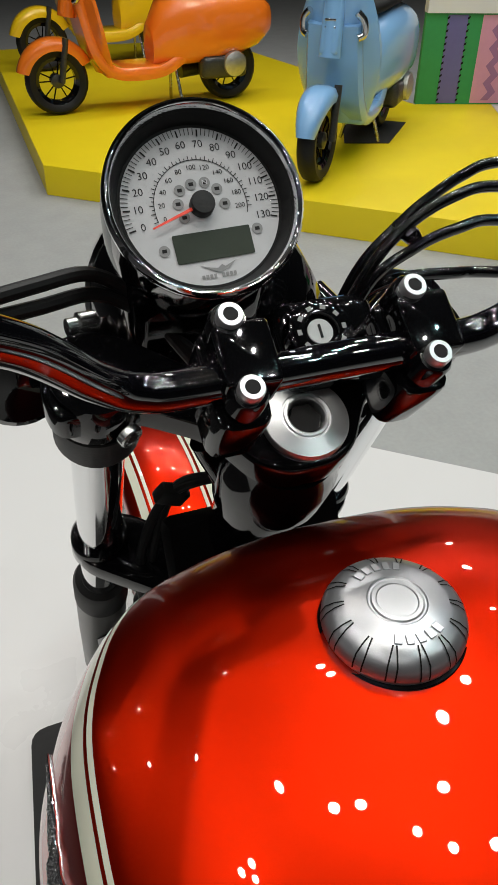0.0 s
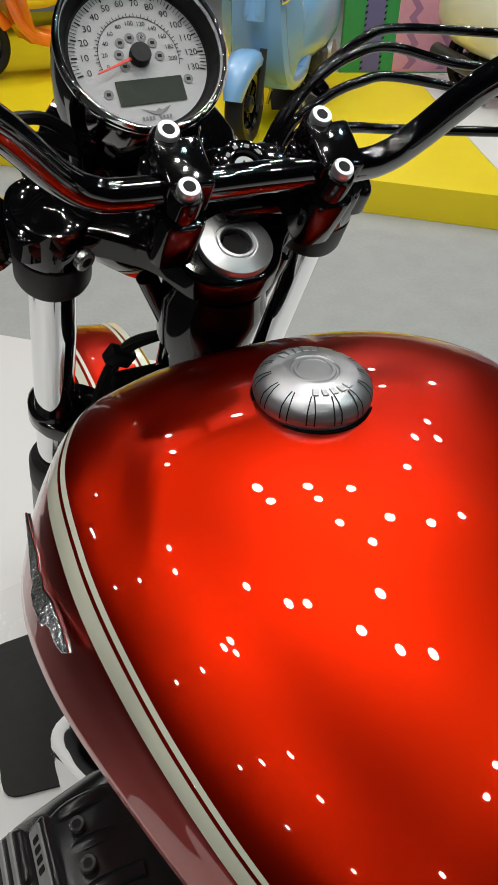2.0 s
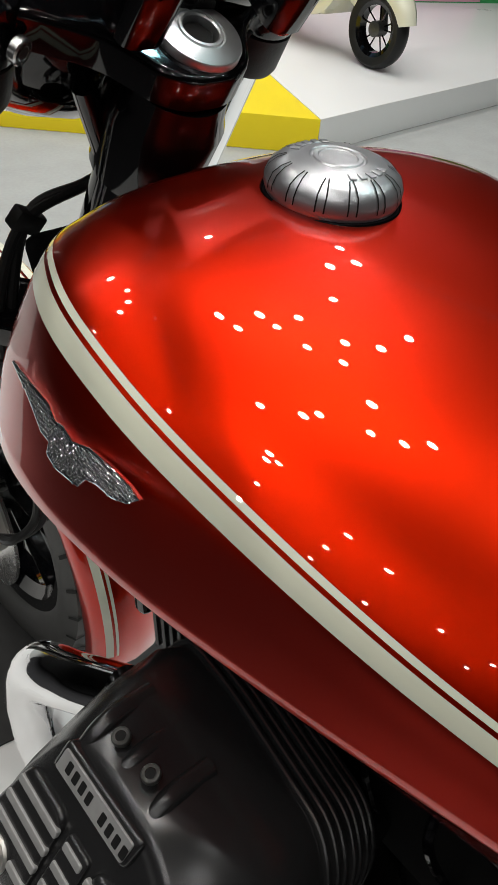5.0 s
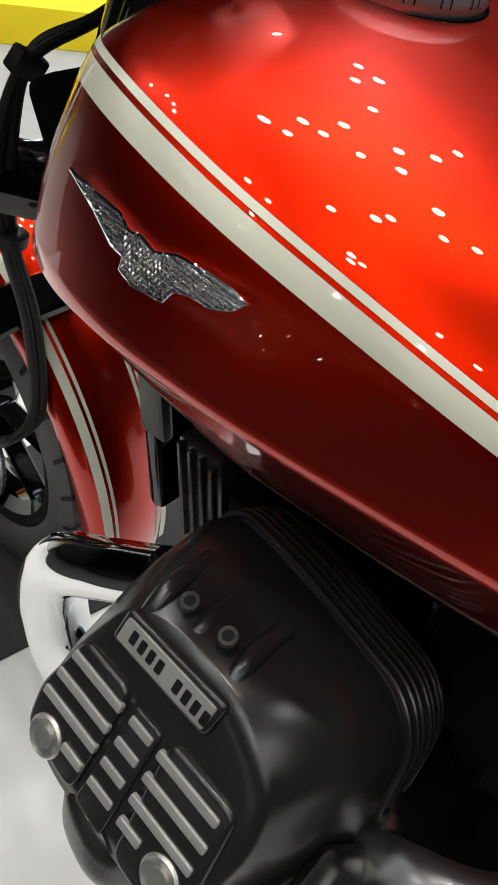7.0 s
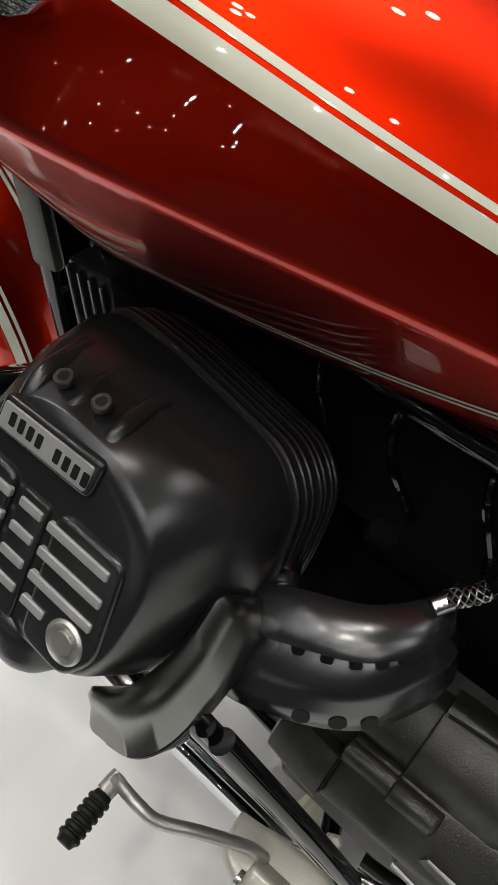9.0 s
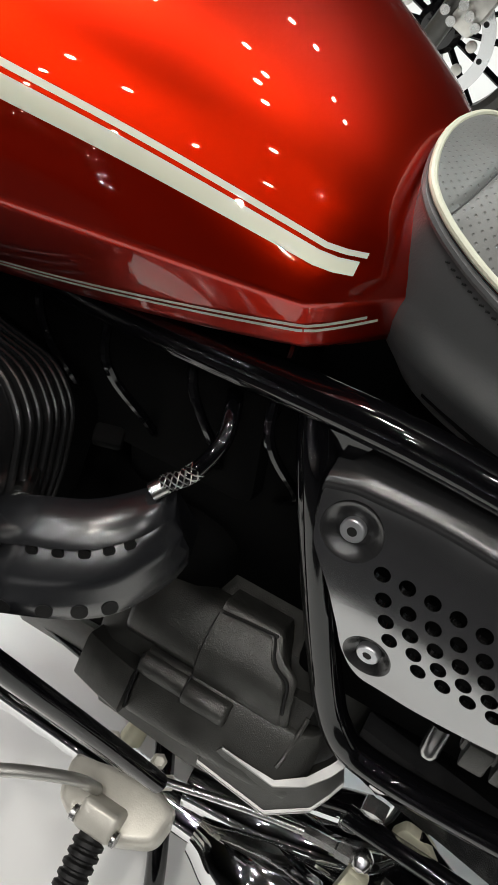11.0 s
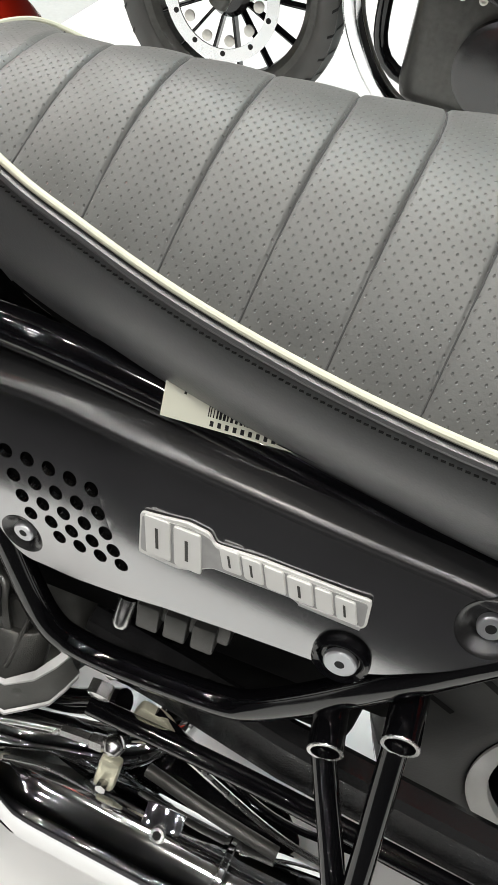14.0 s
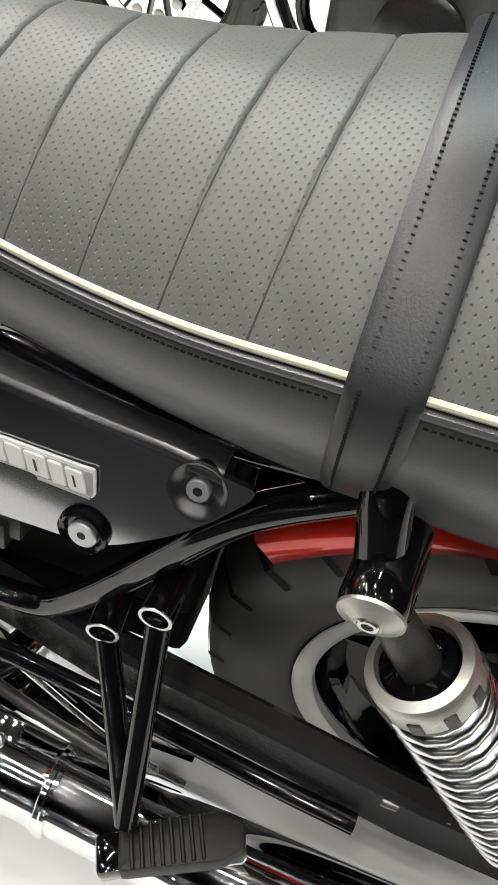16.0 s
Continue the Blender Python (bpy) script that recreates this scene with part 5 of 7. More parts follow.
part("link_arm", tube([(-0.2, 0.07, 0.205), (-0.178, 0.064, 0.232), (-0.165, 0.052, 0.262)], 0.0085, 14, radii=[0.012, 0.009, 0.008]), ZINC, bk_)
for y, x in ((0.038, -0.2), (0.088, -0.205), (0.02, -0.212)):
    part("bracket_bolt", lathe([(0.008, 0), (0.008, 0.014), (0.005, 0.016), (0, 0.016)], frame_of((x, y, 0.19), (-0.2, -0.2, 0.9)), 6), CASTCREAM, bk_)
bk_.location = (0.03, -0.004, 0.038)
rod = part("shift_rod", tube([(-0.195, 0.06, 0.235), (-0.172, -0.06, 0.26), (-0.163, -0.12, 0.27)], 0.0042, 12), STEEL, bike, "steel gear linkage with ball joint")
part("rod_end", lathe([(0.0062, 0), (0.0062, 0.03), (0.008, 0.032), (0.0085, 0.045), (0, 0.05)], frame_of((-0.163, -0.117, 0.27), (0, -1, 0.2)), 6), STEEL, rod)
part("ball", lathe([(0.001, -0.0105), (0.006, -0.009), (0.0098, -0.004), (0.0105, 0), (0.0098, 0.004), (0.006, 0.009), (0, 0.0105)], frame_of((-0.162, -0.17, 0.281), (1, 0, 0)), 18), STEEL, rod)
part("clamp_arm", box(frame_of((-0.177, -0.171, 0.255), (-1, 0, 0.4), (-0.4, 0.1, -1)), 0.04, 0.021, 0.013, 0.004), ZINC, rod)
part("clamp_bolt", lathe([(0.0055, -0.012), (0.0055, 0.012), (0, 0.012)], frame_of((-0.183, -0.171, 0.248), (-1, 0, 0.4)), 6), STEEL, rod)
part("pivot_bolt", lathe([(0.011, 0), (0.011, 0.02), (0.007, 0.022), (0, 0.022)], frame_of((-0.118, -0.149, 0.26), (-1, -0.1, 0.2)), 16), STEEL, bike)
part("lock_plate", plate(rounded([(-0.022, -0.012), (0.02, -0.016), (0.026, 0.006), (0.0, 0.016), (-0.024, 0.01)], 0.006), frame_of((-0.135, -0.203, 0.313), (-1, 0, 0.3), (0, -1, -0.5)), 0.01, 0.003), ZINC, bike)
part("frame_nut", lathe([(0.0115, 0), (0.0115, 0.004), (0.0085, 0.004), (0.0085, 0.011), (0.005, 0.013), (0, 0.013)], frame_of((-0.1185, -0.1528, 0.351), (-0.9, 0, 0.35)), 6), STEEL, bike)
part("stand_link", tube([(-0.14, -0.19, 0.315), (-0.15, -0.25, 0.28), (-0.16, -0.34, 0.22), (-0.16, -0.42, 0.18)], 0.0035, 10), STEEL, bike)
part("brake_line", tube([(-0.135, -0.2, 0.33), (-0.14, -0.24, 0.3), (-0.15, -0.33, 0.235), (-0.14, -0.42, 0.2)], 0.004, 10), GLOSS, bike)

# exhaust
ex = part("exhaust_header", tube([(-0.17, 0.345, 0.6), (-0.185, 0.395, 0.57), (-0.19, 0.445, 0.525), (-0.187, 0.47, 0.45), (-0.185, 0.458, 0.37), (-0.18, 0.405, 0.27), (-0.175, 0.3, 0.2), (-0.175, 0.12, 0.17), (-0.18, -0.04, 0.16)], 0.0225, 22, radii=[0.0225, 0.0235, 0.027, 0.031, 0.031, 0.028, 0.024, 0.0225, 0.0225]), CHROME, bike, "polished chrome exhaust with silencer")
sil = part("silencer", tube([(-0.18, -0.03, 0.16), (-0.19, -0.1, 0.165), (-0.205, -0.3, 0.175), (-0.22, -0.55, 0.19), (-0.225, -0.85, 0.21)], 0.045, 28, radii=[0.03, 0.052, 0.048, 0.047, 0.045]), CHROME, bike, "chrome silencer")
for y, r in ((-0.305, 0.0515),):
    part("clamp_band", lathe([(r - 0.005, -0.008), (r - 0.002, -0.008), (r - 0.0015, -0.004), (r, -0.0025), (r, 0.0025), (r - 0.0015, 0.004), (r - 0.002, 0.008), (r - 0.005, 0.008)], frame_of((-0.206, y, 0.176), (0.07, 1, -0.06)), 40, caps=False), CHROME, sil)
hexhole_bolt(frame_of((-0.201, -0.234, 0.22), (-0.5, 0, 0.85)), 0.0075, 0.006, sil, STEEL)
# added black plate; it hides the bright floor between silencer and swingarm
part("silencer_gap_plate", plate(rounded([(-0.11, -0.12), (-0.11, -0.33), (-0.15, -0.37), (-0.185, -0.34), (-0.19, -0.12)], 0.012)[::-1], frame_of((0, 0, 0.205), (-0.25, 0, 1), (1, 0, 0)), 0.006, 0.002), GLOSS, sil)
part("bracket_rib", tube([(-0.15, -0.2, 0.215), (-0.165, -0.27, 0.222), (-0.175, -0.345, 0.218)], 0.007, 12), GREYCAST, sil)
part("mount_tab", box(frame_of((-0.199, -0.234, 0.2155), (-0.5, 0, 0.85)), 0.05, 0.04, 0.008, 0.003), CHROME, sil)
part("link_pipe", tube([(-0.16, 0.0, 0.19), (-0.15, -0.1, 0.2), (-0.1, -0.2, 0.2), (0.1, -0.2, 0.2)], 0.024, 18), CHROME, ex)
for k in range(3):
    part("push_rod", tube([(-0.265, 0.135 - 0.012 * k, 0.56), (-0.235, 0.07 - 0.012 * k, 0.43), (-0.215, 0.03 - 0.012 * k, 0.34)], 0.0085 - 0.002 * (k % 2), 14), GLOSS, bike)

# ---- swingarm, rear wheel, fender, shock ----
arm = part("swingarm", loft([[(-x + dx, y, z + dz) for dx, dz in ((-0.014, -0.034), (0.014, -0.034), (0.014, 0.034), (0.008, 0.04), (-0.008, 0.04), (-0.014, 0.034))] for x, y, z in ((0.098, -0.12, 0.35), (0.112, -0.22, 0.348), (0.128, -0.32, 0.344), (0.14, -0.5, 0.33), (0.148, -0.62, 0.32), (0.15, -0.76, 0.315))], True, True), SATIN, bike, "satin black box-section swingarm")
part("arm_rail", tube([(-0.148, -0.14, 0.318), (-0.154, -0.3, 0.314), (-0.166, -0.5, 0.3), (-0.17, -0.58, 0.296)], 0.0095, 16), GLOSS, arm)
part("arm_right", loft([[(x + dx, y, z + dz) for dx, dz in ((-0.014, -0.034), (0.014, -0.034), (0.014, 0.034), (-0.014, 0.034))] for x, y, z in ((0.12, -0.12, 0.35), (0.14, -0.5, 0.33), (0.15, -0.76, 0.315))], True, True), GLOSS, arm)
part("cross_tube", tube([(-0.12, -0.16, 0.35), (0.12, -0.16, 0.35)], 0.03, 18, False), GLOSS, arm)
part("adjuster_plate", box(pose(-0.158, -0.62, 0.345, -3), 0.006, 0.06, 0.02, 0.003), STEEL, arm)


def wheel(name, at, r_tyre, w_tyre, r_rim, parent, spokes=10, rim_mat=None, tread=True, label="", spoke_mat=None, spoke_w=0.014):
    """A tyre with tread cuts on a spoked cast wheel, axle along x."""
    ax = frame_of(at, (1, 0, 0), (0, 1, 0))
    h = w_tyre / 2
    prof = [(r_rim + 0.004, -h * 0.62), (r_rim + 0.01, -h * 0.78), (r_rim + (r_tyre - r_rim) * 0.35, -h * 0.98), (r_rim + (r_tyre - r_rim) * 0.6, -h), (r_rim + (r_tyre - r_rim) * 0.82, -h * 0.86), (r_tyre - 0.012, -h * 0.6), (r_tyre - 0.003, -h * 0.3), (r_tyre, 0)]
    prof = prof + [(r, -z) for r, z in prof[-2::-1]]
    w = part(name, lathe([(r_rim + 0.004, -h * 0.6)] + prof + [(r_rim + 0.004, h * 0.6)], ax, 96, caps=False), TYRE, parent, label or "black rubber tyre on a cast wheel", 50)
    part("rim", lathe([(r_rim - 0.012, -h * 0.6), (r_rim + 0.008, -h * 0.68), (r_rim + 0.008, -h * 0.6), (r_rim - 0.006, -h * 0.5), (r_rim - 0.02, -h * 0.2), (r_rim - 0.02, h * 0.2), (r_rim - 0.006, h * 0.5), (r_rim + 0.008, h * 0.6), (r_rim + 0.008, h * 0.68), (r_rim - 0.012, h * 0.6), (r_rim - 0.028, h * 0.3), (r_rim - 0.028, -h * 0.3), (r_rim - 0.012, -h * 0.6)], ax, 64, caps=False), rim_mat or GREYCAST, w)
    part("hub", lathe([(0.02, -h * 0.75), (0.045, -h * 0.7), (0.06, -h * 0.4), (0.06, h * 0.4), (0.045, h * 0.7), (0.02, h * 0.75)], ax, 32), spoke_mat or GLOSS, w)
    for k in range(spokes):
        a = 2 * math.pi * k / spokes
        m = ax @ Matrix.Rotation(a, 4, "Z") @ Matrix.Translation((r_rim * 0.55, 0, 0))
        part("spoke", box(m, r_rim * 0.8, spoke_w, 0.03, min(0.005, spoke_w * 0.35), 1), spoke_mat or GLOSS, w)
    if tread:
        # cuts are black strips on the tyre, in place of shaded grooves
        for k in range(30):
            for s in (-1, 1):
                a = 2 * math.pi * (k + (0.5 if s > 0 else 0)) / 30
                rows = []
                for g in [0.4 + 0.2 * j for j in range(18)]:
                    f = g / 4
                    zz = s * (0.001 * f + float(np.interp(g, range(5), [z for r, z in prof[7:12]])))
                    rr = 0.0012 + float(np.interp(g, range(5), [r for r, z in prof[7:12]]))
                    aa = a + 0.14 * f
                    rows.append([ax @ Vector((rr * math.cos(aa + d), rr * math.sin(aa + d), zz)) for d in (-0.0125, 0.0125)])
                part("tread_cut_shade", loft(rows, False, False), INK, w)
    return w


rw = wheel("rear_wheel", (0, -0.70, 0.32), 0.32, 0.15, 0.206, bike, 6, GLOSS, label="wide rear tyre with tread cuts on a dark cast wheel")
part("rim_lip", lathe([(0.195, 0.05), (0.214, 0.058), (0.214, 0.061), (0.211, 0.062), (0.197, 0.058), (0.194, 0.055), (0.194, 0.03)], frame_of((0, -0.70, 0.32), (-1, 0, 0)), 72, caps=False), SILVER, rw, "silver painted rim lip")
# added black dish; it fills the view through the spokes with dark
part("wheel_dark_fill", lathe([(0.188, 0.046), (0.184, 0.03), (0.17, 0.012), (0.12, 0.004), (0.05, 0.002)], frame_of((0, -0.70, 0.32), (-1, 0, 0)), 56, caps=False), GLOSS, rw)
part("drive_housing", lathe([(0.13, 0), (0.13, 0.012), (0.12, 0.02), (0.08, 0.03), (0.05, 0.05), (0, 0.052)], frame_of((-0.03, -0.70, 0.32), (-1, 0, 0)), 40), GLOSS, rw)
# rear fender: a shell over the tyre
rows = []
for k in range(41):
    a = radians(42 + 101 * k / 40)
    rows.append([(x, -0.70 + math.cos(a) * (r + dr), 0.32 + math.sin(a) * (r + dr)) for x, r, dr in ((-0.102, 0.336, 0), (-0.106, 0.34, 0.0), (-0.104, 0.362, 0), (-0.09, 0.376, 0), (-0.05, 0.386, 0), (0, 0.389, 0), (0.05, 0.386, 0), (0.09, 0.376, 0), (0.104, 0.362, 0), (0.106, 0.34, 0), (0.102, 0.336, 0), (0.098, 0.345, 0), (0.085, 0.37, 0), (0, 0.384, 0), (-0.085, 0.37, 0), (-0.098, 0.345, 0))])
part("rear_fender", loft(rows, True, True), RED, bike, "red painted rear mudguard", 60)
for s in (-1, 1):
    top, low = Vector((s * 0.178, -0.512, 0.668)), Vector((s * 0.168, -0.69, 0.405))
    d = (low - top).normalized()
    m = frame_of(top, d)
    shock = part("shock_absorber", lathe([(0.010, 0.01), (0.012, 0.02), (0.0135, 0.05), (0.0135, 0.29), (0, 0.29)], m, 24), GREYCAST, bike, "rear shock absorber with chrome coil spring")
    eye = frame_of(top + Vector((-s * 0.012, 0, 0.004)), (s, 0.05, -0.12))
    part("top_eye", lathe([(0.014, -0.03), (0.0185, -0.028), (0.0192, 0.0), (0.0192, 0.022), (0.0175, 0.0255), (0, 0.0255)], eye, 28), GLOSS, shock)
    bolt = frame_of(top + Vector((s * 0.0135, 0.001, 0.001)), (s, 0.05, -0.12))
    part("top_washer", lathe([(0.0185, 0), (0.0182, 0.002), (0.008, 0.0065), (0.0075, 0.006), (0, 0.006)], bolt, 32), ALU, shock, "domed pale metal washer")
    hexhole_bolt(bolt @ Matrix.Translation((0, 0, 0.004)), 0.0062, 0.0035, shock, STEEL, "top_bolt")
    part("shock_cover", lathe([(0.025, 0.07), (0.022, 0.065), (0.016, 0.063), (0.0155, 0.068), (0.021, 0.075), (0.0245, 0.083)], m, 28, caps=False), GLOSS, shock)
    part("adjuster", lathe([(0.0245, 0.066), (0.026, 0.062), (0.032, 0.064), (0.0335, 0.067), (0.0335, 0.084), (0.0315, 0.087), (0.0245, 0.087)], m, 40, caps=False), ALU, shock, "notched pale metal adjuster ring")
    for k in range(10):
        part("notch", box(m @ Matrix.Rotation(2 * math.pi * k / 10, 4, "Z") @ Matrix.Translation((0.0332, 0, 0.079)), 0.003, 0.008, 0.011, 0.0008, 1), GREYCAST, shock)
    coil = []
    for k in range(14 * 16 + 1):
        a = 2 * math.pi * k / 16
        coil.append(m @ Vector((0.029 * math.cos(a), 0.029 * math.sin(a), 0.09 + 0.0145 * a / (2 * math.pi))))
    part("spring", tube(coil, 0.0055, 12, False), SPRING, shock)
    part("top_mount", tube([top + Vector((-s * 0.012, 0.002, -0.004)), top + Vector((-s * 0.026, 0.012, 0.04)), top + Vector((-s * 0.04, 0.014, 0.06))], 0.0145, 20), GLOSS, bike)
    part("bottom_eye", lathe([(0.016, -0.02), (0.016, 0.02), (0, 0.02)], frame_of(low, (s, 0, 0)), 20), GLOSS, shock)

# ---- front end ----
AX = Vector((0, -0.4446, 0.8957))                      # steering axis, up
STEM = Vector((0, 0.5, 1.0))
fwd = Vector((0, 0.8957, 0.4446))
FX = -0.008
yoke_o = [(-0.148, 0.03), (-0.155, 0.055), (-0.145, 0.09), (-0.115, 0.1), (-0.09, 0.085), (-0.05, 0.05), (0.05, 0.05), (0.09, 0.085), (0.115, 0.1), (0.145, 0.09), (0.155, 0.055), (0.148, 0.03), (0.1, 0.034), (0.055, 0.008), (0.034, -0.026), (0.015, -0.036), (-0.015, -0.036), (-0.034, -0.026), (-0.055, 0.008), (-0.1, 0.034)]
YO = frame_of(STEM + Vector((FX, 0, 0)), AX, (1, 0, 0))
NUT = frame_of(STEM + Vector((-0.003, -0.002, -0.001)), (0.0, -0.47, 0.88), (1, 0, 0))
yoke = part("upper_yoke", plate(rounded(yoke_o, 0.014), YO @ Matrix.Translation((0, 0, -0.03)), 0.024, 0.005, 3), GLOSS, bike, "gloss black upper fork yoke")
part("stem_nut", lathe([(0.0292, -0.008), (0.0292, -0.0012), (0.0284, 0.0), (0.017, 0.0022), (0.0165, 0.0012), (0.0155, 0.0012), (0.015, 0.0026), (0.0133, 0.0028), (0.0122, 0.0018), (0.0118, -0.008), (0, -0.009)], NUT, 56, caps=False), TURNED, yoke, "turned aluminium stem nut")
part("stem_hole", lathe([(0.0112, 0.001), (0.0112, 0.0022), (0.0, 0.0022)], NUT @ Matrix.Translation((0, 0, -0.0045)), 6), INK, yoke)
part("head_tube", lathe([(0.036, -0.24), (0.036, -0.12), (0.042, -0.115), (0.044, -0.06), (0.04, -0.05), (0.038, -0.034)], YO, 32), GLOSS, bike)
for s in (-1, 1):
    fx = FX + s * 0.118
    fo = STEM + fwd * 0.058 + Vector((fx, 0, 0))
    fm = frame_of(fo, AX)
    fork = part("fork_leg", lathe([(0.0205, -0.47), (0.0205, -0.02), (0, -0.02)], fm, 40), CHROME, bike, "polished fork tube with black slider")
    part("clamp", lathe([(0.029, -0.045), (0.031, -0.04), (0.031, -0.008), (0.029, -0.003), (0.02, -0.002), (0.012, 0.002), (0, 0.002)], fm, 36), GLOSS, yoke)
    part("bushing", lathe([(0.0295, -0.078), (0.031, -0.074), (0.031, -0.044), (0.028, -0.043)], fm, 36), RUBBER, fork)
    part("lower_clamp", lathe([(0.025, -0.318), (0.0275, -0.314), (0.0275, -0.286), (0.025, -0.282), (0.021, -0.282)], fm, 36), GLOSS, fork)
    part("dust_seal", lathe([(0.026, -0.475), (0.031, -0.47), (0.031, -0.425), (0.028, -0.415), (0.021, -0.41)], fm, 32), RUBBER, fork)
    part("slider", lathe([(0.024, -0.83), (0.028, -0.82), (0.03, -0.6), (0.03, -0.475), (0.025, -0.47)], fm, 32), GREYCAST, fork)
    pb = YO @ Matrix.Translation((s * 0.118 - s * 0.012, 0.058 - 0.036, -0.02)) @ Matrix.Rotation(radians(90), 4, "X") @ Matrix.Rotation(radians(-25 * s), 4, "Y")
    hexhole_bolt(pb, 0.0085, 0.006, yoke, STEEL, "pinch_bolt")
    # bar clamps
    cm = frame_of(Vector((FX + 0.0035 + s * 0.056, 0.4635, 1.0765)), Vector((0, -0.58, 0.815)), (1, 0, 0))
    cl = part("bar_clamp", plate(rounded([(-0.012, -0.018), (0.021, -0.0195), (0.021, 0.0195), (-0.012, 0.018)], 0.004), cm @ Matrix.Translation((0, 0, -0.03)), 0.029, 0.003, 3), GLOSS, bike, "gloss black handlebar clamp with steel screws")
    part("clamp_foot", plate(rounded([(-0.0165, -0.032), (0.0165, -0.032), (0.0165, 0.032), (-0.0165, 0.032)], 0.012), cm @ Matrix.Translation((0, -0.004, -0.07)), 0.046, 0.003), GLOSS, cl)
    for q in (-1, 1):
        part("screw_pillar", lathe([(0.0112, -0.065), (0.0112, -0.006), (0.0098, -0.0035)], cm @ Matrix.Translation((0, q * 0.0215, 0)), 24), GLOSS, cl)
        hexhole_bolt(cm @ Matrix.Translation((0, q * 0.0215, -0.0045)), 0.0076, 0.0075, cl, TURNED, "clamp_screw")
part("lower_yoke", plate(rounded([(-0.142, 0.036), (-0.142, 0.08), (-0.09, 0.08), (-0.04, 0.04), (0.04, 0.04), (0.09, 0.08), (0.142, 0.08), (0.142, 0.036), (0.05, -0.03), (-0.05, -0.03)], 0.018), YO @ Matrix.Translation((0, 0, -0.312)), 0.024, 0.005), GLOSS, bike)
bar = part("handlebar", tube([(FX - 0.32, 0.25, 1.15), (FX - 0.25, 0.35, 1.165), (FX - 0.205, 0.4, 1.148), (FX - 0.165, 0.438, 1.115), (FX - 0.13, 0.461, 1.076), (FX - 0.108, 0.467, 1.061), (FX - 0.08, 0.468, 1.057), (FX, 0.468, 1.057), (FX + 0.08, 0.468, 1.057), (FX + 0.108, 0.467, 1.061), (FX + 0.13, 0.461, 1.076), (FX + 0.165, 0.438, 1.115), (FX + 0.205, 0.4, 1.148), (FX + 0.25, 0.35, 1.165), (FX + 0.32, 0.25, 1.15)], 0.0112, 24, steps=10), CHROME_BLACK, bike, "gloss black handlebar")
for s in (-1, 1):
    part("grip", tube([(FX + s * 0.3, 0.285, 1.153), (FX + s * 0.385, 0.15, 1.135)], 0.017, 18, False), RUBBER, bar)
lock = part("ignition_lock", lathe([(0.022, -0.03), (0.022, 0.0), (0.0215, 0.004), (0.019, 0.0055), (0.0115, 0.0055), (0.0105, 0.001), (0, 0.001)], frame_of((0.013, 0.52, 1.046), (0.0, -0.62, 0.78)), 40), GLOSS, bike, "black ignition lock with steel barrel")
lk = frame_of((0.013, 0.52, 1.046), (0.0, -0.62, 0.78))
part("barrel", lathe([(0.0085, 0.0012), (0.0085, 0.0022), (0, 0.0022)], lk, 28), GREYSLAT, lock)
part("key_slot", box(lk @ Matrix.Translation((0, 0, 0.0026)), 0.0014, 0.009, 0.0008), INK, lock)
for k in range(10):
    a = 2 * math.pi * k / 10
    part("mark", box(lk @ Matrix.Rotation(a, 4, "Z") @ Matrix.Translation((0.0152, 0, 0.0056)), 0.0028, 0.0036, 0.0004), GREYINK, lock)
part("lock_housing", box(lk @ Matrix.Translation((0.012, 0.0, -0.022)), 0.075, 0.06, 0.03, 0.012, 3), GLOSS, lock)

# instrument
GN = Vector((-0.02, -0.76, 0.65)).normalized()
GM = frame_of((-0.043, 0.580, 1.117), GN, (1, 0.0, 0.03))
if (GM.to_3x3() @ Vector((0, 1, 0))).z < 0:
    GM = GM @ Matrix.Rotation(math.pi, 4, "Z")
gauge = part("speedometer", lathe([(0.035, -0.11), (0.05, -0.1), (0.058, -0.06), (0.0622, -0.02), (0.0622, 0.0), (0.059, 0.001), (0.058, -0.002)], GM, 64, caps=False), GLOSS, bike, "round white-faced speedometer in a chrome bezel", 50)
part("bezel", lathe([(0.0615, -0.003), (0.0632, 0.001), (0.063, 0.006), (0.061, 0.0085), (0.0592, 0.0082), (0.058, 0.005), (0.0575, 0.0)], GM, 72, caps=False), CHROME, gauge, "chrome bezel", 60)
part("bezel_inner", lathe([(0.0578, 0.003), (0.0552, -0.003), (0.0528, -0.0098), (0.051, -0.0097)], GM, 64, caps=False), INK, gauge)
dial = part("dial", lathe([(0.0525, -0.0108), (0.0525, -0.0098), (0, -0.0098)], GM, 64), DIAL, gauge)
DZ = -0.0094
ticks = bmesh.new()


def dial_angle(v, top):
    return radians(192 - (208 if top < 150 else 199) * v / top)


for k in range(66):
    a = dial_angle(k * 2, 130)
    big = k % 5 == 0
    m = GM @ Matrix.Rotation(a, 4, "Z") @ Matrix.Translation((0.0487 - (0.0015 if big else 0.0006), 0, DZ))
    w = 0.0005 if big else 0.0002
    plate([(-0.002, -w), (0.0025, -w), (0.0025, w), (-0.002, w)], m, 0.0002, bm=ticks)
for k in range(41):
    a = dial_angle(k * 5, 200) * 1.0
    m = GM @ Matrix.Rotation(a, 4, "Z") @ Matrix.Translation((0.0298, 0, DZ))
    plate([(0, -0.0002), (0.0018 if k % 2 else 0.003, -0.0002), (0.0018 if k % 2 else 0.003, 0.0002), (0, 0.0002)], m, 0.0002, bm=ticks)
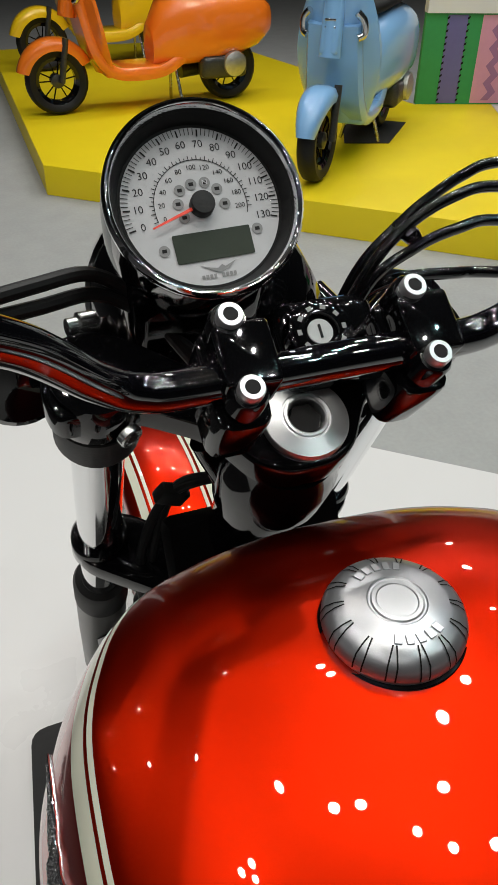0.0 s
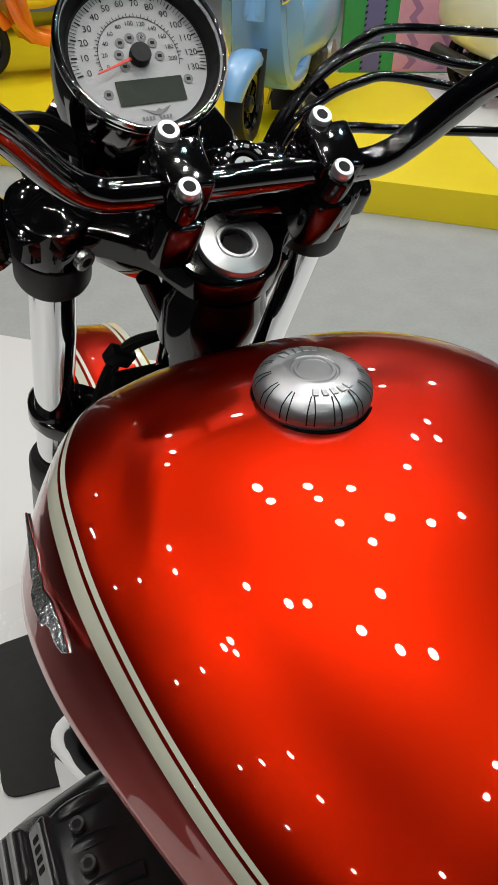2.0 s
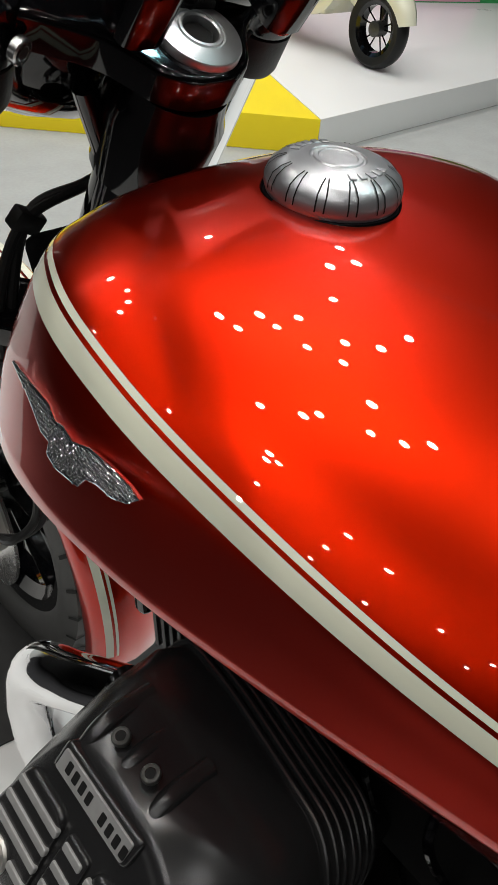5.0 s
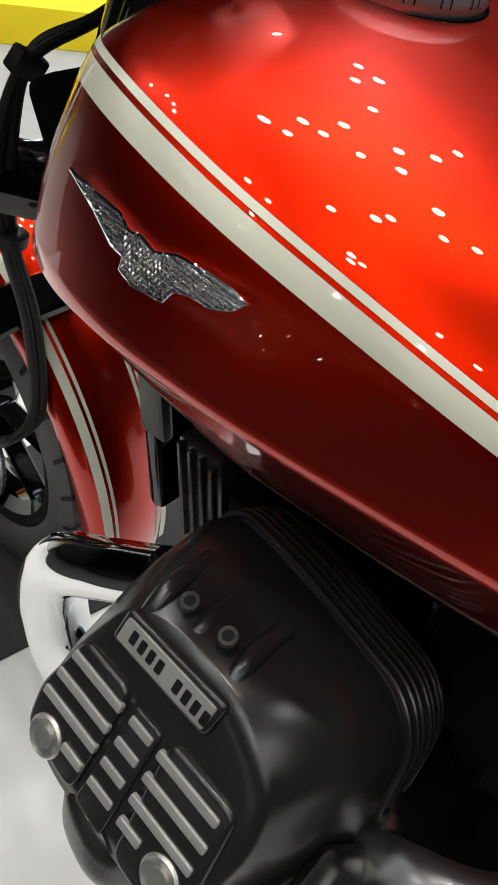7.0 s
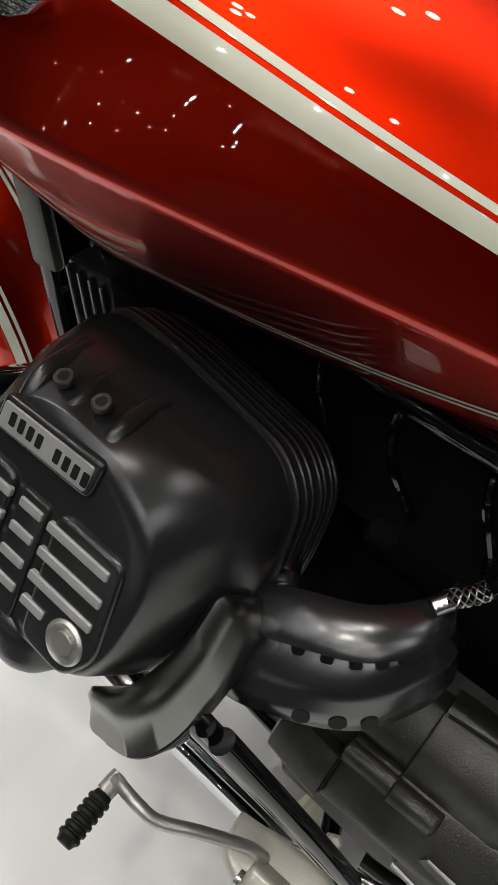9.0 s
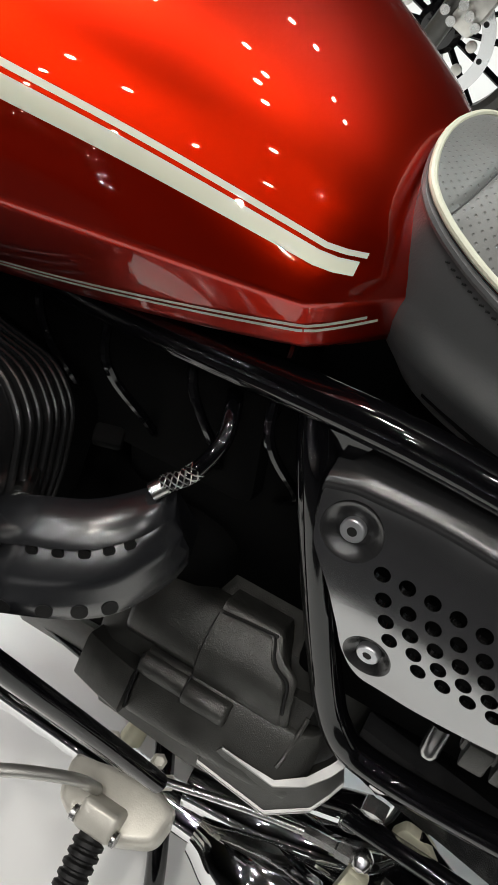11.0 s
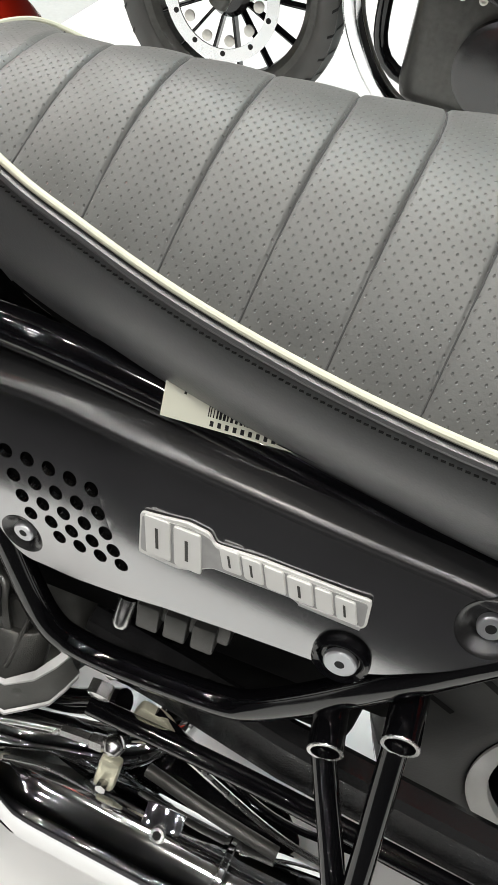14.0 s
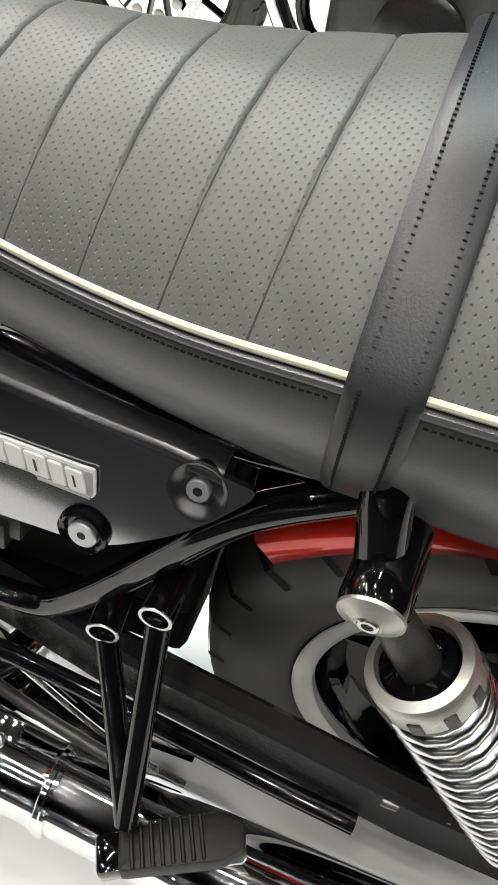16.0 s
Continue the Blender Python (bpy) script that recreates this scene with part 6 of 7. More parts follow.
for r in (0.0298, 0.0508):
    for k in range(80):
        a0, a1 = dial_angle(130 * k / 80, 130), dial_angle(130 * (k + 1) / 80, 130)
        plate([(r * math.cos(a0), r * math.sin(a0)), (r * math.cos(a1), r * math.sin(a1)), ((r + 0.0004) * math.cos(a1), (r + 0.0004) * math.sin(a1)), ((r + 0.0004) * math.cos(a0), (r + 0.0004) * math.sin(a0))], GM @ Matrix.Translation((0, 0, DZ)), 0.0001, bm=ticks)
part("scale_marks", ticks, INK, gauge)
for v in range(0, 131, 10):
    a = dial_angle(v, 130)
    part("numeral", text_bm(str(v), 0.0068, GM @ Matrix.Translation((0.0402 * math.cos(a), 0.0402 * math.sin(a), DZ))), DIALGREY, gauge)
for v in range(0, 201, 20):
    a = dial_angle(v, 200)
    part("numeral", text_bm(str(v), 0.0045, GM @ Matrix.Translation((0.0252 * math.cos(a), 0.0252 * math.sin(a), DZ))), INK, gauge)
for k, (u, v) in enumerate(((-0.0115, 0.0115), (-0.0035, 0.0145), (0.0055, 0.0145), (0.0125, 0.0095), (-0.0145, 0.003), (-0.0125, -0.006), (0.0155, -0.0005), (-0.03, -0.025), (0.0325, -0.0195))):
    part("warning_light", lathe([(0.0036, 0), (0.0036, 0.0003), (0, 0.0003)], GM @ Matrix.Translation((u, v, DZ)), 20), GREYINK, gauge)
    part("light_mark", box(GM @ Matrix.Translation((u, v, DZ + 0.0004)), 0.003, 0.0022, 0.0002), INK, gauge)
part("letter", text_bm("N", 0.005, GM @ Matrix.Translation((0.0055, 0.0145, DZ + 0.0006))), DIAL, gauge)
part("display", plate(rect(0.051, 0.0185, 0.001), GM @ Matrix.Translation((0.002, -0.0255, DZ)), 0.0004), LCD, gauge, "dark green-grey liquid crystal display")
bird = [(-0.012, 0.003), (-0.006, 0.001), (-0.001, 0.0), (0.002, 0.002), (0.004, 0.0005), (0.012, 0.0035), (0.006, -0.001), (0.001, -0.003), (-0.003, -0.002)]
part("winged_mark", plate(bird, GM @ Matrix.Translation((0.002, -0.0405, DZ)), 0.0003), GREYINK, gauge)
for k in range(9):
    if k != 4:
        part("small_mark", box(GM @ Matrix.Translation((-0.0095 + 0.0026 * k, -0.0452, DZ + 0.0002)), 0.0017, 0.0026, 0.0002), GREYINK, gauge)
na = radians(198)
part("needle", plate([(0, -0.0012), (0.036, -0.0005), (0.036, 0.0005), (0, 0.0012)], GM @ Matrix.Rotation(na, 4, "Z") @ Matrix.Translation((0, 0, -0.006)), 0.0008), NEEDLE, gauge)
part("needle_boss", lathe([(0.0078, -0.0094), (0.0078, -0.003), (0.0072, -0.0015), (0, -0.0013)], GM, 32), RUBBER, gauge)
gl = part("glass", lathe([(0.0568, -0.0002), (0.0568, 0.0012), (0.03, 0.0022), (0, 0.0026)], GM, 48, caps=False), GLASS, gauge, "clear cover glass")
gl.visible_shadow = False
part("gauge_bracket", box(frame_of((-0.043, 0.62, 1.03), (0, -0.4, 0.9), (1, 0, 0)), 0.1, 0.05, 0.1, 0.012, 3), GLOSS, bike)

# headlamp shell
hm = frame_of((FX, 0.70, 0.985), (0, 1, -0.06), (1, 0, 0))
hl = part("headlamp", lathe([(0.012, -0.11), (0.055, -0.095), (0.082, -0.06), (0.092, -0.01), (0.094, 0.03), (0.086, 0.035)], hm, 48), GLOSS, bike, "gloss black round headlamp")
part("lens", lathe([(0.087, 0.03), (0.07, 0.042), (0.03, 0.05), (0, 0.051)], hm, 40), CHROME, hl)
part("headlamp_ring", lathe([(0.094, 0.025), (0.097, 0.03), (0.095, 0.04), (0.086, 0.041)], hm, 48, caps=False), CHROME, hl)
for s in (-1, 1):
    part("ear", tube([(FX + s * 0.095, 0.69, 0.985), (FX + s * 0.112, 0.65, 0.965), (FX + s * 0.118, 0.6, 0.94)], 0.014, 12), GLOSS, hl)
    tm = frame_of((FX + s * 0.165, 0.64, 0.975), (0, -1, 0.1), (1, 0, 0))
    ind = part("indicator", lathe([(0.01, -0.05), (0.03, -0.04), (0.036, -0.01), (0.036, 0.0), (0.03, 0.006), (0, 0.009)], tm, 28), GLOSS, bike, "round turn signal in a black shell")
    part("indicator_stem", tube([(FX + s * 0.12, 0.62, 0.955), (FX + s * 0.15, 0.65, 0.972)], 0.009, 12, False), GLOSS, ind)
part("mount_bolt", lathe([(0.009, 0), (0.009, 0.012), (0.006, 0.013), (0.006, 0.02), (0, 0.02)], frame_of((FX - 0.108, 0.6, 1.035), (-1, -0.2, 0.1)), 18), STEEL, bike)

# cables: a bundle clipped to the yoke rising to the right bar end, and one to the left
for run in ([(0.03, 0.56, 1.0), (0.063, 0.57, 1.059), (0.093, 0.57, 1.09), (0.113, 0.57, 1.105), (0.137, 0.57, 1.118), (0.163, 0.57, 1.124), (0.238, 0.57, 1.119), (0.32, 0.5, 1.12)],
            [(0.03, 0.55, 1.0), (0.06, 0.552, 1.064), (0.086, 0.552, 1.094), (0.116, 0.55, 1.111), (0.151, 0.55, 1.115), (0.22, 0.54, 1.1), (0.32, 0.46, 1.1)],
            [(0.035, 0.545, 1.0), (0.059, 0.545, 1.06), (0.09, 0.542, 1.084), (0.118, 0.54, 1.094), (0.149, 0.54, 1.096), (0.22, 0.52, 1.085), (0.32, 0.45, 1.08)]):
    part("cable", tube(run, 0.0038, 12), GLOSS, bike)
part("cable_clip", box(frame_of((0.09, 0.556, 1.089), (-0.55, 0.0, 0.83), (0.83, 0, 0.55)), 0.011, 0.026, 0.013, 0.004), GLOSS, bike)
part("brake_hose", tube([(0.05, 0.555, 1.045), (0.082, 0.55, 1.059), (0.127, 0.55, 1.057), (0.167, 0.55, 1.052), (0.3, 0.5, 1.05)], 0.0042, 12), GLOSS, bike)
for k in range(2):
    part("cable", tube([(-0.03 - 0.01 * k, 0.6, 0.98), (-0.1, 0.6, 1.05 + 0.012 * k), (-0.16, 0.57, 1.066 + 0.014 * k), (-0.3, 0.48, 1.09)], 0.005, 10), RUBBER, bike)
for k in range(2):
    part("loom", tube([(-0.01, 0.56, 0.9), (-0.02, 0.62, 0.86), (-0.056 - 0.006 * k, 0.65, 0.832 - 0.006 * k), (-0.08 - 0.012 * k, 0.65, 0.765), (-0.087 - 0.008 * k, 0.65, 0.69), (-0.072 - 0.01 * k, 0.65, 0.595), (-0.075 - 0.01 * k, 0.65, 0.485), (-0.1 - 0.012 * k, 0.66, 0.45), (-0.115, 0.7, 0.42)], 0.0052, 10), RUBBER, bike)
part("loom_clip", box(pose(-0.06, 0.65, 0.826, 20, 30, 10), 0.03, 0.014, 0.02, 0.003), RUBBER, bike)
part("loom_grommet", lathe([(0.008, -0.008), (0.0155, -0.006), (0.0165, 0.004), (0.012, 0.007), (0.008, 0.007)], frame_of((-0.09, 0.65, 0.69), (0.1, 0, 1)), 20), RUBBER, bike)
for s in (-1, 1):
    part("neck_strut", tube([(s * 0.06, 0.545, 0.96), (s * 0.03, 0.56, 0.88), (s * 0.025, 0.57, 0.8)], 0.009, 12), GLOSS, bike)
# plain black box added to fill the gap between the fork legs
part("neck_gap_fill", box(pose(0, 0.58, 0.77, -26), 0.16, 0.04, 0.14, 0.01), MATTE, bike)

# front wheel, fender, caliper
fw = wheel("front_wheel", (FX, 0.925, 0.3), 0.3, 0.1, 0.215, bike, 8, GLOSS, label="front tyre on a black cast wheel")
part("brake_disc", lathe([(0.09, 0), (0.16, 0), (0.16, 0.005), (0.09, 0.005)], frame_of((FX - 0.06, 0.925, 0.3), (-1, 0, 0)), 56), STEEL, fw)
rows, srows = [], []
for k in range(41):
    a = radians(60 + 132 * k / 40)
    w = 0.062 - 0.01 * (k / 40) ** 2
    rows.append([(FX + x * w, 0.925 + math.cos(a) * r, 0.3 + math.sin(a) * r) for x, r in ((-1, 0.318), (-1.04, 0.33), (-0.95, 0.347), (-0.6, 0.357), (0, 0.361), (0.6, 0.357), (0.95, 0.347), (1.04, 0.33), (1, 0.318), (0.9, 0.338), (0, 0.354), (-0.9, 0.338))])
ff = part("front_fender", loft(rows, True, True), RED, bike, "red painted front mudguard with cream stripe", 60)
for x0, x1 in ((-0.82, -0.66), (-0.6, -0.53), (0.66, 0.82), (0.53, 0.6)):
    srows = []
    for k in range(36):
        a = radians(60 + 126 * k / 35)
        w = 0.062 - 0.01 * (k / 37) ** 2
        srows.append([(FX + x * w, 0.925 + math.cos(a) * r, 0.3 + math.sin(a) * r) for x, r in ((x0, 0.3525 + 0.0 if abs(x0) > 0.7 else 0.3585), (x1, 0.3575 if abs(x1) > 0.62 else 0.3588))])
    part("stripe", loft(srows, False, False), CREAM, ff)
br = []
for x in (-0.13, -0.115, -0.09, -0.075, -0.06, -0.03, 0.0, 0.03, 0.06, 0.075, 0.09, 0.115, 0.13):
    r0 = 0.369 if abs(x) < 0.07 else 0.369 - 2.2 * (abs(x) - 0.07)
    br.append([(FX + x, 0.925 + math.cos(radians(d)) * (r0 + h), 0.3 + math.sin(radians(d)) * (r0 + h)) for d, h in ((126, 0), (132, 0), (132.6, 0.004), (132, 0.01), (126, 0.01), (125.4, 0.004))])
part("fork_brace", loft(br, True, True), GLOSS, bike, "gloss black fork brace over the mudguard")
# added black panel; it closes a bright gap between mudguard and engine
part("front_gap_fill", box(pose(-0.005, 0.478, 0.63, -8), 0.15, 0.02, 0.26, 0.008), GLOSS, bike)
part("shield_strap", box(pose(-0.086, 0.462, 0.665, -8), 0.012, 0.03, 0.12, 0.004), GREYCAST, bike)
cal = part("brake_caliper", box(pose(FX - 0.085, 0.815, 0.345, -20), 0.05, 0.06, 0.1, 0.012, 3), ALU, bike, "cast brake caliper")
for k in range(2):
    hexhole_bolt(frame_of((FX - 0.112, 0.81 + 0.02 * k, 0.32 + 0.05 * k), (-1, 0, 0)), 0.01, 0.006, cal, STEEL)
# oil cooler and boxes between the frame tubes
rg = part("regulator", box(pose(-0.07, 0.39, 0.585, -8), 0.05, 0.05, 0.11, 0.006), SATIN, bike, "black finned regulator box")
for k in range(4):
    part("rib", box(pose(-0.097, 0.372 + 0.012 * k, 0.585, -8), 0.006, 0.004, 0.1, 0.001, 1), SATIN, rg)
part("ignition_coil", box(pose(-0.078, 0.33, 0.6, -10), 0.05, 0.05, 0.07, 0.01), MATTE, bike)
part("side_stand", tube([(-0.13, 0.05, 0.2), (-0.22, 0.0, 0.1), (-0.27, -0.02, 0.012)], 0.011, 14), GLOSS, bike)
part("side_stand_foot", plate(rounded([(-0.03, -0.02), (0.03, -0.02), (0.03, 0.02), (-0.03, 0.02)], 0.01), pose(-0.275, -0.02, 0.001), 0.01), GLOSS, bike)

# ---- scooters on the platforms ----
CHROMEDULL = mat("bright_trim", (0.6, 0.6, 0.6), 0.2, 1.0)


def scooter(paint, label, at, heading, seat_mat=None):
    """A classic step-through scooter, nose along the local +x."""
    th = thing("scooter", label, "scooter", "scooters on display", at)
    th.rotation_euler = (0, 0, radians(heading))

    def add(name, bm, m, text="", angle=45):
        return part(name, bm, m, th, text, angle)

    for nm, x in (("front_wheel", 0.68), ("rear_wheel", -0.64)):
        ax = frame_of((x, 0, 0.225), (0, 1, 0), (1, 0, 0))
        w = add(nm, lathe([(0.15, -0.035), (0.165, -0.048), (0.2, -0.052), (0.218, -0.036), (0.225, 0), (0.218, 0.036), (0.2, 0.052), (0.165, 0.048), (0.15, 0.035)], ax, 48, caps=False), RUBBER)
        part("rim", lathe([(0.13, -0.03), (0.155, -0.04), (0.157, -0.034), (0.14, -0.01), (0.14, 0.01), (0.157, 0.034), (0.155, 0.04), (0.13, 0.03), (0.13, -0.03)], ax, 40, caps=False), GLOSS, w)
        part("hub", lathe([(0.02, -0.05), (0.045, -0.04), (0.045, 0.04), (0.02, 0.05)], ax, 24), GREYCAST, w)
        for k in range(10):
            part("spoke", box(ax @ Matrix.Rotation(2 * math.pi * (k + 0.25 * (k % 2)) / 10, 4, "Z") @ Matrix.Translation((0.085, 0, 0.012)), 0.11, 0.009, 0.012, 0.004, 1), GLOSS, w)
    # rear cowl
    rows = []
    for x, w, z0, z1 in ((-1.0, 0.03, 0.5, 0.56), (-0.95, 0.12, 0.44, 0.66), (-0.85, 0.185, 0.37, 0.73), (-0.65, 0.225, 0.3, 0.77), (-0.45, 0.225, 0.28, 0.78), (-0.25, 0.195, 0.27, 0.77), (-0.1, 0.15, 0.27, 0.7), (-0.02, 0.11, 0.27, 0.55)):
        c, h = (z0 + z1) / 2, (z1 - z0) / 2
        rows.append([(x, w * math.copysign(abs(math.cos(a)) ** 0.75, math.cos(a)), c + h * math.copysign(abs(math.sin(a)) ** 0.75, math.sin(a))) for a in (2 * math.pi * k / 28 for k in range(28))])
    add("cowl", loft(rows, True, True), paint, "rounded painted rear cowl")
    # floor tunnel and leg shield
    sweep = spline([(0.5, 0, 0.78), (0.44, 0, 0.5), (0.385, 0, 0.36), (0.29, 0, 0.275), (0.12, 0, 0.25), (-0.08, 0, 0.265), (-0.24, 0, 0.34)], 6)
    rows = []
    for i, p in enumerate(sweep):
        t = (sweep[min(i + 1, len(sweep) - 1)] - sweep[max(i - 1, 0)]).normalized()
        n = Vector((-t.z, 0, t.x))
        w = 0.15 + 0.03 * math.sin(math.pi * i / (len(sweep) - 1))
        rows.append([p + n * 0.04 * b + Vector((0, w * a, 0)) for a, b in ((-1, -0.4), (-0.9, -1), (0.9, -1), (1, -0.4), (1, 0.4), (0.9, 1), (-0.9, 1), (-1, 0.4))])
    add("floor_sweep", loft(rows, True, True), paint)
    add("floorboard", box(pose(0.14, 0, 0.27), 0.44, 0.34, 0.06, 0.025, 3), paint)
    rows = []
    for k in range(15):
        f = k / 14
        x, z = 0.33 + 0.17 * f ** 0.7, 0.26 + 0.72 * f
        w = 0.15 + 0.085 * math.sin(math.pi * min(1, f * 1.05)) + 0.01
        rows.append([(x - 0.05 * abs(q) ** 2.2 + d, w * q, z) for q, d in ((-1, 0.0), (-0.98, 0.02), (-0.8, 0.03), (-0.4, 0.045), (0, 0.06), (0.4, 0.045), (0.8, 0.03), (0.98, 0.02), (1, 0), (0.8, -0.02), (0, -0.02), (-0.8, -0.02))])
    add("leg_shield", loft(rows, True, True), paint)
    add("steering_column", tube([(0.56, 0, 0.62), (0.5, 0, 0.95), (0.47, 0, 1.04)], 0.05, 18, radii=[0.06, 0.055, 0.07]), paint)
    add("horn_cover", box(pose(0.555, 0, 0.78, 0, -14), 0.05, 0.11, 0.3, 0.025, 3), paint)
    for k in range(4):
        add("grille_bar", box(pose(0.583, 0, 0.7 + 0.035 * k, 0, -14), 0.008, 0.06, 0.012, 0.003, 1), CHROMEDULL)
    # front fender
    rows = []
    for k in range(19):
        a = radians(15 + 140 * k / 18)
        taper = 0.55 + 0.45 * math.sin(math.pi * k / 18)
        rows.append([(0.68 + math.cos(a) * r, y * taper, 0.225 + math.sin(a) * r) for y, r in ((-0.085, 0.2), (-0.09, 0.235), (-0.07, 0.268), (-0.03, 0.28), (0.03, 0.28), (0.07, 0.268), (0.09, 0.235), (0.085, 0.2), (0.06, 0.24), (-0.06, 0.24))])
    add("front_fender", loft(rows, True, True), paint)
    add("suspension", tube([(0.6, 0.075, 0.5), (0.66, 0.075, 0.22)], 0.022, 14, False), GREYCAST)
    add("saddle", loft([[(x, w * math.cos(a), z + 0.045 * math.sin(a)) for a in (2 * math.pi * k / 20 for k in range(20))] for x, w, z in ((-0.86, 0.05, 0.81), (-0.75, 0.13, 0.815), (-0.45, 0.15, 0.81), (-0.2, 0.12, 0.79), (-0.08, 0.05, 0.77))], True, True), seat_mat or RUBBER, "dark padded saddle")
    add("headset", loft([[(x, w * math.cos(a), 1.06 + h * math.sin(a)) for a in (2 * math.pi * k / 20 for k in range(20))] for x, w, h in ((0.36, 0.04, 0.03), (0.42, 0.12, 0.06), (0.5, 0.11, 0.075), (0.55, 0.085, 0.08))], True, True), paint)
    add("headlamp", lathe([(0.085, 0), (0.085, 0.02), (0.06, 0.035), (0, 0.04)], frame_of((0.55, 0, 1.06), (1, 0, 0)), 28), CHROMEDULL)
    for s in (-1, 1):
        add("handlebar", tube([(0.44, s * 0.08, 1.06), (0.42, s * 0.2, 1.07), (0.37, s * 0.36, 1.06)], 0.016, 12), RUBBER)
        ind = [(0.535, s * 0.13, 0.84), (0.52, s * 0.165, 0.8), (0.515, s * 0.17, 0.74), (0.53, s * 0.14, 0.72)]
        add("indicator", tube(ind, 0.02, 10), CHROMEDULL)
    add("engine", box(pose(-0.55, 0.12, 0.26), 0.36, 0.14, 0.16, 0.04, 3), GREYCAST)
    add("fan_cover", lathe([(0.09, 0), (0.085, 0.03), (0.05, 0.045), (0, 0.046)], frame_of((-0.62, 0.18, 0.28), (0, 1, 0)), 28), ALU)
    add("silencer", tube([(-0.3, -0.13, 0.2), (-0.55, -0.15, 0.22), (-0.85, -0.15, 0.25)], 0.055, 18), GREYCAST)
    for s in (-1, 1):
        add("stand_leg", tube([(-0.2, s * 0.06, 0.25), (-0.22, s * 0.13, 0.01)], 0.012, 10, False), STEEL)
    return th


def gloss_paint(name, colour):
    return mat(name, colour, 0.3, coat=1.0, coat_rough=0.02, vary=0.02, scale=5)


ORANGE, BLUE, SUN, IVORY = gloss_paint("orange_paint", (0.85, 0.19, 0.012)), gloss_paint("blue_paint", (0.22, 0.44, 0.72)), gloss_paint("yellow_paint", (0.85, 0.55, 0.01)), gloss_paint("ivory_paint", (0.72, 0.7, 0.55))
scooter(ORANGE, "orange step-through scooter on the yellow platform", (1.24, 6.14, ZP), 185)
scooter(BLUE, "light blue step-through scooter on the yellow platform", (2.17, 4.62, ZP), 227)
scooter(SUN, "yellow step-through scooter on the yellow platform", (1.35, 7.75, ZP), 188)
scooter(IVORY, "ivory step-through scooter on the white platform", (3.75, 4.1, ZP), 268)
# rubber mat beneath the blue scooter
pm = slab("scooter_mat", [(2.2, 4.75), (2.48, 4.66), (2.85, 5.09), (2.47, 5.35)], ZP + 0.001, ZP + 0.006, MAT, 0)
tagged(pm, "black rubber mat on the yellow platform", "mat")

# ---- the neighbouring motorcycle ----
nb = thing("motorcycle", "dark grey motorcycle with chrome exhaust parked beside", "motorcycle")
nw = wheel("front_wheel", (1.66, 0.42, 0.31), 0.31, 0.11, 0.235, nb, 14, GREYCAST, label="front tyre on a grey cast wheel", spoke_mat=GLOSS, spoke_w=0.008)
part("brake_disc", lathe([(0.122, 0), (0.155, 0), (0.155, 0.005), (0.122, 0.005)], frame_of((1.59, 0.42, 0.31), (-1, 0, 0)), 48, caps=False), BRUSHED, nw)
for k in range(10):
    a = 2 * math.pi * k / 10
    part("disc_button", lathe([(0.014, 0), (0.014, 0.006), (0.006, 0.008), (0, 0.008)], frame_of((1.588, 0.42 + 0.102 * math.cos(a), 0.31 + 0.102 * math.sin(a)), (-1, 0, 0)), 14), ALU, nw)
    part("disc_hole", lathe([(0.007, 0), (0.007, 0.0008), (0, 0.0008)], frame_of((1.5845, 0.42 + 0.133 * math.cos(a + 0.2), 0.31 + 0.133 * math.sin(a + 0.2)), (-1, 0, 0)), 10), INK, nw)
for s in (-1, 1):
    leg = part("fork_leg", tube([(1.66 + s * 0.095, 0.42, 0.3), (1.66 + s * 0.095, 0.28, 0.62), (1.66 + s * 0.095, 0.16, 0.9)], 0.026, 18, False), GREYCAST, nb)
part("caliper", box(pose(1.56, 0.33, 0.4, 25), 0.05, 0.07, 0.12, 0.015, 2), ALU, nb)
for k in range(5):
    part("caliper_bolt", lathe([(0.012, 0), (0.012, 0.01), (0, 0.01)], frame_of((1.532, 0.31 + 0.02 * k, 0.37 + 0.02 * (k % 3)), (-1, 0, 0)), 12), STEEL, nb)
part("engine", box(pose(1.66, -0.28, 0.4), 0.34, 0.42, 0.4, 0.05, 3), GREYCAST, nb)
part("engine_head", box(pose(1.6, -0.2, 0.62, 20), 0.28, 0.22, 0.2, 0.03, 3), GLOSS, nb)
for k in range(7):
    part("fin", box(pose(1.52, -0.2 - 0.01 * k, 0.5 + 0.025 * k, 20), 0.2, 0.2, 0.006, 0.001, 1), SATIN, nb)
part("exhaust_pipe", tube([(1.5, -0.02, 0.62), (1.46, 0.06, 0.52), (1.46, 0.04, 0.36), (1.48, -0.1, 0.2), (1.48, -0.4, 0.16), (1.46, -0.9, 0.2)], 0.026, 20), CHROME, nb)
part("down_tube", tube([(1.6, 0.14, 0.8), (1.57, 0.02, 0.5), (1.57, -0.05, 0.25), (1.57, -0.5, 0.22)], 0.018, 14), GLOSS, nb)
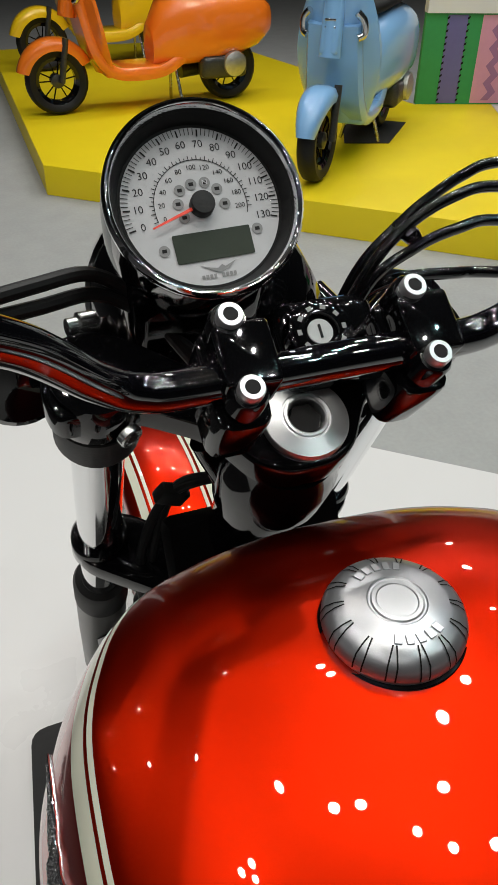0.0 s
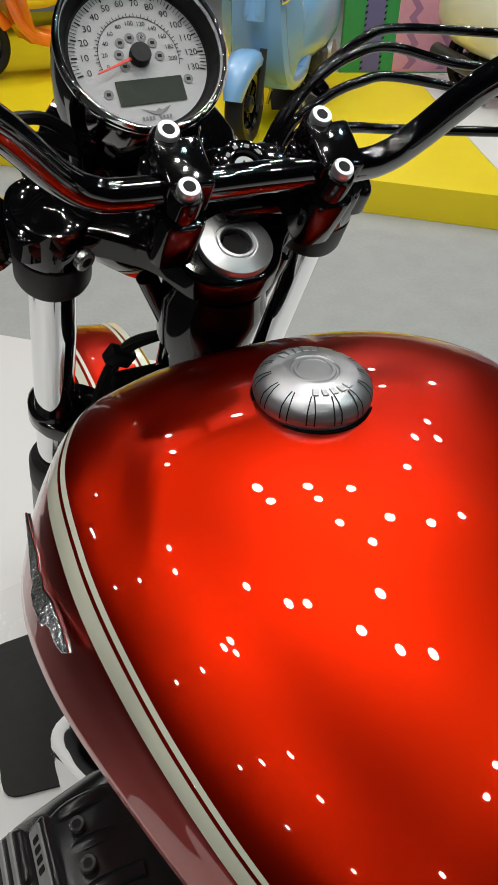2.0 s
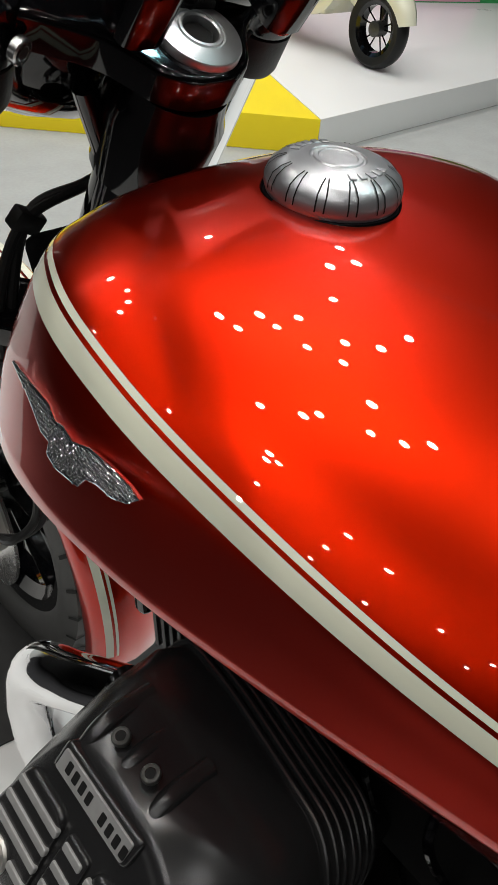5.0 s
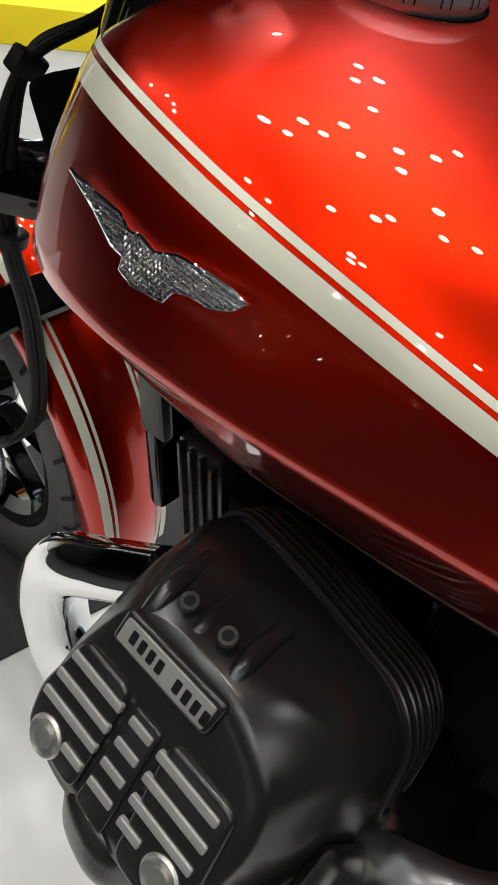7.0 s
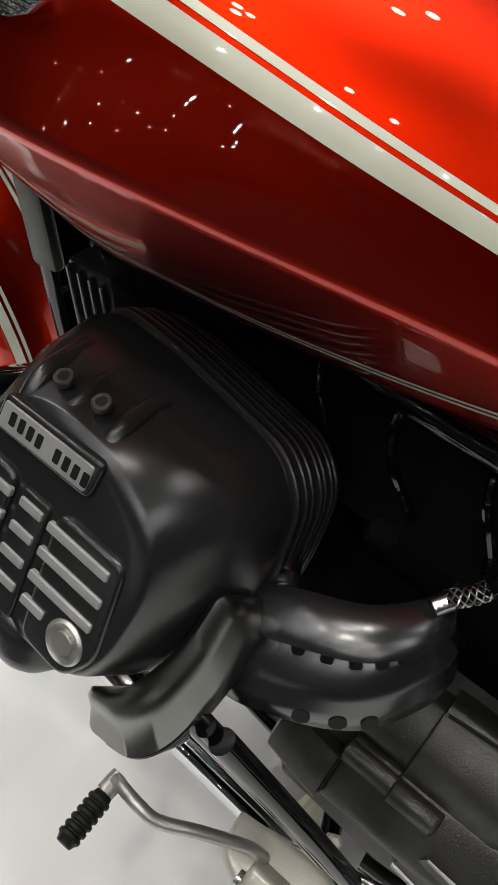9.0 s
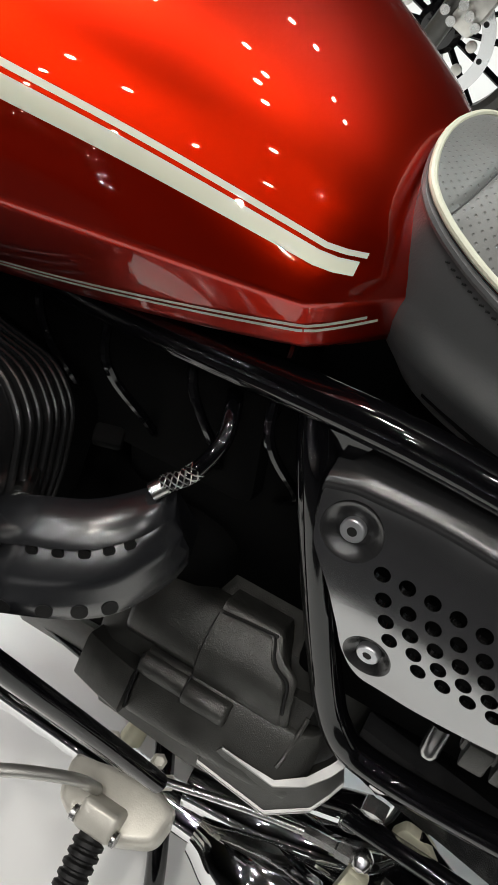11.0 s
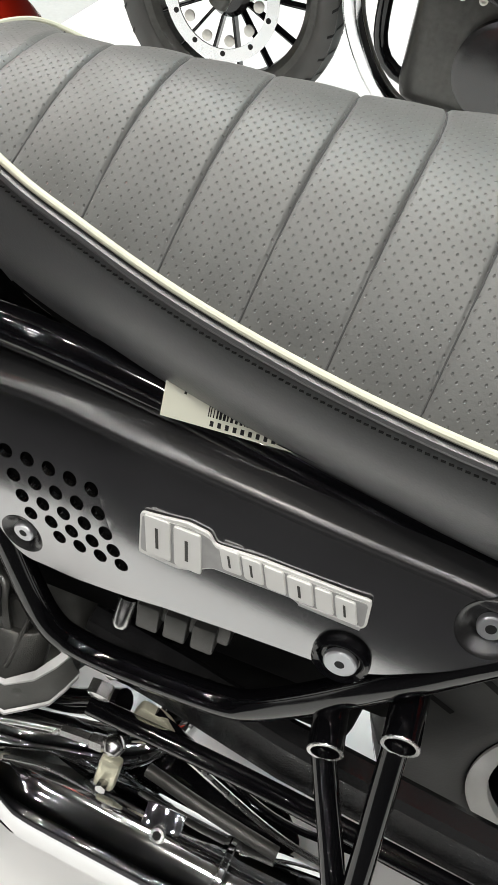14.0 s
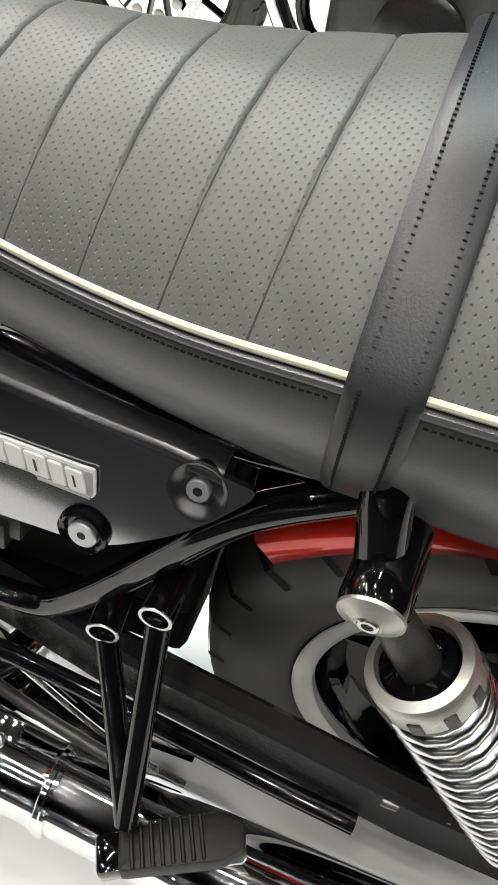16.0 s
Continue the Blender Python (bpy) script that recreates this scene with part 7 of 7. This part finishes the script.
part("fuel_tank", loft([[(1.66 + w * math.cos(a), y, z + h * math.sin(a)) for a in (2 * math.pi * k / 24 for k in range(24))] for y, w, z, h in ((0.12, 0.06, 0.86, 0.06), (0.05, 0.14, 0.86, 0.1), (-0.15, 0.16, 0.86, 0.11), (-0.35, 0.1, 0.82, 0.07))], True, True), GLOSS, nb)
part("saddle", box(pose(1.66, -0.6, 0.78), 0.24, 0.55, 0.08, 0.035, 3), RUBBER, nb)
part("handlebar", tube([(1.34, 0.0, 1.08), (1.5, 0.1, 1.06), (1.66, 0.12, 1.02), (1.82, 0.1, 1.06), (1.98, 0.0, 1.08)], 0.012, 12), CHROME_BLACK, nb)
rear = wheel("rear_wheel", (1.66, -0.98, 0.31), 0.31, 0.15, 0.2, nb, 5, GREYCAST, tread=False, label="rear tyre on a grey cast wheel", spoke_mat=GREYCAST)
part("swingarm", tube([(1.56, -0.45, 0.36), (1.55, -0.98, 0.31)], 0.024, 12, False), GLOSS, nb)
part("side_plate", plate(rounded([(-0.16, -0.05), (0.12, -0.05), (0.16, 0.02), (0.1, 0.07), (-0.16, 0.06)], 0.015), frame_of((1.485, -0.26, 0.52), (-1, 0, 0.15), (0, -1, 0)), 0.012, 0.004), ALU, nb)
part("engine_cover", lathe([(0.11, 0), (0.11, 0.025), (0.095, 0.035), (0, 0.04)], frame_of((1.49, -0.3, 0.34), (-1, 0, 0)), 32), SATIN, nb)
for k in range(12):
    part("cover_bolt", lathe([(0.01, 0), (0.01, 0.012), (0.006, 0.015), (0, 0.015)], frame_of((1.484, -0.08 - 0.045 * (k % 6), 0.47 + 0.13 * (k // 6)), (-1, 0, 0.1)), 12), ALU, nb)
for k in range(3):
    part("hose", tube([(1.5, -0.06 - 0.05 * k, 0.66), (1.46, -0.1 - 0.05 * k, 0.6), (1.47, -0.12 - 0.06 * k, 0.48)], 0.012, 10), RUBBER, nb)
part("mud_flap", box(pose(1.66, 0.07, 0.45, 20), 0.13, 0.012, 0.2, 0.004), GREYCAST, nb)
